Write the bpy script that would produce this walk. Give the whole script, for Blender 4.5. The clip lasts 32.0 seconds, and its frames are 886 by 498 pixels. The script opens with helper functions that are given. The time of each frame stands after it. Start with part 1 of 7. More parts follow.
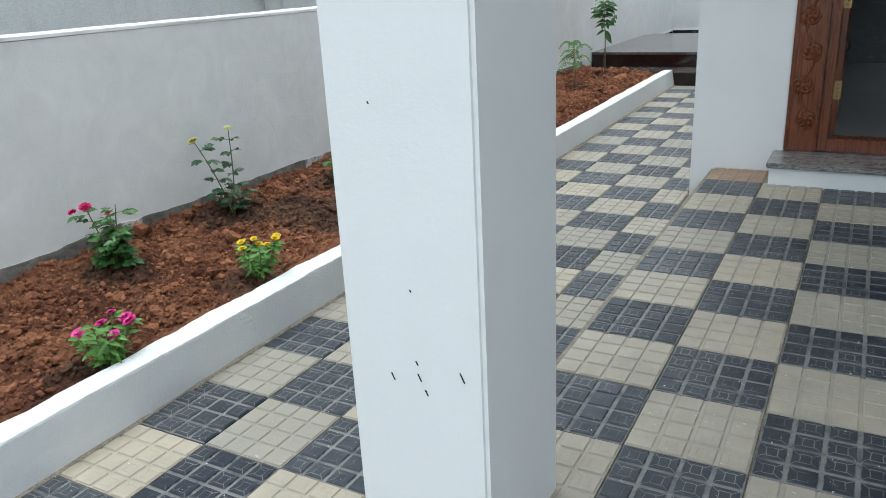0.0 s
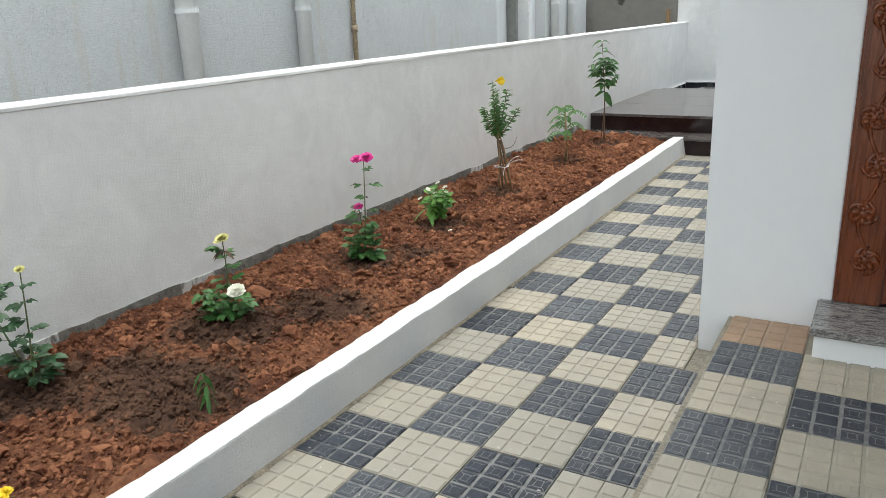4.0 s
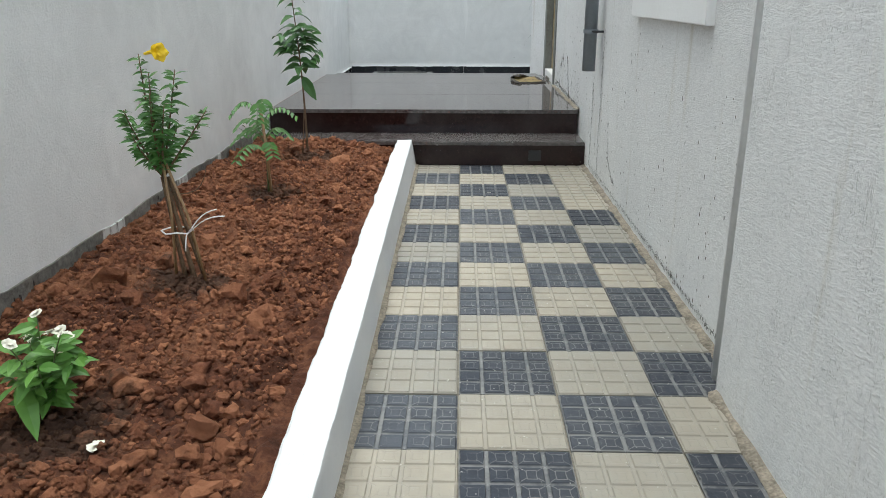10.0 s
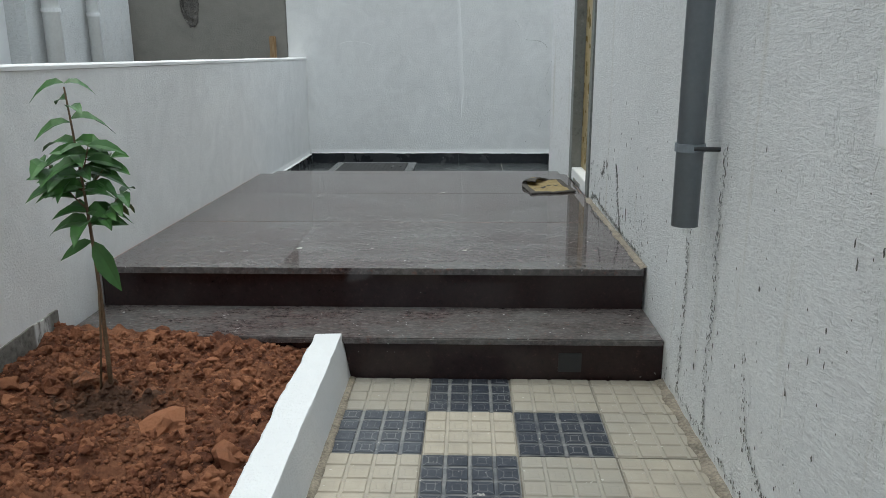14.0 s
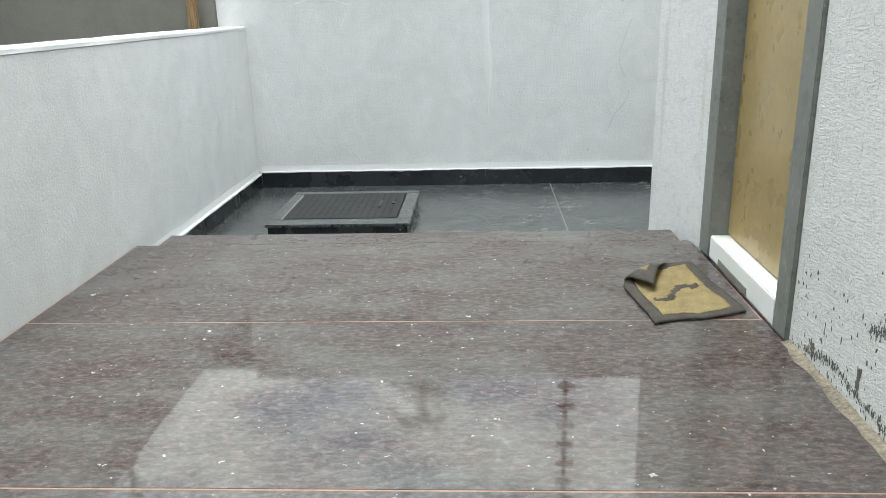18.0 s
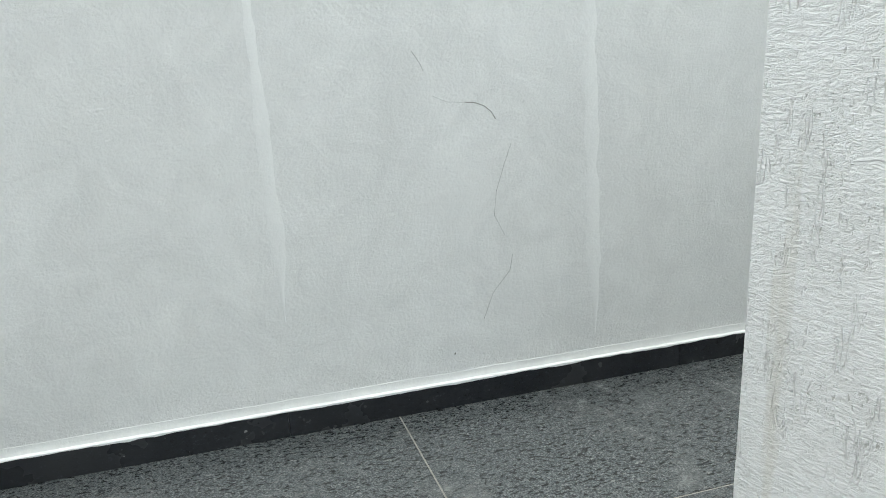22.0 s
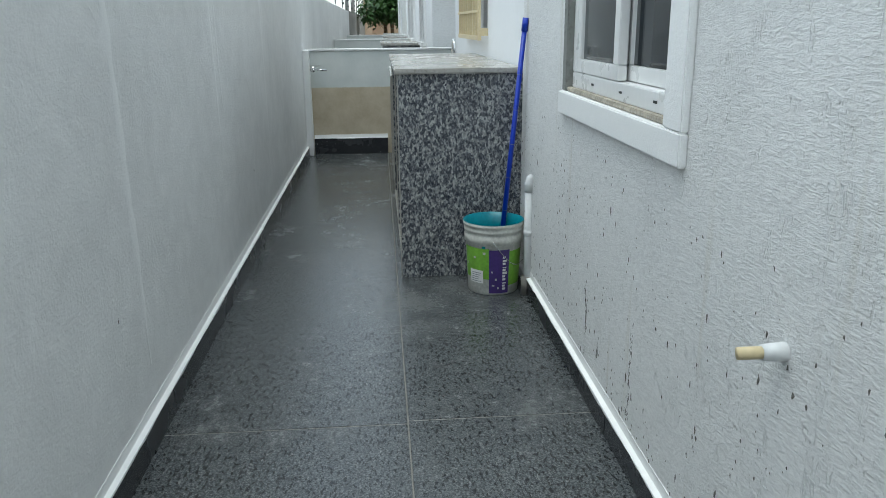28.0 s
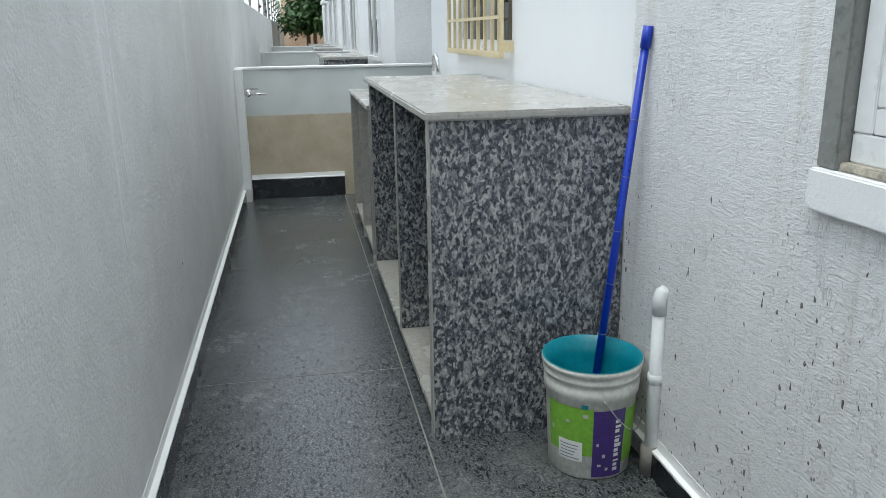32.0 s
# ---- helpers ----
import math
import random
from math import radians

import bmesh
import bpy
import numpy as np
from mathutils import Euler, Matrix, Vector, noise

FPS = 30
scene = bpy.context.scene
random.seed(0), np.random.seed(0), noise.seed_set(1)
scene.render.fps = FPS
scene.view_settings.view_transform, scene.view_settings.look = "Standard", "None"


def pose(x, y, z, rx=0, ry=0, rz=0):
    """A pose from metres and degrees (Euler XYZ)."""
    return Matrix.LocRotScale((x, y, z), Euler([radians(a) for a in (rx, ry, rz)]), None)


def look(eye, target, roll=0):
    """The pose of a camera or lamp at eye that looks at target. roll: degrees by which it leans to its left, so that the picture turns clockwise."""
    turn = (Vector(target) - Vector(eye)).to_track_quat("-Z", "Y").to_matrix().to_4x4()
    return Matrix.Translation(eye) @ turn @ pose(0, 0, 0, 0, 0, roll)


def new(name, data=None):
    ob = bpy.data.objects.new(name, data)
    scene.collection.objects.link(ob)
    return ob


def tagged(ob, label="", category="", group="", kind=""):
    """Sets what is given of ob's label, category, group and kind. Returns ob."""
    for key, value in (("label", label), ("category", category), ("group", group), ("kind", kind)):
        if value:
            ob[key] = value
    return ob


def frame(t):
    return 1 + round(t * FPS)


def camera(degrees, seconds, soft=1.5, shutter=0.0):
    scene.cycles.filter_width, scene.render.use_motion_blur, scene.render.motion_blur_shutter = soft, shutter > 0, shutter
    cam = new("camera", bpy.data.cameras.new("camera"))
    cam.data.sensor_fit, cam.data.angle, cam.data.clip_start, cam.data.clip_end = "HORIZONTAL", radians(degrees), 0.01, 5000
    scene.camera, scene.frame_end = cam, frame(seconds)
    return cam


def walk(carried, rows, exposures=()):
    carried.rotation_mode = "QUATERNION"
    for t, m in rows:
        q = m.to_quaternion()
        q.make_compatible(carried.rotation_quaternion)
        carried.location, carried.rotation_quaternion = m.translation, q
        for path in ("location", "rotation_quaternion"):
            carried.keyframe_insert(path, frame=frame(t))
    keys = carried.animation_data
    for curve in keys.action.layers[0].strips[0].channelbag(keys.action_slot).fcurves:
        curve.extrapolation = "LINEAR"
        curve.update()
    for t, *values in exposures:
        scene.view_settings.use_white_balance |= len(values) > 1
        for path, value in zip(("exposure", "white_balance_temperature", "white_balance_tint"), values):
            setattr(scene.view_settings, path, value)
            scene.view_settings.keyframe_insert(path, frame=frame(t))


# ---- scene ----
cam = camera(60.0, 32.0, 0.9)
PATH = [
    (0, (0.011, 0.621, 1.308), (-0.912, 2.265, 0.642), -3.0),
    (0.5, (0.105, 0.82, 1.327), (-0.772, 2.508, 0.71), -3.3),
    (1, (0.141, 0.961, 1.33), (-0.654, 2.708, 0.769), -2.8),
    (1.5, (0.062, 1.133, 1.369), (-0.583, 2.957, 0.861), -2.4),
    (2, (-0.002, 1.307, 1.395), (-0.531, 3.158, 0.852), -1.6),
    (2.5, (-0.093, 1.56, 1.398), (-0.705, 3.371, 0.81), -1.8),
    (3, (-0.164, 1.744, 1.418), (-0.901, 3.501, 0.81), -3.0),
    (3.5, (-0.252, 1.923, 1.433), (-1.052, 3.65, 0.82), -3.5),
    (4, (-0.26, 2.046, 1.443), (-1.225, 3.696, 0.854), -2.2),
    (4.5, (-0.215, 2.177, 1.445), (-1.332, 3.737, 0.88), -0.1),
    (6.5, (-0.731, 2.917, 1.437), (-1.806, 4.461, 0.759), 2.3),
    (7, (-0.904, 2.997, 1.407), (-1.876, 4.569, 0.642), 2.4),
    (7.5, (-1.04, 3.109, 1.269), (-1.965, 4.712, 0.511), 0.8),
    (8, (-1.185, 3.342, 1.201), (-1.902, 5.081, 0.519), 0.8),
    (8.5, (-1.372, 3.547, 1.18), (-1.799, 5.384, 0.515), 0.2),
    (9, (-1.479, 3.798, 1.154), (-1.772, 5.667, 0.506), -1.1),
    (9.5, (-1.561, 4.094, 1.165), (-1.77, 5.983, 0.542), -0.1),
    (10, (-1.65, 4.446, 1.152), (-1.692, 6.343, 0.52), 0.0),
    (10.5, (-1.669, 4.745, 1.15), (-1.678, 6.644, 0.523), -1.0),
    (11, (-1.65, 5.045, 1.184), (-1.735, 6.968, 0.642), 0.4),
    (11.5, (-1.645, 5.406, 1.19), (-1.644, 7.349, 0.719), 1.6),
    (12, (-1.563, 5.741, 1.199), (-1.482, 7.698, 0.799), 1.7),
    (12.5, (-1.505, 6.031, 1.222), (-1.378, 7.997, 0.875), 3.1),
    (13, (-1.518, 6.362, 1.237), (-1.335, 8.317, 0.858), 3.3),
    (13.5, (-1.517, 6.714, 1.212), (-1.541, 8.665, 0.769), 1.1),
    (15.5, (-1.459, 8.055, 1.202), (-1.56, 9.943, 0.551), -1.3),
    (16, (-1.522, 8.349, 1.237), (-1.565, 10.222, 0.538), -1.1),
    (16.5, (-1.513, 8.73, 1.208), (-1.674, 10.613, 0.553), -2.5),
    (17, (-1.556, 9.091, 1.216), (-1.76, 10.991, 0.627), -2.7),
    (17.5, (-1.606, 9.425, 1.223), (-1.66, 11.329, 0.612), -1.4),
    (18, (-1.62, 9.729, 1.258), (-1.728, 11.633, 0.654), -1.6),
    (18.5, (-1.732, 10.013, 1.278), (-1.938, 11.921, 0.714), -1.8),
    (19, (-1.823, 10.298, 1.43), (-1.885, 12.217, 0.871), -2.7),
    (19.5, (-1.776, 10.54, 1.48), (-1.764, 12.455, 0.903), -3.6),
    (20, (-1.781, 10.753, 1.574), (-1.791, 12.642, 0.915), -1.7),
    (20.5, (-1.809, 11.031, 1.526), (-1.743, 12.896, 0.807), -0.8),
    (21, (-1.792, 11.355, 1.531), (-1.656, 13.225, 0.835), -1.9),
    (21.5, (-1.781, 11.68, 1.558), (-1.564, 13.561, 0.916), -2.3),
    (22, (-1.8, 11.966, 1.542), (-1.229, 13.807, 1.009), -2.2),
    (22.5, (-1.718, 12.159, 1.472), (-0.83, 13.929, 1.189), -4.5),
    (23, (-1.65, 12.406, 1.509), (-0.548, 14.068, 1.353), -4.9),
    (23.5, (-1.651, 12.593, 1.536), (-0.338, 14.093, 1.374), -5.7),
    (24, (-1.621, 12.751, 1.498), (-0.166, 14.117, 1.363), -7.0),
    (25, (-1.52, 13.071, 1.485), (0.271, 13.928, 1.242), -3.8),
    (25.5, (-1.489, 13.227, 1.458), (0.434, 13.707, 1.193), -3.0),
    (26, (-1.388, 13.357, 1.465), (0.572, 13.645, 1.193), -2.6),
    (26.5, (-1.303, 13.516, 1.453), (0.672, 13.589, 1.144), -1.4),
    (28.5, (-1.487, 13.811, 1.482), (0.418, 13.66, 0.89), -0.8),
    (29, (-1.367, 13.859, 1.471), (0.537, 13.766, 0.864), -0.4),
    (29.5, (-1.165, 13.948, 1.483), (0.721, 13.842, 0.825), -0.7),
    (30, (-0.949, 13.985, 1.454), (0.931, 13.9, 0.775), -1.6),
    (30.5, (-0.682, 14.03, 1.461), (1.214, 13.942, 0.831), -1.4),
    (31, (-0.391, 14.118, 1.494), (1.508, 13.879, 0.916), -1.2),
    (31.5, (-0.117, 14.131, 1.486), (1.779, 13.786, 0.948), -1.6),
    (32, (0.199, 14.073, 1.495), (2.092, 13.723, 0.951), -0.9),
]
EXPOSURES = [
    (0.0, 0.51, 6050, 1), (1.0, 0.52, 6050, 1), (2.0, 0.70, 6250, 3), (4.0, 0.70, 6500, 3), (9.0, 0.55, 6300, 3), (11.0, 0.50, 6300, 2), (12.5, 0.18, 6300, 2), (13.5, 0.16, 6200, 2), (16.0, 0.85, 6400, 0),
    (18.0, 0.92, 6450, 0), (19.0, 0.70, 6250, 0), (20.0, 0.74, 6100, 1), (21.0, 1.04, 6300, 0), (22.0, 0.85, 6500, 0), (22.8, -0.12, 5600, 0), (24.0, -0.46, 5180, -2), (25.0, -0.44, 5200, -2), (26.5, -0.24, 5280, -2),
    (28.5, 0.26, 6150, 0), (29.0, 0.28, 6150, 1), (30.0, 0.70, 6400, 0), (31.0, 0.47, 6350, 0), (32.0, 0.40, 6200, 2),
]
walk(cam, [(t, look(eye, target, roll)) for t, eye, target, roll in PATH], EXPOSURES)

# ---------------- light ----------------
world = bpy.data.worlds.new("sky")
scene.world = world
world.use_nodes = True
wn, wl = world.node_tree.nodes, world.node_tree.links
wn.clear()
w_out = wn.new("ShaderNodeOutputWorld")
w_bg = wn.new("ShaderNodeBackground")
w_sky = wn.new("ShaderNodeTexSky")
w_sky.sky_type = "NISHITA"
w_sky.sun_disc = False
SUN_EL, SUN_AZ = 81.0, 315.0  # degrees; azimuth from +y towards +x
w_sky.sun_elevation, w_sky.sun_rotation = radians(SUN_EL), radians(SUN_AZ)
w_sky.air_density, w_sky.dust_density = 1.0, 1.5
w_co = wn.new("ShaderNodeTexCoord")
w_map = wn.new("ShaderNodeMapping")
w_map.inputs["Scale"].default_value = (1.0, 1.0, 2.2)
w_noise = wn.new("ShaderNodeTexNoise")
w_noise.inputs["Scale"].default_value = 5.5
w_noise.inputs["Detail"].default_value = 7
w_noise.inputs["Roughness"].default_value = 0.55
w_ramp = wn.new("ShaderNodeValToRGB")
w_ramp.color_ramp.elements[0].position = 0.43
w_ramp.color_ramp.elements[0].color = (0.26, 0.26, 0.26, 1)
w_ramp.color_ramp.elements[1].position = 0.60
w_mix = wn.new("ShaderNodeMixRGB")
w_mix.inputs[2].default_value = (11.6, 11.6, 11.7, 1)
wl.new(w_co.outputs["Generated"], w_map.inputs["Vector"])
wl.new(w_map.outputs["Vector"], w_noise.inputs["Vector"])
wl.new(w_noise.outputs["Fac"], w_ramp.inputs["Fac"])
wl.new(w_ramp.outputs["Color"], w_mix.inputs[0])
wl.new(w_sky.outputs["Color"], w_mix.inputs[1])
wl.new(w_mix.outputs["Color"], w_bg.inputs["Color"])
w_bg.inputs["Strength"].default_value = 0.15
wl.new(w_bg.outputs["Background"], w_out.inputs["Surface"])

sun = new("sun", bpy.data.lights.new("sun", "SUN"))
sun.data.energy, sun.data.angle = 1.35, radians(35)
sun.data.color = (1.0, 0.965, 0.91)
sun_way = Vector((math.sin(radians(SUN_AZ)) * math.cos(radians(SUN_EL)), math.cos(radians(SUN_AZ)) * math.cos(radians(SUN_EL)), math.sin(radians(SUN_EL))))
sun.matrix_world = look(sun_way * 40, (0, 0, 0))

# ---------------- materials ----------------


class Nodes:
    """A small builder for one node material."""

    def __init__(self, name):
        self.m = bpy.data.materials.new(name)
        self.m.use_nodes = True
        self.t = self.m.node_tree
        self.t.nodes.clear()
        self.out = self.add("ShaderNodeOutputMaterial")
        self.b = self.add("ShaderNodeBsdfPrincipled")
        self.link(self.b.outputs[0], self.out.inputs[0])
        self.co = self.add("ShaderNodeTexCoord").outputs["Object"]

    def add(self, kind, **inputs):
        n = self.t.nodes.new(kind)
        for k, v in inputs.items():
            n.inputs[k].default_value = v
        return n

    def link(self, a, b):
        self.t.links.new(a, b)

    def scaled(self, sx, sy, sz, rot=(0, 0, 0), co=None):
        n = self.add("ShaderNodeMapping")
        n.inputs["Scale"].default_value = (sx, sy, sz)
        n.inputs["Rotation"].default_value = rot
        self.link(co or self.co, n.inputs["Vector"])
        return n.outputs[0]

    def noise(self, scale, detail=4, rough=0.5, co=None, dist=0.0):
        n = self.add("ShaderNodeTexNoise", Scale=scale, Detail=detail, Roughness=rough, Distortion=dist)
        self.link(co or self.co, n.inputs["Vector"])
        return n.outputs["Fac"]

    def voronoi(self, scale, feature="F1", co=None, rnd=1.0):
        n = self.add("ShaderNodeTexVoronoi", Scale=scale, Randomness=rnd)
        n.feature = feature
        self.link(co or self.co, n.inputs["Vector"])
        return n

    def ramp(self, fac, stops):
        n = self.add("ShaderNodeValToRGB")
        e = n.color_ramp.elements
        while len(e) < len(stops):
            e.new(0.5)
        for el, (p, c) in zip(e, stops):
            el.position = p
            el.color = (c, c, c, 1) if isinstance(c, (int, float)) else (*c, 1)
        self.link(fac, n.inputs["Fac"])
        return n.outputs["Color"]

    def mix(self, fac, a, b, mode="MIX"):
        n = self.add("ShaderNodeMixRGB")
        n.blend_type = mode
        for sock, v in zip(n.inputs, (fac, a, b)):
            if isinstance(v, (int, float)):
                sock.default_value = v if sock.name == "Fac" else (v, v, v, 1)
            elif isinstance(v, tuple):
                sock.default_value = (*v, 1)
            else:
                self.link(v, sock)
        return n.outputs[0]

    def math(self, op, a, b=0.0):
        n = self.add("ShaderNodeMath")
        n.operation = op
        for sock, v in zip(n.inputs, (a, b)):
            if isinstance(v, (int, float)):
                sock.default_value = v
            else:
                self.link(v, sock)
        return n.outputs[0]

    def bump(self, height, dist, strength=1.0, after=None):
        n = self.add("ShaderNodeBump", Strength=strength, Distance=dist)
        self.link(height, n.inputs["Height"])
        if after:
            self.link(after, n.inputs["Normal"])
        self.link(n.outputs[0], self.b.inputs["Normal"])
        return n.outputs[0]

    def done(self, color, rough=0.6, metal=0.0, spec=0.5):
        for sock, v in ((self.b.inputs["Base Color"], color), (self.b.inputs["Roughness"], rough)):
            if isinstance(v, (int, float)):
                sock.default_value = v
            elif isinstance(v, tuple):
                sock.default_value = (*v, 1)
            else:
                self.link(v, sock)
        self.b.inputs["Metallic"].default_value = metal
        self.b.inputs["Specular IOR Level"].default_value = spec
        return self.m


def plain(name, color, rough=0.5, metal=0.0, var=0.12, scale=9.0, bump=0.0, bscale=60.0, spec=0.5):
    """A painted, plastic or metal surface with faint mottling at two scales."""
    n = Nodes(name)
    f = n.mix(0.5, n.noise(scale, 3), n.noise(scale * 7, 2))
    dark = tuple(c * (1 - var * 1.6) for c in color)
    lite = tuple(min(1, c * (1 + var)) for c in color)
    if bump:
        n.bump(n.noise(bscale, 4), bump)
    return n.done(n.ramp(f, ((0.3, dark), (0.7, lite))), n.ramp(n.noise(scale * 2), ((0.3, max(0.02, rough - 0.08)), (0.7, min(1, rough + 0.08)))), metal, spec)


def smooth_wall_material(name, base, streak=0.07, spots=0.4, relief=1.0, drip=0.16):
    """Roller-painted cement plaster: trowel patches, faint runs, fine stipple."""
    n = Nodes(name)
    broad = n.noise(0.9, 5, 0.6, dist=0.6)
    runs = n.noise(1.0, 4, 0.6, n.scaled(7.0, 7.0, 0.35))
    fine = n.noise(85, 4, 0.7)
    patch = n.noise(4.5, 5, 0.65, dist=1.2)
    f = n.mix(0.42, n.mix(drip, broad, runs), patch)
    col = n.ramp(f, ((0.36, tuple(c * (1 - streak) for c in base)), (0.5, base), (0.64, tuple(min(0.92, c * (1 + streak)) for c in base))))
    pits = n.ramp(n.noise(21, 3, 0.7), ((0.755, 0.0), (0.79, 1.0)))
    col = n.mix(n.math("MULTIPLY", n.ramp(pits, ((0, 0.0), (1, 1.0))), spots * 0.5), col, tuple(c * 0.5 for c in base))
    strokes = n.noise(1.0, 4, 0.6, n.scaled(5, 5, 26, (0.2, 0.25, 0.15)), 0.6)
    h = n.mix(0.25, n.mix(0.14, n.noise(3.2, 5, 0.6, dist=0.8), strokes), fine)
    n.bump(h, 0.015 * relief, 0.7)
    return n.done(col, n.ramp(fine, ((0.3, 0.60), (0.7, 0.80))), 0, 0.35)


def rough_wall_material(name, base, amount=1.0, upright=0.5):
    """Rustic plaster: dense short level strokes a few centimetres long, a fine grain, sparse upright scratches and dark pits, faint rust runs."""
    n = Nodes(name)

    def strokes(along, across, rot, lo, hi):
        return n.ramp(n.noise(1.0, 4, 0.66, n.scaled(along, along, across, rot), 0.9), ((lo, 0.0), (hi, 1.0)))

    level = n.mix(0.4, strokes(30.0, 95.0, (0.06, 0.09, 0), 0.40, 0.60), strokes(52.0, 120.0, (-0.10, -0.12, 0), 0.38, 0.60))
    line = n.noise(1.0, 2, 0.4, n.scaled(85.0, 85.0, 12.0, (0.02, 0.02, 0)), 0.5)
    cut_line = n.ramp(n.math("ABSOLUTE", n.math("SUBTRACT", line, 0.5)), ((0.012, 1.0), (0.040, 0.0)))
    clump = n.ramp(n.noise(1.0, 3, 0.6, n.scaled(26.0, 26.0, 11.0)), ((0.615 - 0.075 * upright, 0.0), (0.65 - 0.065 * upright, 1.0)))
    upright_cuts = n.math("MULTIPLY", cut_line, clump)
    pits = n.math("MULTIPLY", n.ramp(n.noise(150, 2, 0.6, n.scaled(1.0, 1.0, 0.55)), ((0.33, 1.0), (0.40, 0.0))), n.ramp(n.noise(7, 4, 0.65), ((0.46, 0.0), (0.60, 1.0))))
    grain = n.noise(210, 3, 0.7)
    h = n.mix(0.40, n.mix(0.42, level, grain), n.math("SUBTRACT", 1.0, n.math("MAXIMUM", upright_cuts, n.math("MULTIPLY", pits, 0.8))))
    n.bump(h, 0.0044 * amount, 1.0)
    broad = n.noise(1.4, 5, 0.6)
    col = n.ramp(n.mix(0.4, broad, level), ((0.30, tuple(c * 0.90 for c in base)), (0.66, tuple(min(0.9, c * 1.04) for c in base))))
    col = n.mix(n.math("MULTIPLY", upright_cuts, 0.17), col, tuple(c * f for c, f in zip(base, (0.42, 0.41, 0.38))))
    col = n.mix(n.math("MULTIPLY", pits, 0.42), col, tuple(c * f for c, f in zip(base, (0.42, 0.41, 0.37))))
    runs = n.ramp(n.noise(1.0, 4, 0.65, n.scaled(9, 9, 0.6)), ((0.58, 0.0), (0.72, 1.0)))
    col = n.mix(n.math("MULTIPLY", runs, 0.38), col, (0.52, 0.475, 0.37))
    return n.done(col, 0.82, 0, 0.25)


def granite_material(name, dark, mid, lite, scale, rough, streaky=1.0, bump=0.0, dust=0.0):
    """Speckled stone, blotches stretched along x by streaky, with a veil of dust in patches."""
    n = Nodes(name)
    co = n.scaled(1.0, streaky, streaky)
    a = n.noise(scale, 6, 0.7, co, 0.3)
    b = n.noise(scale * 3.1, 4, 0.65, co)
    f = n.mix(0.4, a, b)
    col = n.ramp(f, ((0.36, dark), (0.48, mid), (0.56, mid), (0.68, lite)))
    wear = n.ramp(n.noise(2.2, 5, 0.65), ((0.40, 0.0), (0.72, 1.0)))
    if dust:
        col = n.mix(n.math("MULTIPLY", wear, dust), col, (0.44, 0.43, 0.41))
        specks = n.ramp(n.noise(33, 2, 0.6), ((0.74, 0.0), (0.77, 1.0)))
        col = n.mix(n.math("MULTIPLY", specks, 0.5), col, (0.6, 0.6, 0.58))
    if bump:
        n.bump(f, bump, 0.8)
    r = n.mix(wear, max(0.02, rough - 0.05), min(1.0, rough + 0.12))
    return n.done(col, r, 0, 0.5)


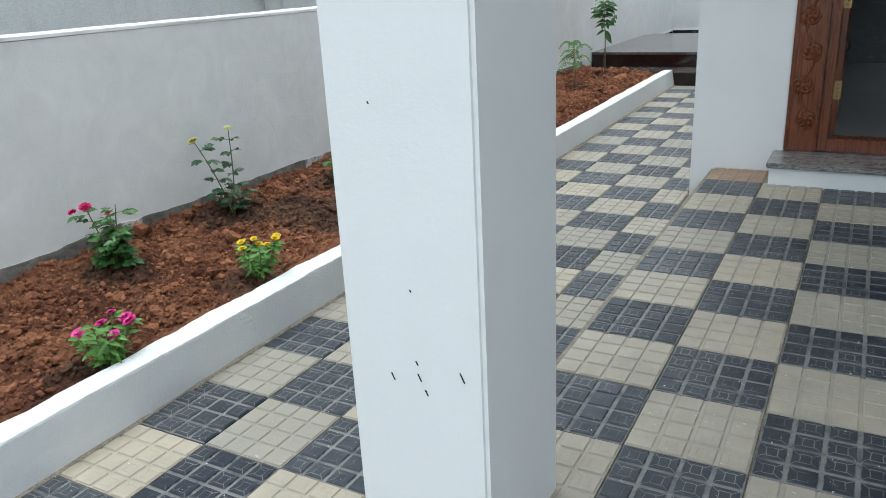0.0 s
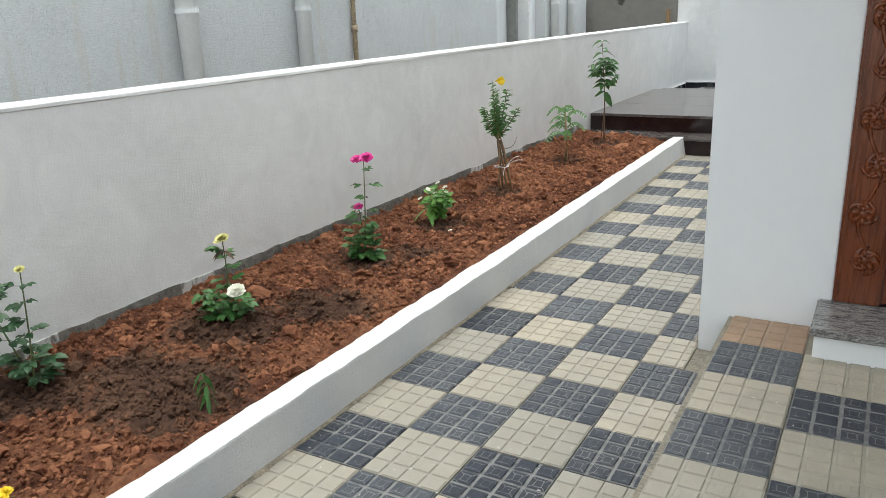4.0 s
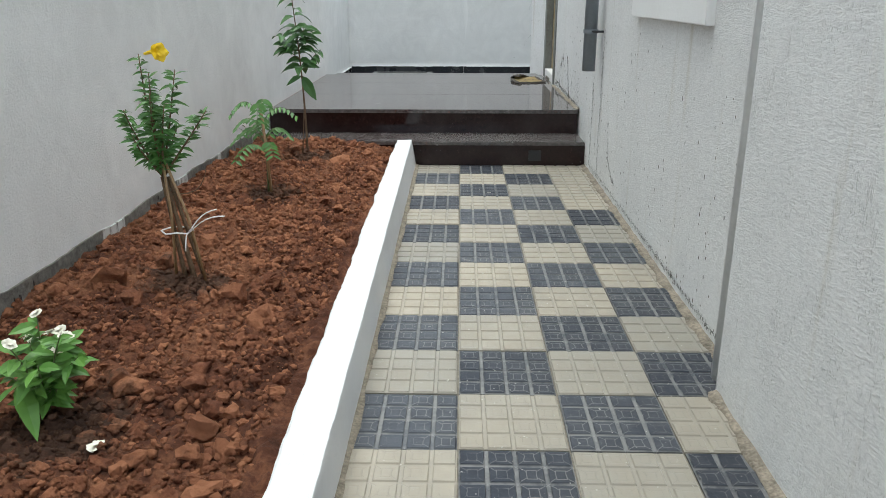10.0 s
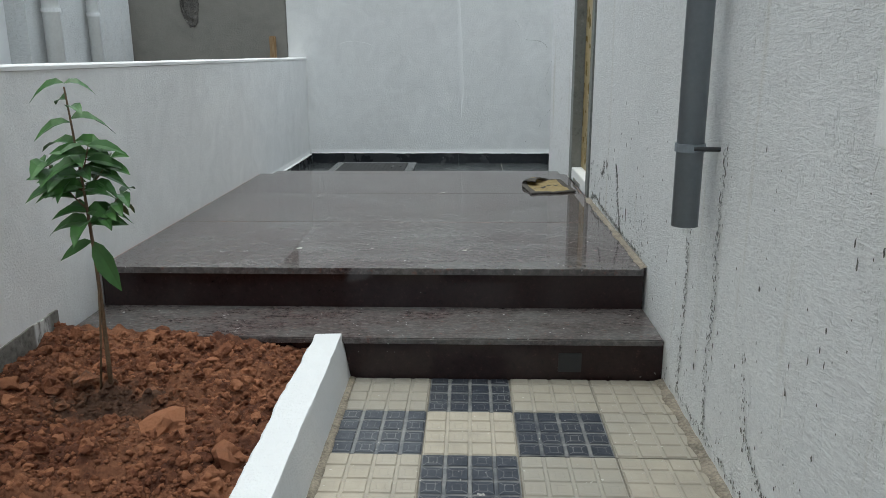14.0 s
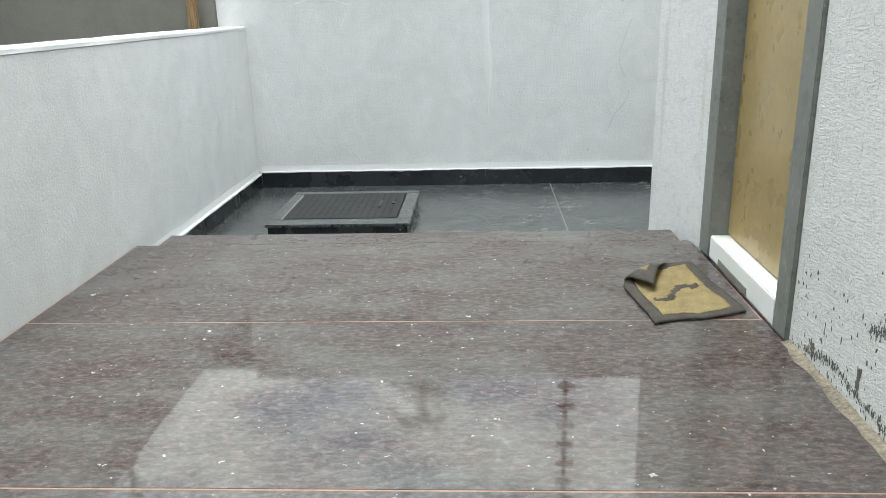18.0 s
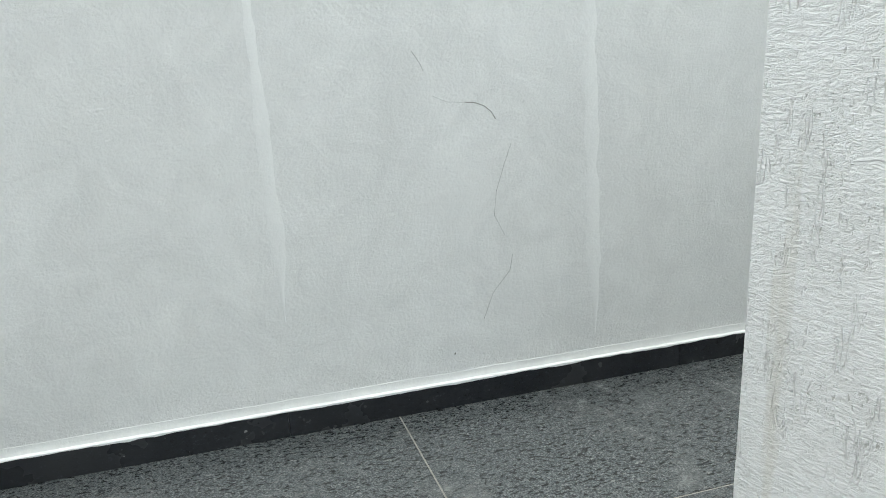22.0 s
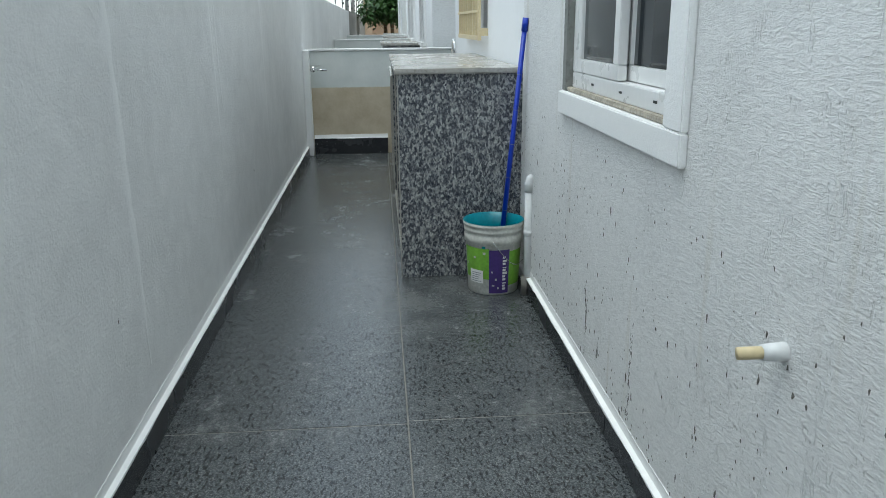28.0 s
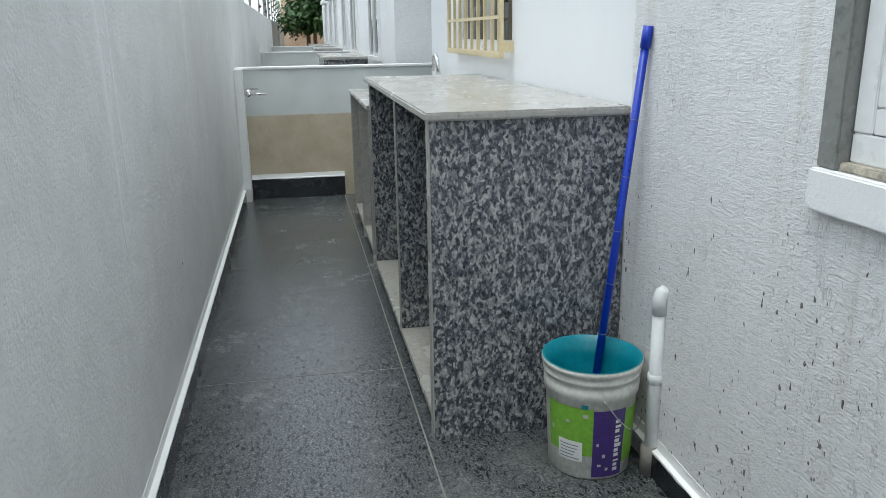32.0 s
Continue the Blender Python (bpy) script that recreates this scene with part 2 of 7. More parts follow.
def tile_material(name, base, alt, dirt, ink=0.45, veil=0.30, silted=0.45):
    """Pressed concrete paver: scored crosses on its cushions, dust and mortar smears."""
    n = Nodes(name)
    info = n.add("ShaderNodeObjectInfo")
    shift = n.add("ShaderNodeVectorMath")
    shift.operation = "MULTIPLY_ADD"
    n.link(info.outputs["Random"], shift.inputs[0])
    shift.inputs[1].default_value = (7.3, 3.1, 5.7)
    n.link(n.co, shift.inputs[2])
    co = shift.outputs[0]
    tone = n.mix(info.outputs["Random"], base, alt)
    mott = n.noise(9, 5, 0.65, co)
    col = n.mix(n.ramp(mott, ((0.35, 0.0), (0.7, 0.55))), tone, tuple(c * 0.72 for c in base))
    sep = n.add("ShaderNodeSeparateXYZ")
    n.link(n.co, sep.inputs[0])
    wob = n.math("MULTIPLY", n.math("SUBTRACT", n.noise(40, 2, 0.5, co), 0.5), 0.12)
    u = n.math("ABSOLUTE", n.math("SUBTRACT", n.math("FRACT", n.math("ADD", n.math("MULTIPLY", sep.outputs["X"], 1 / 0.075), wob)), 0.5))
    v = n.math("ABSOLUTE", n.math("SUBTRACT", n.math("FRACT", n.math("MULTIPLY", sep.outputs["Y"], 1 / 0.075)), 0.5))
    cross = n.math("ABSOLUTE", n.math("SUBTRACT", u, v))
    ring = n.math("ABSOLUTE", n.math("SUBTRACT", n.math("MAXIMUM", n.math("MULTIPLY", u, 1.4), v), 0.24))
    lines = n.math("MINIMUM", n.math("MAXIMUM", cross, n.math("SUBTRACT", 0.20, u)), ring)
    score = n.ramp(lines, ((0.014, 1.0), (0.028, 0.0)))
    keep = n.ramp(n.noise(6.0, 4, 0.65, co), ((0.40, 0.05), (0.58, 1.0)))
    score = n.math("MULTIPLY", score, keep)
    col = n.mix(n.math("MULTIPLY", score, ink), col, dirt)
    groove = n.ramp(n.math("MAXIMUM", u, v), ((0.405, 0.0), (0.43, 1.0)))
    silt = n.ramp(n.noise(9, 4, 0.7, co), ((0.36, 0.15), (0.56, 1.0)))
    col = n.mix(n.math("MULTIPLY", n.math("MULTIPLY", groove, silt), silted), col, dirt)
    dust = n.ramp(n.noise(3.0, 5, 0.7, co), ((0.42, 0.0), (0.75, 1.0)))
    col = n.mix(n.math("MULTIPLY", dust, veil), col, dirt)
    smear = n.ramp(n.noise(17, 6, 0.8, co, 0.8), ((0.64, 0.0), (0.72, 1.0)))
    col = n.mix(n.math("MULTIPLY", smear, 0.42), col, (0.52, 0.50, 0.45))
    specks = n.ramp(n.noise(60, 2, 0.6, co), ((0.715, 0.0), (0.74, 1.0)))
    col = n.mix(n.math("MULTIPLY", specks, 0.7), col, (0.62, 0.60, 0.55))
    n.bump(n.mix(0.5, n.noise(120, 3, 0.6, co), n.math("SUBTRACT", 1.0, score)), 0.0022, 0.7)
    return n.done(col, n.ramp(mott, ((0.3, 0.36), (0.7, 0.58))), 0, 0.32)


SPILL = [(-1.76, 13.33, 0.12), (-1.90, 13.42, 0.07), (-1.62, 13.26, 0.06), (2.10, 13.64, 0.10), (2.30, 13.34, 0.10), (2.70, 13.58, 0.06), (1.78, 13.64, 0.05)]


def grey_granite(name):
    """Leathered grey granite: grain-like dark flecks a centimetre long, fine pale grains, an uneven satin skin, cement powder spilled in places."""
    n = Nodes(name)
    co = n.scaled(1.0, 2.3, 1.0, (0, 0, 0.25))
    ground = n.ramp(n.noise(150, 4, 0.7), ((0.34, (0.024, 0.028, 0.031)), (0.5, (0.066, 0.073, 0.077)), (0.68, (0.17, 0.178, 0.178))))
    flecks = n.ramp(n.noise(44, 3, 0.6, co, 0.4), ((0.565, 0.0), (0.585, 1.0)))
    col = n.mix(n.math("MULTIPLY", flecks, 0.90), ground, (0.010, 0.011, 0.013))
    pale = n.ramp(n.noise(50, 3, 0.65, n.scaled(1.0, 1.6, 1.0, (0, 0, -0.3)), 0.4), ((0.63, 0.0), (0.68, 1.0)))
    col = n.mix(n.math("MULTIPLY", pale, 0.5), col, (0.26, 0.265, 0.255))
    stain = n.ramp(n.noise(3.1, 8, 0.8), ((0.52, 0.0), (0.76, 1.0)))
    col = n.mix(n.math("MULTIPLY", stain, 0.26), col, (0.30, 0.30, 0.285))
    near = None
    for x, y, r in SPILL:
        d = n.add("ShaderNodeVectorMath")
        d.operation = "DISTANCE"
        n.link(n.scaled(1, 1, 0), d.inputs[0])
        d.inputs[1].default_value = (x, y, 0)
        e = n.math("SUBTRACT", d.outputs["Value"], r)
        near = e if near is None else n.math("MINIMUM", near, e)
    ragged = n.math("ADD", near, n.math("MULTIPLY", n.math("SUBTRACT", n.mix(0.5, n.noise(9, 6, 0.75), n.noise(60, 4, 0.75)), 0.5), 0.75))
    powder = n.ramp(n.math("ADD", ragged, 0.5), ((0.36, 1.0), (0.60, 0.0)))
    col = n.mix(n.math("MULTIPLY", n.math("MULTIPLY", powder, n.ramp(n.noise(26, 6, 0.8), ((0.42, 0.15), (0.62, 1.0)))), 0.34), col, (0.40, 0.40, 0.38))
    n.bump(n.mix(0.5, n.noise(60, 3, 0.6, co), n.noise(140, 3, 0.6)), 0.0016, 0.8)
    return n.done(col, n.mix(n.math("MAXIMUM", stain, powder), n.ramp(flecks, ((0, 0.19), (1, 0.26))), 0.42), 0, 0.45)


def maroon_granite(name):
    """Polished maroon granite: red-brown, black and grey flakes on a level grain, a thin film of dust and pale paint specks."""
    n = Nodes(name)
    co = n.scaled(1.0, 1.9, 1.0)
    a = n.noise(38, 6, 0.78, co, 0.4)
    body = n.ramp(a, ((0.36, (0.018, 0.012, 0.014)), (0.46, (0.052, 0.032, 0.032)), (0.54, (0.098, 0.070, 0.068)), (0.62, (0.15, 0.128, 0.122)), (0.72, (0.26, 0.20, 0.18))))
    cloud = n.ramp(n.noise(2.6, 7, 0.72, co), ((0.36, 0.10), (0.68, 1.0)))
    col = n.mix(n.math("MULTIPLY", cloud, 0.54), body, (0.185, 0.195, 0.187))
    film = n.ramp(n.noise(11, 8, 0.82, co, 0.6), ((0.54, 0.0), (0.74, 1.0)))
    col = n.mix(n.math("MULTIPLY", film, 0.30), col, (0.34, 0.33, 0.32))
    rust = n.ramp(n.noise(30, 4, 0.7, co), ((0.60, 0.0), (0.68, 1.0)))
    col = n.mix(n.math("MULTIPLY", rust, 0.45), col, (0.20, 0.085, 0.060))
    specks = n.ramp(n.noise(46, 2, 0.6), ((0.715, 0.0), (0.735, 1.0)))
    col = n.mix(n.math("MULTIPLY", specks, 0.75), col, (0.62, 0.61, 0.58))
    return n.done(col, n.mix(film, n.mix(cloud, 0.03, 0.06), 0.13), 0, 0.36)


M_WALL = smooth_wall_material("painted_plaster", (0.80, 0.80, 0.79), 0.085, 0.5, 1.4)
M_CAP = smooth_wall_material("fresh_white_paint", (0.86, 0.86, 0.85), 0.02, 0.0, 0.7, 0.08)
M_SEAM = smooth_wall_material("filler_seam", (0.86, 0.86, 0.85), 0.02, 0.0, 0.8)
M_PILLAR = smooth_wall_material("smooth_white_emulsion", (0.80, 0.81, 0.82), 0.02, 0.1, 0.25)
M_ROUGH = rough_wall_material("rustic_plaster", (0.80, 0.80, 0.79), 1.35, 0.35)
# Same paint as M_ROUGH; the pier's stronger light is put into a lighter base.
M_ROUGHPIER = rough_wall_material("cross_scratched_plaster_lit", (0.88, 0.88, 0.87), 1.5, 1.0)
M_NEIGHBOUR = rough_wall_material("neighbour_plaster", (0.62, 0.63, 0.63), 1.5)
M_CEMENT = smooth_wall_material("bare_cement", (0.235, 0.222, 0.20), 0.14)
M_BOULDER = plain("broken_masonry", (0.13, 0.12, 0.11), 0.9, 0, 0.5, 14, 0.02, 22)
M_KERB = smooth_wall_material("grainy_white_kerb_paint", (0.77, 0.78, 0.79), 0.035, 0.25, 2.6, 0.0)
M_TILE_L = tile_material("cream_paver", (0.44, 0.388, 0.305), (0.30, 0.283, 0.245), (0.27, 0.255, 0.225), 0.34, 0.55, 0.30)
M_TILE_D = tile_material("slate_blue_paver", (0.017, 0.022, 0.035), (0.066, 0.074, 0.090), (0.30, 0.298, 0.285), 0.55, 0.13, 0.62)
M_TILE_R = tile_material("reddish_paver", (0.36, 0.23, 0.15), (0.36, 0.25, 0.17), (0.33, 0.27, 0.21))
M_MORTAR = plain("mortar_bed", (0.25, 0.225, 0.18), 0.9, 0, 0.3, 12, 0.004, 80)
M_MAROON = maroon_granite("maroon_granite")
M_RISER = granite_material("dark_polished_granite", (0.008, 0.004, 0.004), (0.020, 0.009, 0.009), (0.060, 0.030, 0.028), 40, 0.12, 1.0, 0, 0.04)
M_RISER.node_tree.nodes["Principled BSDF"].inputs["Specular IOR Level"].default_value = 0.3
M_GREY = grey_granite("leathered_grey_granite")
M_SKIRT = granite_material("black_granite", (0.007, 0.008, 0.010), (0.016, 0.018, 0.022), (0.05, 0.055, 0.065), 40, 0.25, 1.5, 0, 0.05)


def blotched_granite(name):
    """Blue-black granite with pale grey flakes a few centimetres long, lying on a slant."""
    n = Nodes(name)
    co = n.scaled(1.0, 1.55, 1.0, (0.45, 0.2, 0.1))
    bend_co = n.add("ShaderNodeVectorMath")
    bend_co.operation = "MULTIPLY_ADD"
    wob = n.add("ShaderNodeTexNoise", Scale=16.0, Detail=4.0)
    n.link(co, wob.inputs["Vector"])
    n.link(wob.outputs["Color"], bend_co.inputs[0])
    bend_co.inputs[1].default_value = (0.05, 0.05, 0.05)
    n.link(co, bend_co.inputs[2])
    flakes = n.voronoi(70, "F1", bend_co.outputs[0])
    tone = n.add("ShaderNodeSeparateColor")
    n.link(flakes.outputs["Color"], tone.inputs[0])
    grain = n.noise(34, 6, 0.72, n.scaled(1.0, 1.5, 1.0, (0.5, 0.2, 0.1)), 0.6)
    body = n.ramp(n.mix(0.55, tone.outputs[0], n.ramp(grain, ((0.30, 0.0), (0.70, 1.0)))), ((0.34, (0.022, 0.028, 0.044)), (0.45, (0.085, 0.095, 0.12)), (0.55, (0.27, 0.28, 0.29)), (0.72, (0.52, 0.52, 0.50))))
    fine = n.ramp(n.noise(110, 5, 0.75), ((0.40, 0.0), (0.62, 1.0)))
    col = n.mix(n.math("MULTIPLY", fine, 0.45), body, (0.30, 0.30, 0.30))
    dark = n.ramp(n.noise(45, 5, 0.7, co), ((0.44, 1.0), (0.56, 0.0)))
    col = n.mix(n.math("MULTIPLY", dark, 0.45), col, (0.016, 0.020, 0.030))
    return n.done(col, n.ramp(fine, ((0.2, 0.14), (0.8, 0.26))), 0, 0.5)


M_COUNTER = blotched_granite("blotched_granite")
M_SLABTOP = granite_material("pale_granite_top", (0.22, 0.21, 0.19), (0.38, 0.365, 0.335), (0.55, 0.53, 0.50), 36, 0.22, 1.0, 0, 0.3)


def veined_granite(name):
    """Polished granite with wavy dark and pale veins running along it."""
    n = Nodes(name)
    v = n.noise(1.0, 6, 0.68, n.scaled(9, 34, 34, (0, 0, 0.12)), 1.6)
    col = n.ramp(v, ((0.36, (0.030, 0.030, 0.034)), (0.45, (0.13, 0.12, 0.12)), (0.52, (0.40, 0.385, 0.37)), (0.57, (0.14, 0.125, 0.12)), (0.66, (0.045, 0.042, 0.045))))
    col = n.mix(0.3, col, n.ramp(n.noise(130, 3), ((0.35, 0.05), (0.65, 0.35))))
    return n.done(col, 0.16, 0, 0.5)


M_SILL = veined_granite("sill_granite")
M_JOINT = plain("pale_grout", (0.25, 0.24, 0.22), 0.9, 0, 0.2, 20)
M_PVC = plain("white_upvc", (0.80, 0.80, 0.79), 0.32, 0, 0.03, 6)
M_GREYPIPE = plain("grey_pvc", (0.20, 0.225, 0.25), 0.42, 0, 0.08, 8)
M_WHITEPIPE = plain("painted_pipe", (0.72, 0.73, 0.73), 0.5, 0, 0.06, 8)
M_CPVC = plain("cream_cpvc", (0.66, 0.55, 0.33), 0.4, 0, 0.08, 10)
M_LEDGE = plain("grimy_cement_ledge", (0.42, 0.38, 0.31), 0.85, 0, 0.35, 16, 0.003, 60)
M_STEEL = plain("chrome", (0.72, 0.72, 0.72), 0.14, 1.0, 0.05, 20)
M_BLACK = plain("black_plastic", (0.018, 0.019, 0.021), 0.5, 0, 0.2, 20)
M_GALV = plain("galvanised_post", (0.26, 0.27, 0.27), 0.45, 0.7, 0.2, 15)
M_WIRE = plain("fence_wire", (0.30, 0.31, 0.32), 0.5, 0.6, 0.1, 15)
M_CAST = plain("manhole_black", (0.012, 0.0125, 0.014), 0.72, 0, 0.25, 30, 0.001, 200)
M_CONC = granite_material("concrete_frame", (0.12, 0.125, 0.115), (0.20, 0.205, 0.19), (0.34, 0.345, 0.32), 16, 0.7, 1.0, 0.003, 0.2)
M_DOORYEL = plain("varnished_ply", (0.42, 0.315, 0.135), 0.3, 0, 0.14, 4)
M_BLUE = plain("blue_plastic", (0.004, 0.035, 0.42), 0.35, 0, 0.12, 25)
M_BUCKET = plain("stained_white_plastic", (0.62, 0.62, 0.57), 0.45, 0, 0.2, 9)
M_TEAL = plain("teal_paint_residue", (0.012, 0.23, 0.29), 0.35, 0, 0.2, 9)
M_GREEN = plain("green_label", (0.22, 0.47, 0.05), 0.4, 0, 0.18, 9)
M_PURPLE = plain("purple_label", (0.065, 0.035, 0.19), 0.4, 0, 0.15, 9)


def glass_material(name, tint=(0.02, 0.025, 0.03), rough=0.03):
    n = Nodes(name)
    return n.done(tint, rough, 0, 0.6)


M_DARKGLASS = glass_material("dark_window_glass")


WET = [(-2.77, 2.64, 0.15), (-2.10, 2.05, 0.10), (-2.16, 2.86, 0.13), (-2.80, 3.45, 0.20), (-2.42, 3.70, 0.28), (-2.60, 4.22, 0.22), (-2.40, 4.62, 0.20), (-2.61, 5.22, 0.17),
       (-2.45, 5.50, 0.10), (-2.60, 6.00, 0.14), (-2.60, 6.94, 0.12), (-2.61, 8.22, 0.13), (-2.60, 9.20, 0.12)]


def soil_material(name, dry, mid, dark, wet, lumps=0.0):
    """Dug earth, darker where each young plant has been watered."""
    n = Nodes(name)
    f = n.mix(0.45, n.noise(3.0, 6, 0.65), n.noise(30, 5, 0.7))
    col = n.ramp(f, ((0.33, dark), (0.47, mid), (0.63, dry)))
    if lumps:
        each = n.add("ShaderNodeNewGeometry").outputs["Random Per Island"]
        col = n.mix(n.math("MULTIPLY", n.ramp(each, ((0.45, 0.0), (1.0, 1.0))), lumps), col, tuple(min(1.0, c * 1.25) for c in dry))
    damp = None
    for x, y, r in WET:
        d = n.add("ShaderNodeVectorMath")
        d.operation = "DISTANCE"
        n.link(n.scaled(1, 1, 0), d.inputs[0])
        d.inputs[1].default_value = (x, y, 0)
        e = n.math("SUBTRACT", d.outputs["Value"], r)
        damp = e if damp is None else n.math("MINIMUM", damp, e)
    ragged = n.math("ADD", damp, n.math("MULTIPLY", n.math("SUBTRACT", n.mix(0.4, n.noise(5, 5, 0.7), n.noise(26, 4, 0.7)), 0.5), 0.85))
    damp = n.ramp(n.math("ADD", ragged, 0.5), ((0.46, 1.0), (0.56, 0.0)))
    col = n.mix(n.math("MULTIPLY", damp, 0.80), col, n.ramp(f, ((0.33, wet), (0.63, tuple(c * 2.4 for c in wet)))))
    n.bump(n.mix(0.5, n.noise(75, 6, 0.8), n.noise(240, 4, 0.75)), 0.013, 1.0)
    return n.done(col, 0.95, 0, 0.15)


# Ground toned below the lumps: shade in the gaps between them is coloured in.
M_SOIL = soil_material("gap_shaded_red_soil", (0.31, 0.140, 0.076), (0.120, 0.049, 0.029), (0.036, 0.016, 0.011), (0.036, 0.023, 0.017))
M_CLOD = soil_material("red_soil_lump", (0.36, 0.160, 0.085), (0.18, 0.070, 0.039), (0.070, 0.030, 0.019), (0.040, 0.026, 0.019), 0.75)


def wood_material(name, a, b):
    n = Nodes(name)
    grain = n.noise(1.0, 5, 0.6, n.scaled(60, 60, 3.5), 0.8)
    col = n.ramp(n.mix(0.3, grain, n.noise(5, 3)), ((0.35, a), (0.65, b)))
    n.bump(grain, 0.001, 0.5)
    return n.done(col, n.ramp(grain, ((0.3, 0.22), (0.7, 0.34))), 0, 0.5)


M_WOOD = wood_material("polished_teak", (0.085, 0.017, 0.004), (0.205, 0.048, 0.010))
M_STICK = wood_material("dry_stick", (0.22, 0.13, 0.06), (0.38, 0.25, 0.13))


def leaf_material(name, a, b):
    n = Nodes(name)
    r = n.add("ShaderNodeNewGeometry").outputs["Random Per Island"]
    col = n.mix(n.noise(30, 2), n.mix(r, a, b), tuple(c * 0.75 for c in a))
    n.b.inputs["Transmission Weight"].default_value = 0.0
    n.b.inputs["Subsurface Weight"].default_value = 0.0
    return n.done(col, 0.45, 0, 0.4)


M_LEAF = leaf_material("leaf_green", (0.045, 0.125, 0.030), (0.075, 0.19, 0.040))
M_LEAFLT = leaf_material("leaf_light_green", (0.10, 0.24, 0.045), (0.16, 0.33, 0.06))
M_LEAFMID = leaf_material("leaf_mid_green", (0.060, 0.17, 0.035), (0.11, 0.25, 0.05))
M_LEAFDK = leaf_material("leaf_dark_green", (0.028, 0.075, 0.030), (0.05, 0.125, 0.045))
M_LEAFRED = leaf_material("leaf_bronze", (0.11, 0.045, 0.030), (0.12, 0.09, 0.035))
M_TREE = leaf_material("tree_leaf", (0.035, 0.085, 0.022), (0.075, 0.155, 0.040))
M_FROND = leaf_material("frond_leaf", (0.055, 0.125, 0.022), (0.11, 0.20, 0.040))
M_STEM = plain("stem_green", (0.10, 0.13, 0.045), 0.6, 0, 0.2, 30)
M_BARK = plain("stem_brown", (0.14, 0.085, 0.045), 0.8, 0, 0.3, 30, 0.003, 60)
M_PINK = leaf_material("pink_petal", (0.70, 0.020, 0.26), (0.84, 0.13, 0.44))
M_RED = leaf_material("crimson_petal", (0.50, 0.004, 0.09), (0.66, 0.012, 0.17))
M_WHITE = leaf_material("cream_petal", (0.82, 0.80, 0.66), (0.88, 0.87, 0.78))
M_LEMON = leaf_material("pale_yellow_petal", (0.66, 0.62, 0.22), (0.76, 0.72, 0.36))
M_YELLOW = leaf_material("yellow_petal", (0.86, 0.58, 0.01), (0.90, 0.70, 0.03))


# ---------------- mesh helpers ----------------
BASE = {}


def to_object(name, bm, material, smooth=False):
    me = bpy.data.meshes.new(name)
    bm.normal_update()
    bm.to_mesh(me)
    bm.free()
    if smooth:
        me.shade_smooth()
    me.materials.append(material)
    return new(name, me)


def thing(name, at, label, category, group="", kind=""):
    """An Empty at the thing's base."""
    ob = new(name)
    ob.location = at
    ob.empty_display_size = 0.1
    BASE[ob.name] = Vector(at)
    return tagged(ob, label, category, group, kind)


def part(name, bm, material, parent, label="", smooth=False):
    """One mesh, given in world metres, under a thing or a part."""
    base = BASE.get(parent.name, Vector((0, 0, 0)))
    bmesh.ops.translate(bm, verts=bm.verts, vec=-base)
    ob = to_object(name, bm, material, smooth)
    ob.parent = parent
    BASE[ob.name] = base
    return tagged(ob, label) if label else ob


def setting(name, bm, material, label, category, smooth=False):
    return tagged(to_object(name, bm, material, smooth), label, category, kind="structure")


def box(x0, x1, y0, y1, z0, z1, bevel=0.0, bm=None):
    own = bm is None
    bm = bm or bmesh.new()
    v = [bm.verts.new(p) for p in ((x0, y0, z0), (x1, y0, z0), (x1, y1, z0), (x0, y1, z0), (x0, y0, z1), (x1, y0, z1), (x1, y1, z1), (x0, y1, z1))]
    for f in ((3, 2, 1, 0), (4, 5, 6, 7), (0, 1, 5, 4), (1, 2, 6, 5), (2, 3, 7, 6), (3, 0, 4, 7)):
        bm.faces.new([v[i] for i in f])
    if bevel and own:
        bmesh.ops.bevel(bm, geom=list(bm.edges), offset=bevel, segments=2, affect="EDGES")
    return bm


def prism(points, z0, z1, bevel=0.0):
    """An upright solid over a plan polygon."""
    bm = bmesh.new()
    lo = [bm.verts.new((x, y, z0)) for x, y in points]
    hi = [bm.verts.new((x, y, z1)) for x, y in points]
    n = len(points)
    bm.faces.new(lo[::-1])
    bm.faces.new(hi)
    for i in range(n):
        bm.faces.new((lo[i], lo[(i + 1) % n], hi[(i + 1) % n], hi[i]))
    bmesh.ops.recalc_face_normals(bm, faces=bm.faces)
    if bevel:
        bmesh.ops.bevel(bm, geom=list(bm.edges), offset=bevel, segments=2, affect="EDGES")
    return bm


def rod(a, b, ra, rb=None, n=12, bm=None, cap=True):
    """A round bar from a to b."""
    bm = bm or bmesh.new()
    a, b = Vector(a), Vector(b)
    rb = ra if rb is None else rb
    q = (b - a).to_track_quat("Z", "Y")
    ring = [[bm.verts.new(p + q @ Vector((r * math.cos(2 * math.pi * i / n), r * math.sin(2 * math.pi * i / n), 0))) for i in range(n)] for p, r in ((a, ra), (b, rb))]
    for i in range(n):
        j = (i + 1) % n
        bm.faces.new((ring[0][i], ring[0][j], ring[1][j], ring[1][i]))
    if cap:
        bm.faces.new(ring[0][::-1])
        bm.faces.new(ring[1])
    return bm


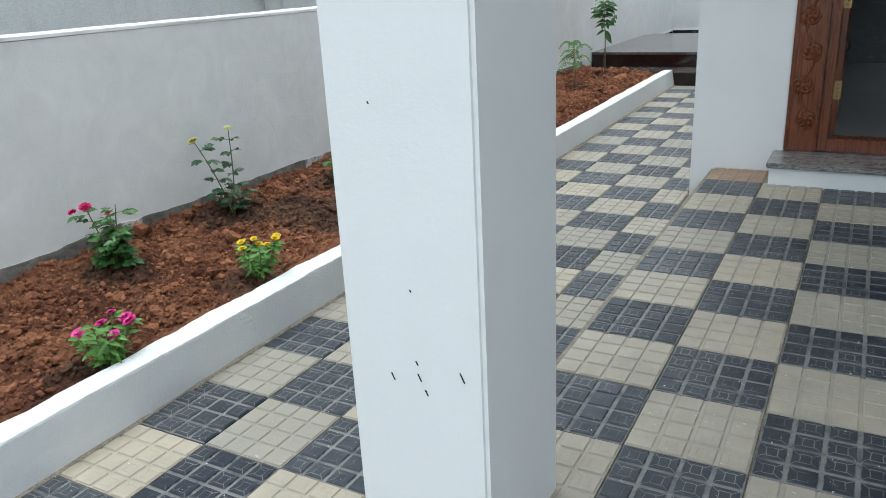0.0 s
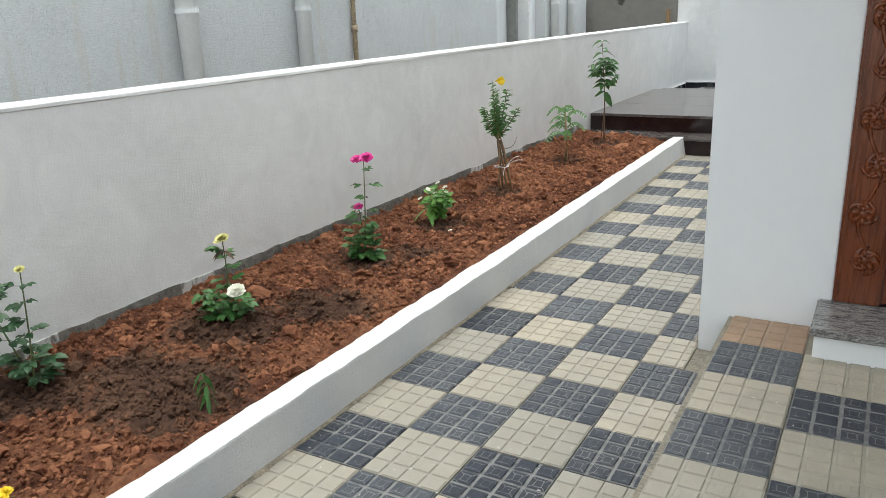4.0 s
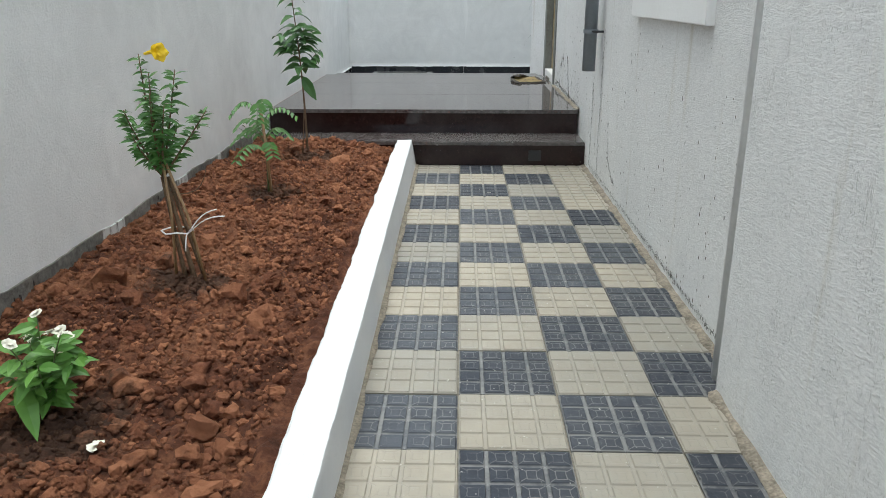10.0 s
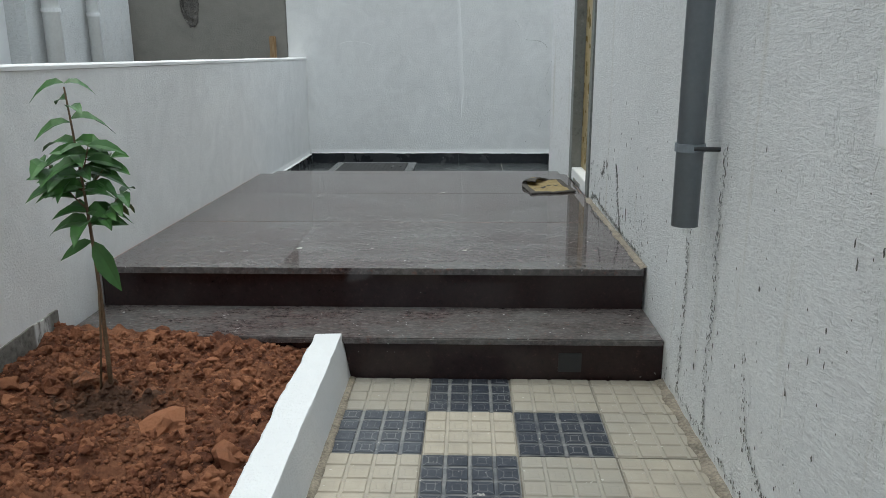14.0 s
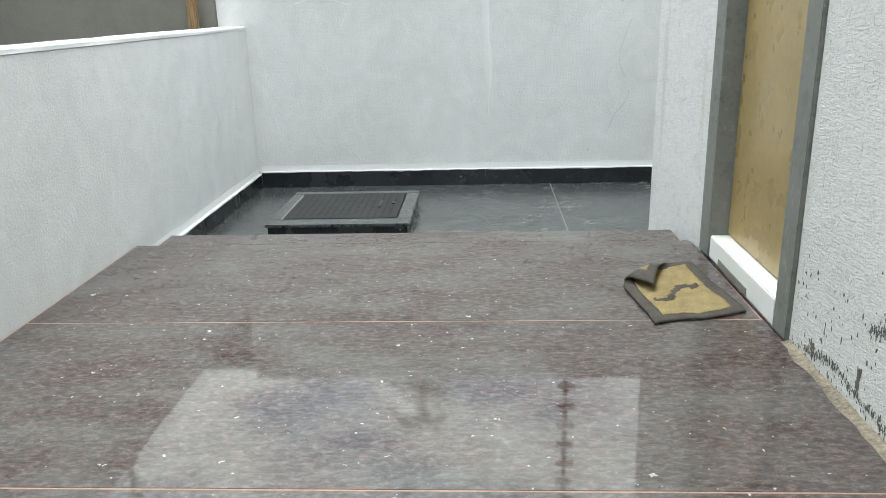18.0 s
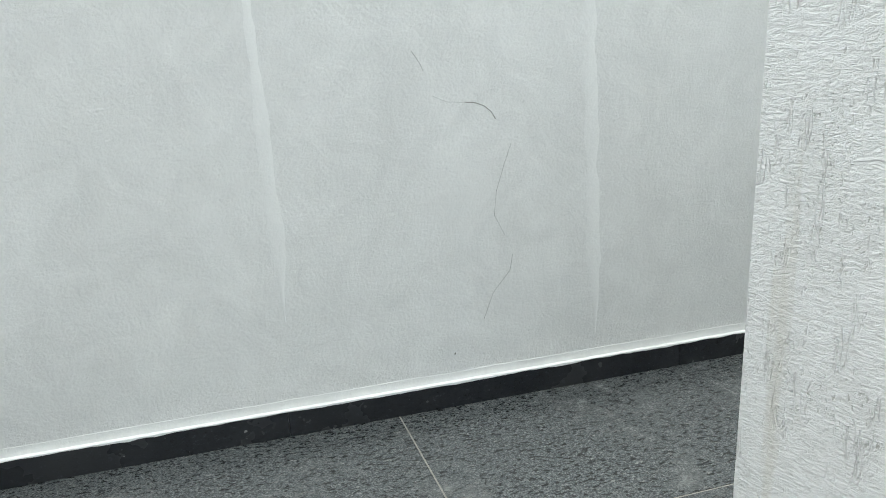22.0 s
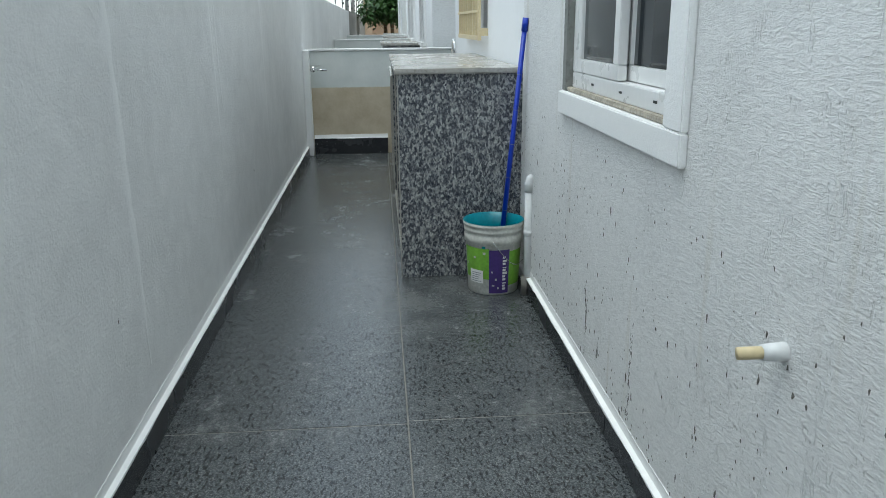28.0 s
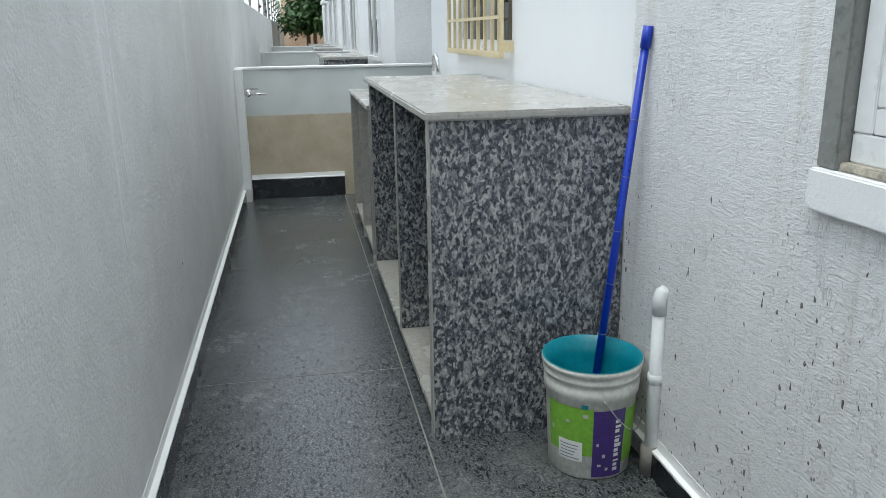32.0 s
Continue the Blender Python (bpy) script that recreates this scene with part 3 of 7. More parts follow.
def pipe(points, r, n=12, bm=None, radii=None):
    """A round pipe along points, open rings joined."""
    bm = bm or bmesh.new()
    pts = [Vector(p) for p in points]
    rings = []
    for k, p in enumerate(pts):
        d = (pts[min(k + 1, len(pts) - 1)] - pts[max(k - 1, 0)]).normalized()
        q = d.to_track_quat("Z", "Y")
        rr = radii[k] if radii else r
        rings.append([bm.verts.new(p + q @ Vector((rr * math.cos(2 * math.pi * i / n), rr * math.sin(2 * math.pi * i / n), 0))) for i in range(n)])
    for k in range(len(rings) - 1):
        best = min(range(n), key=lambda s: (rings[k][0].co - rings[k + 1][s].co).length)
        for i in range(n):
            j = (i + 1) % n
            bm.faces.new((rings[k][i], rings[k][j], rings[k + 1][(j + best) % n], rings[k + 1][(i + best) % n]))
    bm.faces.new(rings[0][::-1])
    bm.faces.new(rings[-1])
    return bm


def lathe(at, profile, n=32, bm=None):
    """A turned solid: profile of (radius, height) above at."""
    bm = bm or bmesh.new()
    x, y, z = at
    rings = [[bm.verts.new((x + r * math.cos(2 * math.pi * i / n), y + r * math.sin(2 * math.pi * i / n), z + h)) for i in range(n)] for r, h in profile]
    for k in range(len(rings) - 1):
        for i in range(n):
            j = (i + 1) % n
            bm.faces.new((rings[k][i], rings[k][j], rings[k + 1][j], rings[k + 1][i]))
    return bm


def worn(bm, size, scale):
    """Unevens a mesh a little, as hand-laid edges are."""
    for v in bm.verts:
        v.co += noise.noise_vector(v.co * scale) * size
    return bm


def long_bar(xa, xb, y0, y1, z0, z1, step, size, scale, seed=0.0, bevel=0.0, lean=0.0):
    """A long wall or kerb along y, cut into short lengths so that its edges can waver."""
    bm = bmesh.new()
    n = max(2, int((y1 - y0) / step))
    rows = []
    for k in range(n + 1):
        y = y0 + (y1 - y0) * k / n
        sec = [(xa, z0), (xb, z0), (xb - lean, z1 - bevel), (xb - lean - bevel, z1), (xa + bevel, z1), (xa, z1 - bevel)]
        row = []
        for i, (x, z) in enumerate(sec):
            w = noise.noise_vector(Vector((x * scale + seed, y * scale, z * scale)))
            w2 = noise.noise_vector(Vector((x * scale * 4 + seed, y * scale * 4, z * scale * 4))) * 0.5
            k2 = size if z > z0 else 0
            row.append(bm.verts.new((x + (w.x + w2.x) * k2, y, z + (w.z + w2.z) * k2 * (0.5 if z > z0 else 0))))
        rows.append(row)
    for a, b in zip(rows, rows[1:]):
        for i in range(6):
            j = (i + 1) % 6
            bm.faces.new((a[i], b[i], b[j], a[j]))
    bm.faces.new(rows[0])
    bm.faces.new(rows[-1][::-1])
    bmesh.ops.recalc_face_normals(bm, faces=bm.faces)
    return bm


# ---------------- the plan ----------------
X_LEFT = -3.07       # inner face of the low boundary wall
Y_BACK = 14.55       # inner face of the rear compound wall
Z_PORCH = 0.175      # porch floor over the path
Z_BACK = 0.165        # rear yard floor
Z_PLAT = 0.34        # top of the stone platform
Y_FRONT = 5.27       # front wall of the house
Z_TOP = 1.90         # top of the rear compound wall
Y_PLAT = 10.13       # front edge of the stone platform
Y_REAR = 13.055       # rear wall of the house
WEST = [(-0.865, Y_FRONT), (-0.865, 6.55), (-0.775, 6.60), (-0.772, 10.0), (-0.775, 11.735)]

# ground to the horizon
setting("ground", box(-400, 400, -400, 400, -1.2, -0.06), M_MORTAR, "dusty beige open ground around the houses", "ground")
setting("path_bed", box(-2.2, -0.70, -3.0, 9.86, -0.055, -0.012), M_MORTAR, "grey mortar bed under the chequered pavers", "paving bed")
setting("porch_plinth", box(-0.745, 3.2, -3.0, Y_FRONT, -0.055, Z_PORCH - 0.012), M_MORTAR, "raised mortar plinth of the entrance porch", "plinth")

# boundary walls
setting("wall_left", long_bar(-3.23, X_LEFT, -3.0, Y_BACK - 0.002, -0.05, 1.15, 0.12, 0.004, 1.6), M_WALL, "low white-painted plaster boundary wall along the flower bed", "wall")
setting("wall_left_coping", long_bar(-3.236, X_LEFT + 0.004, -3.0, Y_BACK - 0.004, 1.152, 1.172, 0.08, 0.004, 3.0, 7.0, 0.006), M_CAP, "bright white painted top of the low wall", "wall top")
setting("wall_back", box(-3.236, 8.9, Y_BACK, Y_BACK + 0.17, -0.05, Z_TOP, 0.006), M_WALL, "tall white-painted rear compound wall", "wall")
setting("wall_back_far", box(8.9, 20.2, Y_BACK + 0.004, Y_BACK + 0.17, -0.05, 1.84, 0.006), M_WALL, "rear compound wall of the next houses", "wall")
setting("wall_back_bare", box(20.2, 60.0, Y_BACK + 0.004, Y_BACK + 0.17, -0.05, 1.86, 0.006), M_CEMENT, "bare grey end of the rear compound wall", "wall")
setting("wall_cement", box(-9.0, -3.24, Y_BACK, Y_BACK + 0.17, -0.05, 1.83, 0.006), M_CEMENT, "bare grey cement compound wall of the next plot", "wall")
bm = bmesh.new()
bmesh.ops.create_icosphere(bm, subdivisions=3, radius=1)
for v in bm.verts:
    v.co = Vector((v.co.x * 0.085, v.co.y * 0.014, v.co.z * 0.20)) + noise.noise_vector(v.co * 2.2) * 0.03
    v.co += Vector((-4.14, Y_BACK - 0.002, 1.65))
setting("wall_cement_patch", bm, M_BOULDER, "rough broken-out patch showing dark rubble", "patch")

# flower bed kerb
kerb_mesh = long_bar(-2.05, -1.94, -3.0, 9.80, -0.05, 0.176, 0.03, 0.010, 6.0, 3.0, 0.007, 0.0)
for v in kerb_mesh.verts:
    k = max(0.0, min(1.0, (v.co.y - 5.5) / 4.3))
    if v.co.x > -1.958:
        v.co.x = -1.942 + (v.co.x + 1.942) * 0.3
    v.co.x -= k * (0.045 if v.co.z > 0.05 else 0.010)
setting("kerb", kerb_mesh, M_KERB, "white-painted plaster kerb of the flower bed", "kerb")

# house walls
def west_piece(name, pts, z0, z1, material, label):
    ring = pts + [(x + 0.24, y) for x, y in pts[::-1]]
    return setting(name, prism(ring, z0, z1), material, label, "wall")


LBL_W = "white rustic-plaster side wall of the house, stained near the ground"
WIN_Y0, WIN_Y1, WIN_Z0, WIN_Z1 = 7.28, 8.39, 1.17, 2.45
west_piece("wall_west_1", [WEST[0], WEST[1], WEST[2], (-0.775, WIN_Y0)], -0.05, 3.6, M_ROUGH, LBL_W)
west_piece("wall_west_2", [(-0.775, WIN_Y0), (-0.772, WIN_Y1)], -0.05, WIN_Z0, M_ROUGH, LBL_W)
west_piece("wall_west_3", [(-0.775, WIN_Y0), (-0.772, WIN_Y1)], WIN_Z1, 3.6, M_ROUGH, LBL_W)
west_piece("wall_west_4", [(-0.772, WIN_Y1), WEST[3], WEST[4]], -0.05, 3.6, M_ROUGH, LBL_W)
west_piece("wall_west_5", [WEST[4], (-0.785, 12.60)], 2.45, 3.6, M_ROUGH, "plaster above the side door")
west_piece("wall_west_6", [(-0.785, 12.60), (-0.889, Y_REAR)], -0.05, 3.6, M_ROUGHPIER, "white rustic-plaster pier at the rear corner of the house")
setting("wall_west_sill_block", box(-0.76, -0.50, 11.74, 12.595, -0.05, Z_PLAT), M_ROUGH, "base under the side door", "wall")

RW = (0.395, 1.50, 1.235, 2.40)   # rear window: x0 x1 z0 z1
LBL_R = "white rustic-plaster rear wall of the house with grime specks"
setting("wall_rear_1", box(-0.640, RW[0], Y_REAR - 0.24, Y_REAR, -0.05, 3.6), M_ROUGH, LBL_R, "wall")
setting("wall_rear_2", box(RW[0], RW[1], Y_REAR - 0.24, Y_REAR, -0.05, RW[2]), M_ROUGH, LBL_R, "wall")
setting("wall_rear_3", box(RW[0], RW[1], Y_REAR - 0.24, Y_REAR, RW[3], 3.6), M_ROUGH, LBL_R, "wall")
setting("wall_rear_4", box(RW[1], 2.46, Y_REAR - 0.24, Y_REAR, -0.05, 3.6), M_ROUGH, LBL_R, "wall")
GW = (3.87, 5.12, 1.40, 2.66)    # grilled window over the counter
setting("wall_rear_5", box(2.46, GW[0], Y_REAR - 0.24, Y_REAR - 0.012, -0.05, 3.6), M_PILLAR, "smooth white wall behind the stone counter", "wall")
setting("wall_rear_6", box(GW[0], GW[1], Y_REAR - 0.24, Y_REAR - 0.012, -0.05, GW[2]), M_PILLAR, "smooth white wall behind the stone counter", "wall")
setting("wall_rear_7", box(GW[0], GW[1], Y_REAR - 0.24, Y_REAR - 0.012, GW[3], 3.6), M_PILLAR, "smooth white wall above the kitchen window", "wall")
setting("wall_rear_8", box(GW[1], 6.10, Y_REAR - 0.24, Y_REAR - 0.012, -0.05, 3.6), M_PILLAR, "smooth white wall behind the stone counter", "wall")

DX0, DX1, DZ = -0.365, 1.10, 2.42   # outer edges of the front door frame
setting("wall_front_1", box(-0.867, DX0, Y_FRONT - 0.003, Y_FRONT + 0.22, -0.05, 3.6, 0.004), M_PILLAR, "smooth white front wall beside the door", "wall")
setting("wall_front_2", box(DX0, DX1, Y_FRONT, Y_FRONT + 0.22, DZ, 3.6), M_PILLAR, "smooth white front wall above the door", "wall")
setting("wall_front_3", box(DX1, 3.2, Y_FRONT, Y_FRONT + 0.22, -0.05, 3.6), M_PILLAR, "smooth white front wall beside the door", "wall")
setting("wall_porch_side", box(3.2, 3.4, -3.0, Y_FRONT + 0.22, -0.05, 3.6), M_PILLAR, "white wall closing the porch", "wall")
setting("porch_pillar", box(-0.81, -0.518, 1.69, 2.05, -0.05, 3.2, 0.008), M_PILLAR, "square white porch pillar with scuffed corners", "pillar")
setting("porch_ceiling", box(-0.9, 3.4, 1.5, Y_FRONT, 3.2, 3.35), M_PILLAR, "white porch ceiling slab", "ceiling")
setting("house_roof", box(-1.0, 6.1, Y_FRONT, Y_REAR, 3.602, 3.75), M_PILLAR, "flat concrete roof slab of the house", "roof")

# the room behind the front door
M_ROOMFLOOR = plain("polished_grey_floor_tile", (0.46, 0.47, 0.49), 0.05, 0, 0.05, 3)
M_ROOMWALL = smooth_wall_material("room_paint", (0.62, 0.62, 0.60))
setting("room_floor", box(-0.52, 4.4, Y_FRONT + 0.22, 9.7, 0.0, 0.285), M_ROOMFLOOR, "polished pale grey floor inside the front room", "floor")
setting("room_wall_left", box(-0.60, -0.525, Y_FRONT + 0.225, 9.7, 0.0, 3.5), M_ROOMWALL, "painted inner wall of the front room", "wall")
setting("room_wall_right", box(4.4, 4.5, Y_FRONT + 0.225, 9.7, 0.0, 3.5), M_ROOMWALL, "painted inner wall of the front room", "wall")
setting("room_ceiling", box(-0.6, 4.5, Y_FRONT + 0.225, 9.75, 3.5, 3.58), M_ROOMWALL, "white ceiling of the front room", "ceiling")
M_DARKPANEL = granite_material("dark_wall_panel", (0.008, 0.010, 0.014), (0.022, 0.026, 0.033), (0.075, 0.082, 0.095), 7.0, 0.35, 2.0)
setting("room_wall_back_1", box(-0.52, 4.4, 9.60, 9.78, 0.285, 1.10), M_DARKPANEL, "dark stone dado below the far windows", "wall")
setting("room_wall_back_2", box(-0.52, 0.30, 9.60, 9.78, 1.10, 3.5), M_ROOMWALL, "painted far wall of the front room", "wall")
setting("room_wall_back_3", box(1.42, 4.4, 9.60, 9.78, 1.10, 3.5), M_ROOMWALL, "painted far wall of the front room", "wall")
setting("room_wall_back_4", box(0.30, 1.42, 9.60, 9.78, 2.3, 3.5), M_ROOMWALL, "painted far wall of the front room", "wall")
setting("wall_house_east", box(6.0, 6.1, Y_FRONT, 12.5, -0.05, 3.6), M_PILLAR, "far side wall of the house", "wall")

# steps and platform
step = thing("stone_steps", (-1.9, 10.0, 0.0), "two dark granite steps with dusty treads up to the platform", "steps", kind="structure")
part("riser", box(-3.06, -0.772, 9.805, 9.83, -0.01, 0.138, 0.002), M_RISER, step, "dark polished riser slab")
part("body", box(-3.066, -0.776, 9.83, 10.25, -0.05, 0.137), M_MORTAR, step)
part("tread", box(-3.066, -0.776, 9.785, Y_PLAT + 0.05, 0.140, 0.165, 0.005), M_MAROON, step, "dusty maroon granite tread")
part("riser", box(-3.066, -0.782, Y_PLAT + 0.02, Y_PLAT + 0.045, 0.163, 0.312, 0.002), M_RISER, step, "dark polished riser slab")
plat = thing("stone_platform", (-1.9, 11.3, 0.0), "raised maroon granite platform, dusty and glossy, before the side door", "platform", kind="structure")
part("body", prism([(-3.066, Y_PLAT + 0.046), (-0.79, Y_PLAT + 0.046), (-0.79, 11.7), (-0.80, 12.70), (-0.847, 12.70), (-0.847, 12.81), (-2.968, 12.81), (-2.968, 12.70), (-3.066, 12.70)], -0.05, 0.3388), plain("reddish_grout", (0.42, 0.26, 0.20), 0.9, 0, 0.2, 20), plat)
cuts_y = [Y_PLAT, 11.035, 11.895, 12.71, 12.86]
cuts_x = [(-3.064, -0.785), (-3.064, -0.787), (-3.064, -0.795), (-2.975, -0.838)]
for (ya, yb), xs in zip(zip(cuts_y, cuts_y[1:]), cuts_x):
    for xa, xb in zip(xs, xs[1:]):
        ring = [(xa, ya), (xb, ya), (xb, yb), (xa, yb)]
        part("slab", prism([(x + (0.0015 if i in (0, 3) else -0.0015), y + ((0.0015 if ya < 12.7 else 0.0002) if i < 2 else (-0.0015 if yb < 12.7 or yb > 12.8 else -0.0002))) for i, (x, y) in enumerate(ring)], 0.313, Z_PLAT, 0.002), M_MAROON, plat)
part("riser", box(-2.97, -0.845, 12.812, 12.835, 0.19, 0.312), M_RISER, plat, "dark riser towards the rear yard")

# door sill outside
sill = thing("door_step", (0.37, 5.1, Z_PORCH), "granite-topped white step before the front door", "step", kind="structure")
part("body", box(-0.40, 1.18, 4.955, Y_FRONT - 0.004, Z_PORCH - 0.01, 0.268), M_PILLAR, sill)
part("slab", box(-0.415, 1.20, 4.92, Y_FRONT - 0.004, 0.269, 0.297, 0.006), M_SILL, sill, "streaked grey granite slab")


# ---------------- flower bed ----------------
def soil_height(x, y):
    u = (x - X_LEFT) / 1.0
    h = 0.205 - 0.075 * u + 0.03 * noise.noise(Vector((x * 1.3, y * 0.9, 2.0)))
    h += 0.022 * noise.noise(Vector((x * 5, y * 5, 5.0))) + 0.016 * noise.noise(Vector((x * 13, y * 13, 9.0)))
    h += 0.042 * max(0.0, noise.noise(Vector((x * 7.5, y * 7.5, 3.0)))) ** 1.3 - 0.022 * max(0.0, noise.noise(Vector((x * 6, y * 6, 13.0))))
    h += 0.036 * abs(noise.noise(Vector((x * 17, y * 17, 1.0)))) + 0.020 * abs(noise.noise(Vector((x * 43, y * 43, 6.0))))
    return h - 0.02 * max(0.0, (y - 8.5) / 1.3)


bm = bmesh.new()
NX, NY = 96, 1150
grid = [[bm.verts.new((-3.09 + 1.06 * i / NX, -3.0 + 12.82 * j / NY, soil_height(-3.09 + 1.06 * i / NX, -3.0 + 12.82 * j / NY))) for i in range(NX + 1)] for j in range(NY + 1)]
for j in range(NY):
    for i in range(NX):
        bm.faces.new((grid[j][i], grid[j][i + 1], grid[j + 1][i + 1], grid[j + 1][i]))
setting("flower_bed_soil", bm, M_SOIL, "freshly dug lumpy red soil of the flower bed", "soil", True)


def clods(name, count, lo, hi, material, label, seed, y0=0.3, y1=9.75, spots=None):
    r = random.Random(seed)
    verts, faces = [], []
    ball = bmesh.new()
    bmesh.ops.create_icosphere(ball, subdivisions=2 if hi > 0.015 else 1, radius=1.0)
    base = [v.co.copy() for v in ball.verts]
    tris = [tuple(v.index for v in f.verts) for f in ball.faces]
    ball.free()
    rough = 0.75 if hi > 0.012 else 0.4
    for _ in range(count):
        if spots:
            sx, sy, sr = r.choice(spots)
            a, d = r.uniform(0, 6.283), sr * math.sqrt(r.random())
            x, y = sx + d * math.cos(a), sy + d * math.sin(a) * 1.15
        else:
            x, y = r.uniform(-3.05, -2.11), r.uniform(y0, y1)
        if not (-3.06 < x < -2.10):
            continue
        s = lo + (hi - lo) * r.random() ** 4
        m = Matrix.Translation((x, y, soil_height(x, y) + s * 0.25)) @ Euler((r.uniform(-0.6, 0.6), r.uniform(-0.6, 0.6), r.uniform(0, 6.3))).to_matrix().to_4x4()
        k = len(verts)
        shift = Vector((r.uniform(0, 90), r.uniform(0, 90), 0))
        sx, sy, sz = r.uniform(0.75, 1.15), r.uniform(0.75, 1.15), r.uniform(0.6, 0.9)
        for p in base:
            q = p * s * (0.95 + rough * noise.noise(p * 1.1 + shift) + 0.42 * noise.noise(p * 2.9 + shift))
            verts.append(tuple(m @ Vector((q.x * sx, q.y * sy, q.z * sz))))
        faces += [tuple(k + i for i in t) for t in tris]
    me = bpy.data.meshes.new(name)
    me.from_pydata(verts, [], faces)
    me.materials.append(material)
    me.polygons.foreach_set("use_smooth", [hi < 0.015] * len(faces))
    return tagged(new(name, me), label, "soil clods", kind="stuff")


clods("soil_clods", 40000, 0.003, 0.014, M_CLOD, "loose clods of red earth strewn over the bed", 11)
clods("middling_soil_clods", 7000, 0.008, 0.026, M_CLOD, "crumbled lumps of red earth on the bed", 14)
clods("large_soil_clods", 380, 0.018, 0.052, M_CLOD, "larger lumps of red earth lying on the bed", 12)


# grey unpainted foot of the low wall, with a ragged top, partly brushed over
n = Nodes("half_brushed_cement")
sep = n.add("ShaderNodeSeparateXYZ")
n.link(n.co, sep.inputs[0])
patch = n.ramp(n.noise(1.0, 1, 0.4, n.scaled(0.0, 2.1, 0.0)), ((0.60, 0.0), (0.605, 1.0)))
brush = n.ramp(n.noise(1.0, 4, 0.7, n.scaled(30, 30, 9)), ((0.36, 0.0), (0.50, 1.0)))
grey = n.ramp(n.mix(0.5, n.noise(7, 5, 0.7), n.noise(40, 4, 0.7)), ((0.36, (0.10, 0.095, 0.085)), (0.50, (0.20, 0.19, 0.17)), (0.66, (0.30, 0.285, 0.26))))
n.bump(n.noise(60, 4, 0.7), 0.006, 1.0)
M_FOOT = n.done(n.mix(n.math("MULTIPLY", patch, brush), grey, (0.62, 0.62, 0.60)), 0.9, 0, 0.2)
bm = bmesh.new()
n = 260
lo, hi = [], []
for k in range(n + 1):
    y = -2.9 + 12.68 * k / n
    top = 0.262 + 0.014 * noise.noise(Vector((y * 2.2, 0, 4))) + 0.010 * noise.noise(Vector((y * 11, 0, 8)))
    lo.append(bm.verts.new((X_LEFT + 0.0085, y, 0.02)))
    hi.append(bm.verts.new((X_LEFT + 0.0070, y, top)))
for k in range(n):
    bm.faces.new((lo[k], lo[k + 1], hi[k + 1], hi[k]))
ext = bmesh.ops.extrude_face_region(bm, geom=list(bm.faces))
bmesh.ops.translate(bm, verts=[v for v in ext["geom"] if isinstance(v, bmesh.types.BMVert)], vec=(-0.012, 0, 0))
bmesh.ops.recalc_face_normals(bm, faces=bm.faces)
setting("wall_left_foot", bm, M_FOOT, "bare grey cement foot of the low wall above the soil", "wall foot")


def brush_dashes(count, seed):
    """Short dark upright dashes left along the foot of the low wall."""
    r = random.Random(seed)
    verts, faces = [], []
    for _ in range(count):
        y, z = r.uniform(1.0, 9.5), r.uniform(0.185, 0.235)
        if r.random() < 0.5:
            y = r.choice((4.75, 5.05, 5.3, 6.2, 6.75)) + r.gauss(0, 0.10)
        h, w, lean = r.uniform(0.006, 0.020), r.uniform(0.001, 0.003), r.uniform(-0.15, 0.15)
        k = len(verts)
        xf = X_LEFT + 0.0092
        verts += [(xf, y - w, z), (xf, y + w, z), (xf, y + w * 0.6 + h * lean, z + h), (xf, y - w * 0.6 + h * lean, z + h)]
        verts += [(X_LEFT + 0.002, a[1], a[2]) for a in verts[k:k + 4]]
        faces += [(k, k + 1, k + 2, k + 3), (k, k + 4, k + 5, k + 1), (k + 1, k + 5, k + 6, k + 2), (k + 2, k + 6, k + 7, k + 3), (k + 3, k + 7, k + 4, k)]
    me = bpy.data.meshes.new("brush_dashes")
    me.from_pydata(verts, [], faces)
    me.materials.append(M_BLACK)
    tagged(new("brush_dashes", me), "short dark brush dashes along the wall foot", "paint marks", kind="stuff")


brush_dashes(55, 41)

# ---------------- plants ----------------
LEAF_RND = random.Random(99)


def leaf(bm, at, way, up, length, width, fold=0.18, droop=0.25):
    """One leaf: a folded blade of eight faces."""
    way = Vector(way).normalized()
    roll = LEAF_RND.uniform(-0.5, 0.5)
    side = way.cross(Vector(up) + Vector((roll, LEAF_RND.uniform(-0.7, 0.2), 0)))
    if side.length < 1e-3:
        side = way.cross(Vector((1, 0, 0)))
    side.normalize()
    nrm = side.cross(way)
    rows = []
    for t, w in ((0.0, 0.06), (0.22, 0.75), (0.5, 1.0), (0.78, 0.62), (1.0, 0.03)):
        c = Vector(at) + way * (length * t) - Vector((0, 0, 1)) * (droop * length * t * t)
        rows.append((bm.verts.new(c + side * (w * width / 2) + nrm * (fold * w * width)), bm.verts.new(c), bm.verts.new(c - side * (w * width / 2) + nrm * (fold * w * width))))
    for a, b in zip(rows, rows[1:]):
        bm.faces.new((a[0], a[1], b[1], b[0]))
        bm.faces.new((a[1], a[2], b[2], b[1]))


def stalk(points, r0, r1, bm=None):
    n = len(points)
    return pipe(points, r0, 7, bm, [r0 + (r1 - r0) * k / (n - 1) for k in range(n)])


def bend(a, b, sag, k=7, seed=0):
    a, b = Vector(a), Vector(b)
    s = Vector(sag)
    return [a.lerp(b, t / k) + s * math.sin(math.pi * t / k) for t in range(k + 1)]


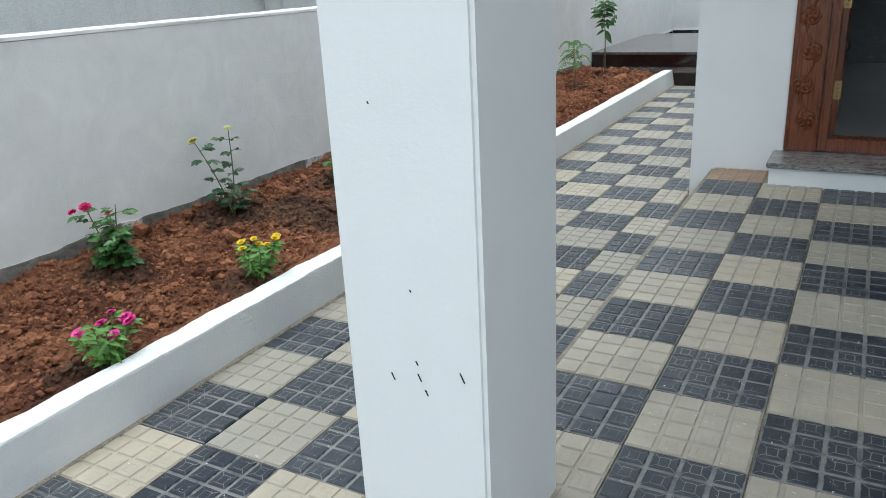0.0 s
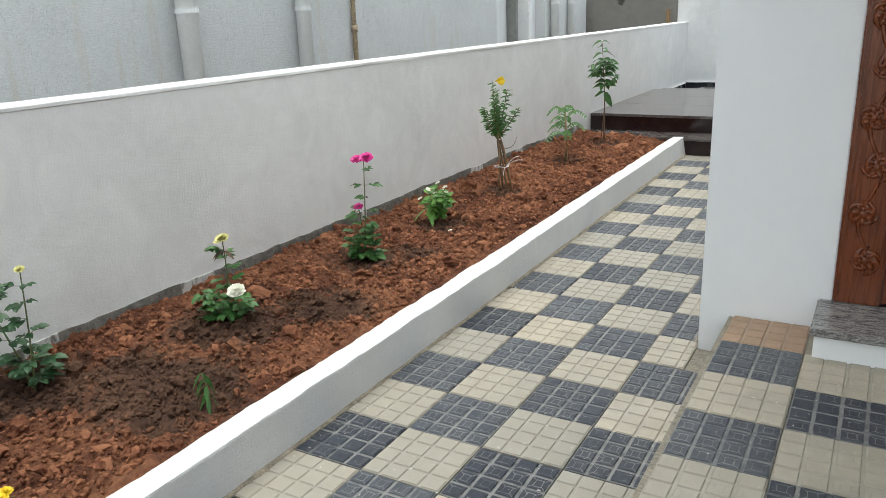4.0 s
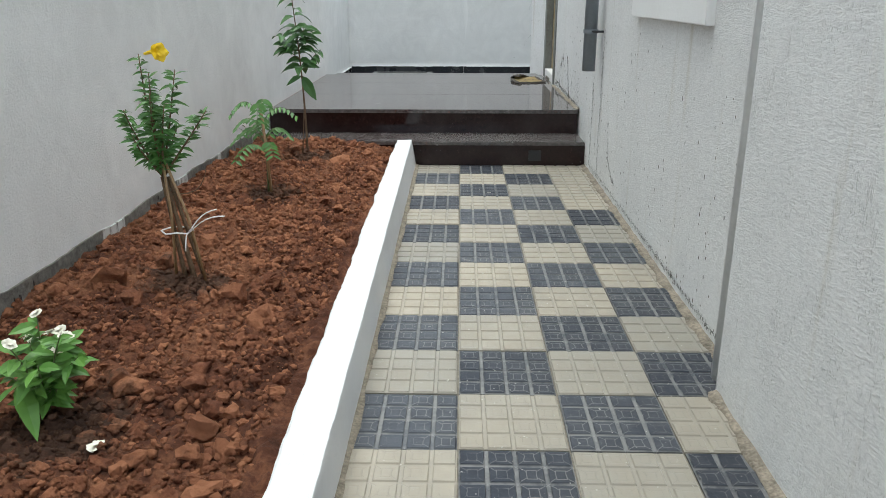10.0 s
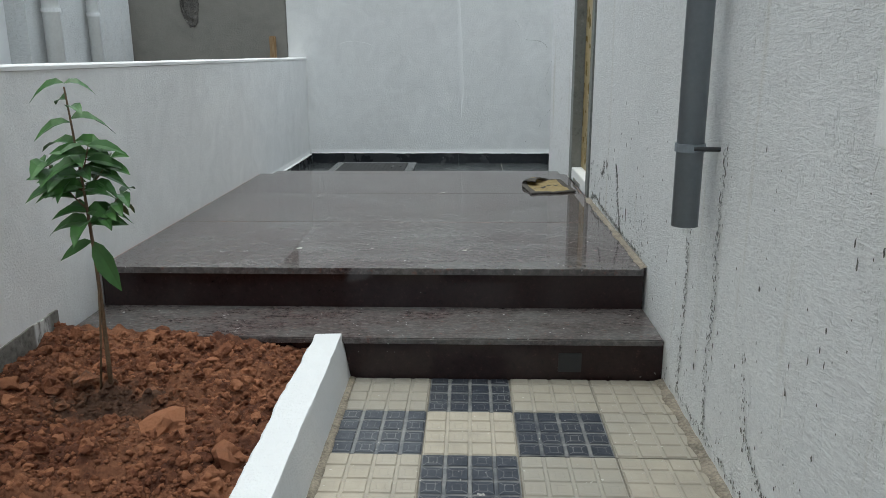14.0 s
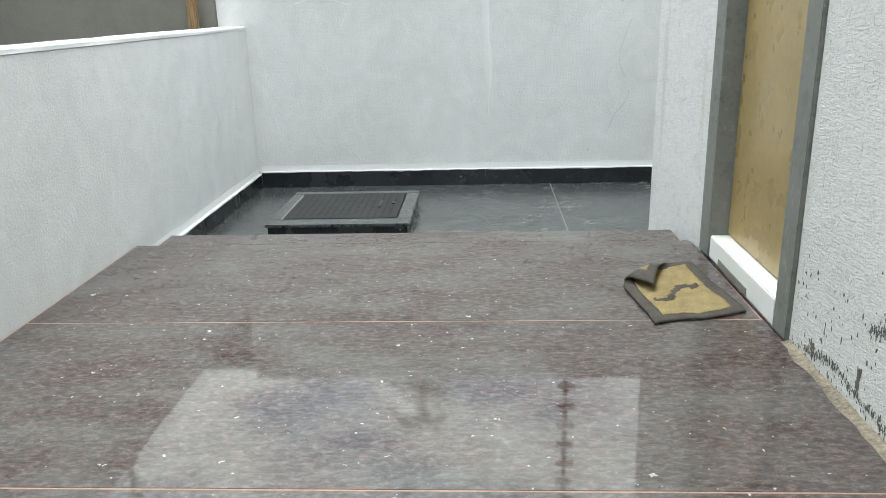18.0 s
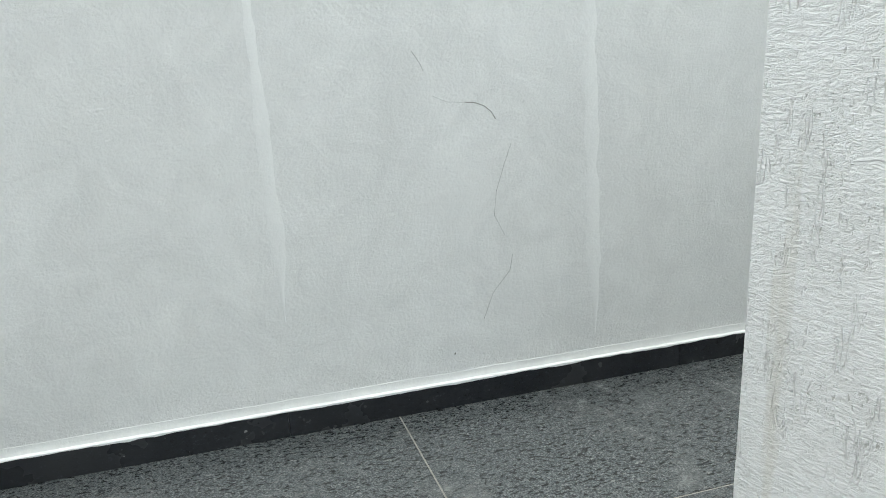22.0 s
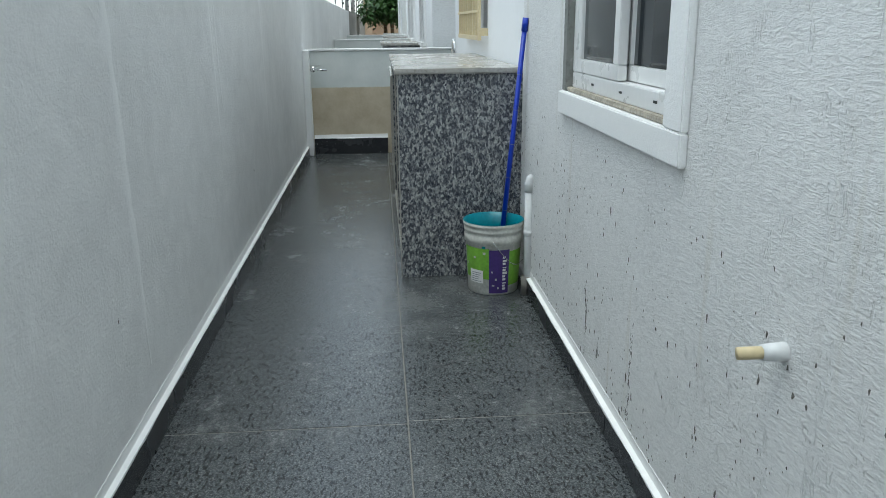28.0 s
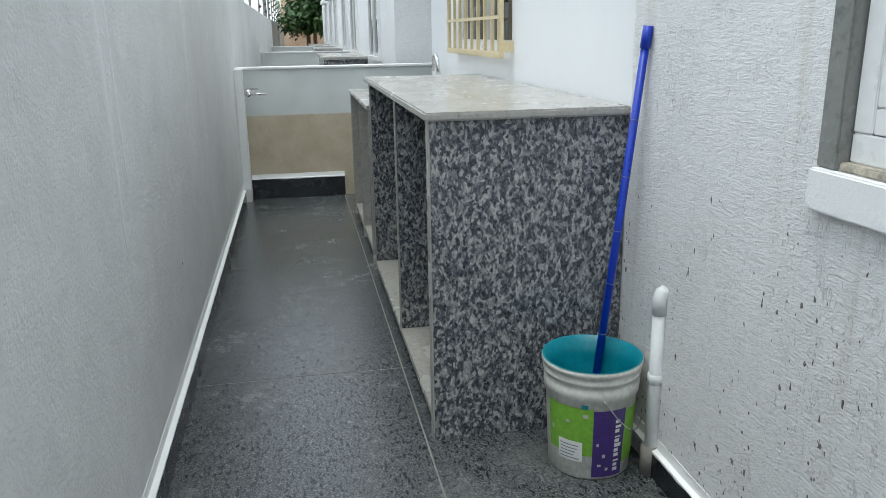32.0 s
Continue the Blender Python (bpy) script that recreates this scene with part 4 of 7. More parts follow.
def petals(at, r, layers, per, up=(0, 0, 1), cup=0.5, bm=None, rnd=None):
    """A double flower: whorls of broad petals."""
    bm = bm or bmesh.new()
    rnd = rnd or random.Random(1)
    q = Vector(up).normalized().to_track_quat("Z", "Y")
    for L in range(layers):
        rr = r * (1 - 0.72 * L / max(1, layers))
        lift = cup * r * (0.15 + 0.85 * L / max(1, layers))
        for k in range(per):
            a = 2 * math.pi * (k + 0.5 * (L % 2)) / per + rnd.uniform(-0.2, 0.2)
            d = Vector((math.cos(a), math.sin(a), 0.25 + 0.9 * L / layers))
            way = q @ d
            leaf(bm, Vector(at) + q @ Vector((0, 0, lift * 0.6)), way, q @ Vector((0, 0, 1)), rr, rr * 1.05, -0.12, 0.12 * (1 - L / layers))
    return bm


def sprays(bm, pts, rnd, every, count, length, width, start=0.15):
    """Leaves set along a stem."""
    n = len(pts)
    for k in range(n - 1):
        if k / n < start:
            continue
        for e in range(every):
            p = pts[k].lerp(pts[k + 1], e / every)
            for c in range(count):
                a = rnd.uniform(0, 6.283)
                way = Vector((math.cos(a), math.sin(a), rnd.uniform(-0.1, 0.55)))
                L = length * rnd.uniform(0.7, 1.2)
                leaf(bm, p, way, (0, -0.7, 1), L, L * width, 0.15, rnd.uniform(0.1, 0.5))


def compound(bm, stems, at, way, rnd, size, lw=0.68):
    """A rose leaf: a short stalk with five leaflets."""
    way = Vector(way).normalized()
    tip = Vector(at) + way * size
    stalk([Vector(at), Vector(at) + way * size * 0.5, tip], 0.0012, 0.0008, stems)
    side = way.cross(Vector((0, 0, 1))).normalized()
    for t, s in ((0.45, 1), (0.45, -1), (0.8, 1), (0.8, -1), (1.0, 0)):
        w = way + side * s * 0.9 if s else way
        L = size * rnd.uniform(0.70, 0.92)
        leaf(bm, Vector(at) + way * size * t, w + Vector((0, 0, rnd.uniform(-0.25, 0.2))), (0, 0, 1), L, L * lw, 0.12, 0.25)


def rose(at, label, canes, blooms, petal, leafmat, seed, low=0.0, bronze=False, big=1.0):
    """A rose: canes as (dx, dy, height), blooms as (cane, radius, layers)."""
    r = random.Random(seed)
    x, y = at
    z = soil_height(x, y) + 0.004
    t = thing("rose_bush", (x, y, z), label, "rose plant", "young plants in the bed")
    stems, leaves = bmesh.new(), bmesh.new()
    tips = []
    for dx, dy, h in canes:
        pts = bend((x, y, z - 0.01), (x + dx, y + dy, z + h), (r.uniform(-0.02, 0.02), r.uniform(-0.02, 0.02), 0), 8)
        stalk(pts, 0.0042, 0.0022, stems)
        tips.append(pts[-1])
        for k in range(1, 8):
            for _ in range(2):
                a = r.uniform(0, 6.283)
                compound(leaves, stems, pts[k], (math.cos(a), math.sin(a), r.uniform(-0.05, 0.4)), r, r.uniform(0.040, 0.056) * (1.25 if k < 3 else 1.0) * big)
    for _ in range(int(low)):
        a = r.uniform(0, 6.283)
        compound(leaves, stems, (x + r.uniform(-0.03, 0.03), y + r.uniform(-0.03, 0.03), z + r.uniform(0.03, 0.14)), (math.cos(a), math.sin(a), r.uniform(0.0, 0.5)), r, r.uniform(0.04, 0.06))
    part("branching", stems, M_STEM, t, "thin thorny green canes", True)
    part("foliage", leaves, leafmat, t, "toothed green leaflets")
    if bronze:
        bl = bmesh.new()
        for k in range(5):
            a = r.uniform(0, 6.283)
            leaf(bl, tips[0] - Vector((0, 0, 0.05)), (math.cos(a), math.sin(a), -0.2), (0, 0, 1), 0.05, 0.022, 0.1, 0.5)
        part("young_leaves", bl, M_LEAFRED, t, "bronze-red young leaves")
    for ci, rad, layers, off, mat in blooms:
        p = tips[ci] + Vector(off)
        fl = petals(p, rad, layers, 7, (r.uniform(-0.25, 0.3), -0.35, 1), 0.55, None, r)
        part("flower", fl, mat or petal, t, "", False)
    return t


def bedding(at, label, petal, count, height, seed, flower_r):
    """A low bedding plant with narrow leaves and daisy-like heads."""
    r = random.Random(seed)
    x, y = at
    z = soil_height(x, y) + 0.004
    t = thing("bedding_plant", (x, y, z), label, "flower plant", "young plants in the bed")
    stems, leaves = bmesh.new(), bmesh.new()
    tips = []
    for k in range(9):
        a = 2 * math.pi * k / 9 + r.uniform(-0.3, 0.3)
        d = r.uniform(0.03, 0.09)
        pts = bend((x, y, z), (x + d * math.cos(a), y + d * math.sin(a), z + height * r.uniform(0.65, 1.0)), (0.01 * math.cos(a), 0.01 * math.sin(a), 0), 6)
        stalk(pts, 0.003, 0.0016, stems)
        tips.append(pts[-1])
        sprays(leaves, pts, r, 2, 2, 0.048, 0.31, 0.05)
    part("branching", stems, M_STEM, t, "", True)
    part("foliage", leaves, M_LEAFLT, t, "fresh green narrow leaves")
    for p in tips[:count]:
        part("flower", petals(p, flower_r * r.uniform(0.75, 1.15), 3, 10, (r.uniform(-0.4, 0.4), r.uniform(-0.6, 0.2), 1), 0.3, None, r), petal, t)
    return t


rose((-2.77, 2.67), "small rose bush with bright crimson flowers and bushy leaves", [(-0.10, -0.02, 0.26), (0.03, 0.03, 0.27), (-0.05, 0.05, 0.22), (0.08, -0.02, 0.18), (0.0, -0.06, 0.17)],
     [(0, 0.029, 4, (0, 0, 0), None), (0, 0.021, 3, (-0.05, -0.03, -0.02), None), (2, 0.018, 3, (0, 0, 0), None)], M_RED, M_LEAF, 21, 14)
bedding((-2.09, 2.07), "low bedding plant with magenta daisy-like flowers", M_PINK, 6, 0.19, 22, 0.024)
bedding((-2.14, 2.88), "low bedding plant with yellow daisy-like flowers", M_YELLOW, 8, 0.19, 23, 0.020)
rose((-2.83, 3.47), "tall young rose with two pale cream buds", [(-0.15, -0.06, 0.40), (0.01, 0.03, 0.46)], [(0, 0.036, 4, (0, 0, 0), None), (1, 0.020, 3, (0, 0, 0), None)], M_LEMON, M_LEAFDK, 24, 4)
rose((-2.66, 4.27), "young rose with one white and one pale yellow bloom", [(0.02, 0.0, 0.36), (0.10, -0.03, 0.15), (-0.10, -0.04, 0.13)], [(0, 0.040, 4, (0, 0, 0), M_LEMON), (1, 0.045, 7, (0, 0, 0), None)], M_WHITE, M_LEAF, 25, 4, True)
rose((-2.625, 5.26), "tall rose with large magenta blooms and a smaller one below", [(0.02, 0.01, 0.545), (-0.012, -0.02, 0.29), (0.05, 0.0, 0.15), (-0.05, 0.0, 0.17)],
     [(0, 0.044, 6, (0.018, 0, 0.004), None), (0, 0.036, 5, (-0.040, -0.004, -0.006), None), (1, 0.030, 4, (0, 0, 0), None)], M_PINK, M_LEAF, 26, 3, False, 1.05)

# drying seedling
def small_seedling(x, y):
    r = random.Random(31)
    z = soil_height(x, y) + 0.003
    t = thing("seedling", (x, y, z), "small wilted seedling with drooping leaves", "seedling", "young plants in the bed")
    pts = bend((x, y, z), (x - 0.01, y, z + 0.13), (0.012, 0, 0), 6)
    part("stem", stalk(pts, 0.003, 0.0015), M_STEM, t, "", True)
    bm = bmesh.new()
    for k in range(2, 7):
        for s in (-1, 1):
            leaf(bm, pts[k], (s * 0.4, r.uniform(-0.5, 0.5), -0.6), (0, 0, 1), 0.055, 0.018, 0.2, 0.4)
    part("foliage", bm, M_LEAF, t)


small_seedling(-2.20, 3.70)


def jasmine(x, y):
    r = random.Random(32)
    z = soil_height(x, y) + 0.004
    t = thing("jasmine_bush", (x, y, z), "low jasmine bush with small white star flowers", "jasmine plant", "young plants in the bed")
    stems, leaves, flowers = bmesh.new(), bmesh.new(), []
    for k in range(13):
        a = r.uniform(0, 6.283)
        d = r.uniform(0.02, 0.12)
        tip = Vector((x + d * math.cos(a), y + d * math.sin(a), z + r.uniform(0.11, 0.22)))
        pts = bend((x, y, z), tip, (0, 0, 0.02), 6)
        stalk(pts, 0.0028, 0.0014, stems)
        sprays(leaves, pts, r, 2, 2, 0.058, 0.42, 0.1)
        flowers.append(tip)
    for s in (-1, 1):
        leaf(leaves, (x - 0.04, y - 0.03, z + 0.09), (-0.6 * s, -0.7, -0.3), (0, 0, 1), 0.12, 0.05, 0.1, 0.5)
    part("branching", stems, M_STEM, t, "", True)
    part("foliage", leaves, M_LEAFLT, t, "glossy bright green leaves")
    for p in flowers[:11]:
        part("flower", petals(p + Vector((0, 0, 0.012)), 0.018, 2, 6, (r.uniform(-0.5, 0.8), r.uniform(-0.7, 0.3), 1), 0.2, None, r), M_WHITE, t)
    q = (x + 0.17, y - 0.12)
    fallen = petals((q[0], q[1], soil_height(*q) + 0.012), 0.024, 2, 6, (0, 0, 1), 0.2, None, r)
    tagged(to_object("fallen_flower", fallen, M_WHITE), "white jasmine flower fallen on the soil", "flower")


jasmine(-2.64, 6.06)


def yellow_shrub(x, y):
    """A staked shrub with narrow leaves and one trumpet flower, tied with string."""
    r = random.Random(33)
    z = soil_height(x, y) + 0.003
    t = thing("yellow_trumpet_shrub", (x, y, z), "staked young shrub with narrow leaves and one yellow trumpet flower", "shrub", "young plants in the bed")
    trunks, leaves = bmesh.new(), bmesh.new()
    top = Vector((x - 0.065, y + 0.02, z + 0.37))
    for dx, dy in ((-0.022, 0.01), (0.025, -0.02), (0.0, 0.03), (0.045, 0.02)):
        stalk(bend((x + dx, y + dy, z - 0.01), top + Vector((dx * 0.3, dy * 0.3, 0)), (0, 0, 0), 6), 0.0085, 0.006, trunks)
    ends = [(-0.105, 0.03, 0.78), (-0.075, 0.02, 0.72), (0.01, 0.03, 0.73), (-0.02, -0.02, 0.62), (0.11, 0.0, 0.60), (-0.165, 0.0, 0.60), (-0.135, -0.03, 0.52), (-0.10, 0.05, 0.56), (-0.01, 0.05, 0.54), (-0.06, -0.03, 0.66)]
    tips = []
    for ex, ey, h in ends:
        pts = bend(top, (x + ex, y + ey, z + h), (ex * 0.10, ey * 0.2, 0.012), 9)
        stalk(pts, 0.0048, 0.0016, trunks)
        for k in range(2, 10):
            for e in range(2):
                p = pts[k - 1].lerp(pts[k], e / 2)
                for _ in range(2 if h < 0.60 else 4):
                    a = r.uniform(0, 6.283)
                    L = r.uniform(0.034, 0.060)
                    leaf(leaves, p, (math.cos(a), math.sin(a), r.uniform(0.1, 0.9)), (0, -0.7, 1), L, L * 0.26, 0.15, r.uniform(0.15, 0.6))
        tips.append(pts[-1])
    twig = bend(top - Vector((0, 0, 0.06)), (x + 0.09, y, z + 0.40), (0.03, 0, -0.03), 6)
    stalk(twig, 0.003, 0.0012, trunks)
    part("branching", trunks, M_BARK, t, "brown woody stems", True)
    part("foliage", leaves, M_LEAFMID, t, "narrow mid-green leaves")
    f = bmesh.new()
    p = tips[0] + Vector((0.020, 0.0, 0.0))
    pipe([p, p + Vector((0.035, -0.02, 0.008)), p + Vector((0.06, -0.035, 0.01))], 0.006, 8, f, [0.004, 0.008, 0.014])
    petals(p + Vector((0.06, -0.035, 0.01)), 0.034, 2, 5, (0.75, -0.55, 0.25), 0.3, f, r)
    part("flower", f, M_YELLOW, t, "open yellow trumpet flower")
    s = bmesh.new()
    zc = z + 0.185
    pipe([(x - 0.03 + 0.055 * math.cos(a * 0.7), y + 0.045 * math.sin(a * 0.7), zc + 0.004 * math.sin(a * 3)) for a in range(10)], 0.0028, 6, s)
    for e in ((0.13, -0.02, 0.09), (0.15, 0.0, 0.06), (0.02, -0.05, -0.05)):
        pipe(bend((x + 0.02, y - 0.04, zc), (x + e[0], y + e[1] - 0.03, zc + e[2]), (0, 0, 0.02), 6), 0.0022, 6, s)
    tie = to_object("string_tie", s, M_CAP, True)
    tagged(tie, "white string tied round the shrub stems and stakes", "string")
    for dx in (-0.05, 0.06):
        st = to_object("plant_stake", stalk([Vector((x + dx, y - 0.01, z - 0.03)), Vector((x + dx * 0.5 - 0.02, y, z + 0.24)), Vector((x + dx * 0.1 - 0.05, y, z + 0.42))], 0.006, 0.005), M_STICK, True)
        tagged(st, "thin wooden stake beside the shrub", "stake", "plant stakes")


yellow_shrub(-2.60, 6.98)


def curry_leaf(x, y):
    r = random.Random(34)
    z = soil_height(x, y) + 0.003
    t = thing("curry_leaf_plant", (x, y, z), "young plant with feathery light green fronds", "sapling", "young plants in the bed")
    stems, leaves = bmesh.new(), bmesh.new()
    main = bend((x, y, z), (x - 0.02, y + 0.01, z + 0.40), (0.01, 0, 0), 8)
    stalk(main, 0.006, 0.003, stems)
    for k in range(11):
        a = r.uniform(0, 6.283)
        o = main[r.choice((4, 5, 6, 7, 8))]
        L = r.uniform(0.14, 0.23)
        end = o + Vector((math.cos(a) * L, math.sin(a) * L, r.uniform(0.03, 0.08)))
        pts = bend(o, end, (0, 0, 0.05), 9)
        pts = [p - Vector((0, 0, 0.045 * (i / 9) ** 2)) for i, p in enumerate(pts)]
        stalk(pts, 0.0022, 0.001, stems)
        side = Vector((-math.sin(a), math.cos(a), 0))
        for i in range(2, 10):
            for s in (-1, 1):
                leaf(leaves, pts[i], side * s + Vector((0, 0, -0.30)), (0, -0.8, 1), 0.040, 0.017, 0.1, 0.3)
    part("branching", stems, M_STEM, t, "", True)
    part("foliage", leaves, M_LEAFMID, t, "paired light green leaflets")
    st = to_object("plant_stake", stalk([Vector((x + 0.02, y - 0.02, z - 0.03)), Vector((x + 0.01, y - 0.02, z + 0.2)), Vector((x - 0.005, y - 0.02, z + 0.435))], 0.008, 0.007), M_STICK, True)
    tagged(st, "pale wooden stake beside the feathery sapling", "stake", "plant stakes")


curry_leaf(-2.63, 8.26)


def guava(x, y):
    r = random.Random(35)
    z = soil_height(x, y) + 0.003
    t = thing("fruit_sapling", (x, y, z), "slender fruit sapling with broad dark green leaves", "sapling", "young plants in the bed")
    stems, leaves = bmesh.new(), bmesh.new()
    main = bend((x, y, z), (x - 0.05, y + 0.03, z + 0.90), (0.012, 0, 0), 18)
    stalk(main, 0.0075, 0.0025, stems)
    for k in range(10, 19):
        a = 1.25 * k + r.uniform(-0.3, 0.3)
        dense = k < 15
        for b in (a, a + math.pi) + ((a + 1.6, a - 1.5) if dense else ()):
            L = r.uniform(0.100, 0.140) * (0.72 if k > 16 else 1.0)
            leaf(leaves, main[k] + Vector((0, 0, r.uniform(-0.015, 0.015))), (math.cos(b), math.sin(b) * 0.7, r.uniform(0.10, 0.50)), (0, -0.5, 1.0), L, L * 0.46, 0.20, r.uniform(0.35, 0.75))
    for k, a, L in ((10, 0.2, 0.10), (11, 2.7, 0.10), (12, 0.7, 0.09), (12, 3.5, 0.10), (13, 5.4, 0.08)):
        tip = main[k] + Vector((math.cos(a) * L, math.sin(a) * L * 0.6, 0.09))
        pts = bend(main[k], tip, (0, 0, -0.01), 5)
        stalk(pts, 0.0028, 0.0013, stems)
        for i in (2, 3, 4, 5):
            for q in (-1, 1):
                w = r.uniform(0.085, 0.115)
                leaf(leaves, pts[i], (math.cos(a + 1.3 * q), math.sin(a + 1.3 * q) * 0.7, r.uniform(0.0, 0.45)), (0, -0.5, 1.0), w, w * 0.40, 0.20, r.uniform(0.3, 0.7))
    leaf(leaves, main[9], (0.45, -0.2, -0.55), (0, -1, 0.5), 0.15, 0.070, 0.1, 0.2)
    leaf(leaves, main[9], (-0.8, -0.1, -0.15), (0, -0.6, 1), 0.10, 0.040, 0.1, 0.4)
    part("stem", stems, M_BARK, t, "brown slender trunk", True)
    part("foliage", leaves, M_LEAF, t, "broad dark green leaves")
    st = to_object("plant_stake", stalk([Vector((x - 0.03, y - 0.01, z - 0.03)), Vector((x - 0.015, y, z + 0.15)), Vector((x - 0.004, y, z + 0.30))], 0.004, 0.003), M_BARK, True)
    tagged(st, "thin brown stick propping the fruit sapling", "stake", "plant stakes")


guava(-2.615, 9.24)


# ---------------- front door ----------------
def carving(x, z0, z1, y, bm):
    """A climbing vine in low relief: a waving stem, rosettes and curled leaves."""
    n = int((z1 - z0) / 0.02)
    pts = [(x + 0.026 * math.sin((z0 + k * 0.02) * 2 * math.pi / 0.36), y, z0 + k * 0.02) for k in range(n)]
    pipe(pts, 0.008, 6, bm)
    k, z = 0, z0 + 0.06
    while z < z1 - 0.08:
        s = 1 if k % 2 else -1
        cx = x - s * 0.014
        lathe((0, 0, 0), [(0.001, 0.012), (0.010, 0.011), (0.013, 0.004), (0.026, 0.010), (0.032, 0.0)], 10, tmp := bmesh.new())
        for v in tmp.verts:
            v.co = Vector((cx + v.co.x, y - v.co.z, z + v.co.y))
        me = bpy.data.meshes.new("rosette")
        tmp.to_mesh(me)
        tmp.free()
        bm.from_mesh(me)
        bpy.data.meshes.remove(me)
        for p in range(7):
            a = 6.283 * p / 7 + 0.3 * k
            pipe([(cx + q * math.cos(a), y - 0.003, z + q * math.sin(a)) for q in (0.014, 0.024, 0.034, 0.041)], 0.008, 6, bm, [0.005, 0.010, 0.011, 0.004])
        for a, L in ((0.9, 0.062), (2.2, 0.056), (-0.8, 0.055), (3.9, 0.055)):
            c = [(cx + L * (0.4 + t * 0.12) * math.cos(a + s * t * 0.5), y - 0.001, z + 0.0 + L * (0.4 + t * 0.12) * math.sin(a + s * t * 0.5)) for t in range(6)]
            pipe(c, 0.007, 6, bm, [0.004, 0.009, 0.011, 0.010, 0.007, 0.003])
        z += 0.18
        k += 1
    return bm


YD = Y_FRONT - 0.022
door = thing("front_door_frame", (0.37, Y_FRONT, 0.297), "carved polished teak door frame with a glass door standing in it", "door frame")
for xa, xb in ((DX0, DX0 + 0.165), (DX1 - 0.165, DX1)):
    p = part("carved_post", box(xa, xb, YD, Y_FRONT + 0.15, 0.298, DZ, 0.006), M_WOOD, door, "teak post carved with vines")
    part("bead", box(xa + 0.006, xa + 0.020, YD - 0.010, YD + 0.004, 0.32, DZ - 0.01, 0.004), M_WOOD, p)
    part("bead", box(xb - 0.020, xb - 0.006, YD - 0.010, YD + 0.004, 0.32, DZ - 0.01, 0.004), M_WOOD, p)
    part("relief", carving((xa + xb) / 2, 0.42, DZ - 0.08, YD, bmesh.new()), M_WOOD, p, "carved vine and flowers", True)
part("head", box(DX0 + 0.166, DX1 - 0.166, YD, Y_FRONT + 0.15, DZ - 0.16, DZ, 0.006), M_WOOD, door)
for xa, xb in ((-0.198, -0.150), (0.875, 0.933)):
    part("inner_jamb", box(xa, xb, Y_FRONT + 0.012, Y_FRONT + 0.12, 0.298, DZ - 0.161, 0.004), M_WOOD, door)
part("threshold", box(-0.149, 0.874, Y_FRONT + 0.0, Y_FRONT + 0.12, 0.298, 0.372, 0.006), M_WOOD, door, "raised wooden threshold")
part("leaf_edge", box(-0.149, -0.120, Y_FRONT + 0.125, Y_FRONT + 0.70, 0.38, DZ - 0.17, 0.003), M_WOOD, door, "open teak door leaf seen on edge")
M_BRASS = plain("brass", (0.30, 0.21, 0.10), 0.35, 1.0, 0.12, 20)
for z in (0.62, 1.10, 1.50):
    h = part("hinge", box(-0.151, -0.112, Y_FRONT + 0.105, Y_FRONT + 0.124, z - 0.05, z + 0.05, 0.002), M_BRASS, door, "brass hinge")
    for dz in (-0.032, -0.011, 0.011, 0.032):
        part("screw", rod((-0.130, Y_FRONT + 0.1048, z + dz), (-0.130, Y_FRONT + 0.1028, z + dz), 0.004, None, 8), M_BLACK, h)
part("hook", pipe([(-0.112, Y_FRONT + 0.12, 0.83), (-0.097, Y_FRONT + 0.10, 0.85), (-0.092, Y_FRONT + 0.09, 0.875), (-0.107, Y_FRONT + 0.085, 0.885)], 0.005, 8), M_BLACK, door, "small dark hook", True)

# things in the front room
def room_window(x0, x1, z0, z1, y):
    t = thing("room_window", ((x0 + x1) / 2, y, z0), "barred window with open shutters in the far room wall", "window")
    part("frame", box(x0, x1, y - 0.03, y + 0.05, z0, z0 + 0.05), M_CONC, t)
    k = 7
    for i in range(k):
        x = x0 + 0.04 + (x1 - x0 - 0.08) * i / (k - 1)
        part("bar", box(x - 0.045, x + 0.045, y - 0.02, y + 0.02, z0 + 0.05, z1, 0.004), M_CONC, t, "grey flat upright bar")
    for i in range(9):
        z = z0 + 0.12 + i * 0.12
        part("grille_bar", rod((x0, y + 0.12, z), (x1, y + 0.12, z), 0.006, None, 6), M_BLACK, t)
    part("pane", box(x0, x1, y + 0.15, y + 0.156, z0, z1), M_SKYGLOW, t, "glowing backdrop pane standing in for the daylight outside")
    return t


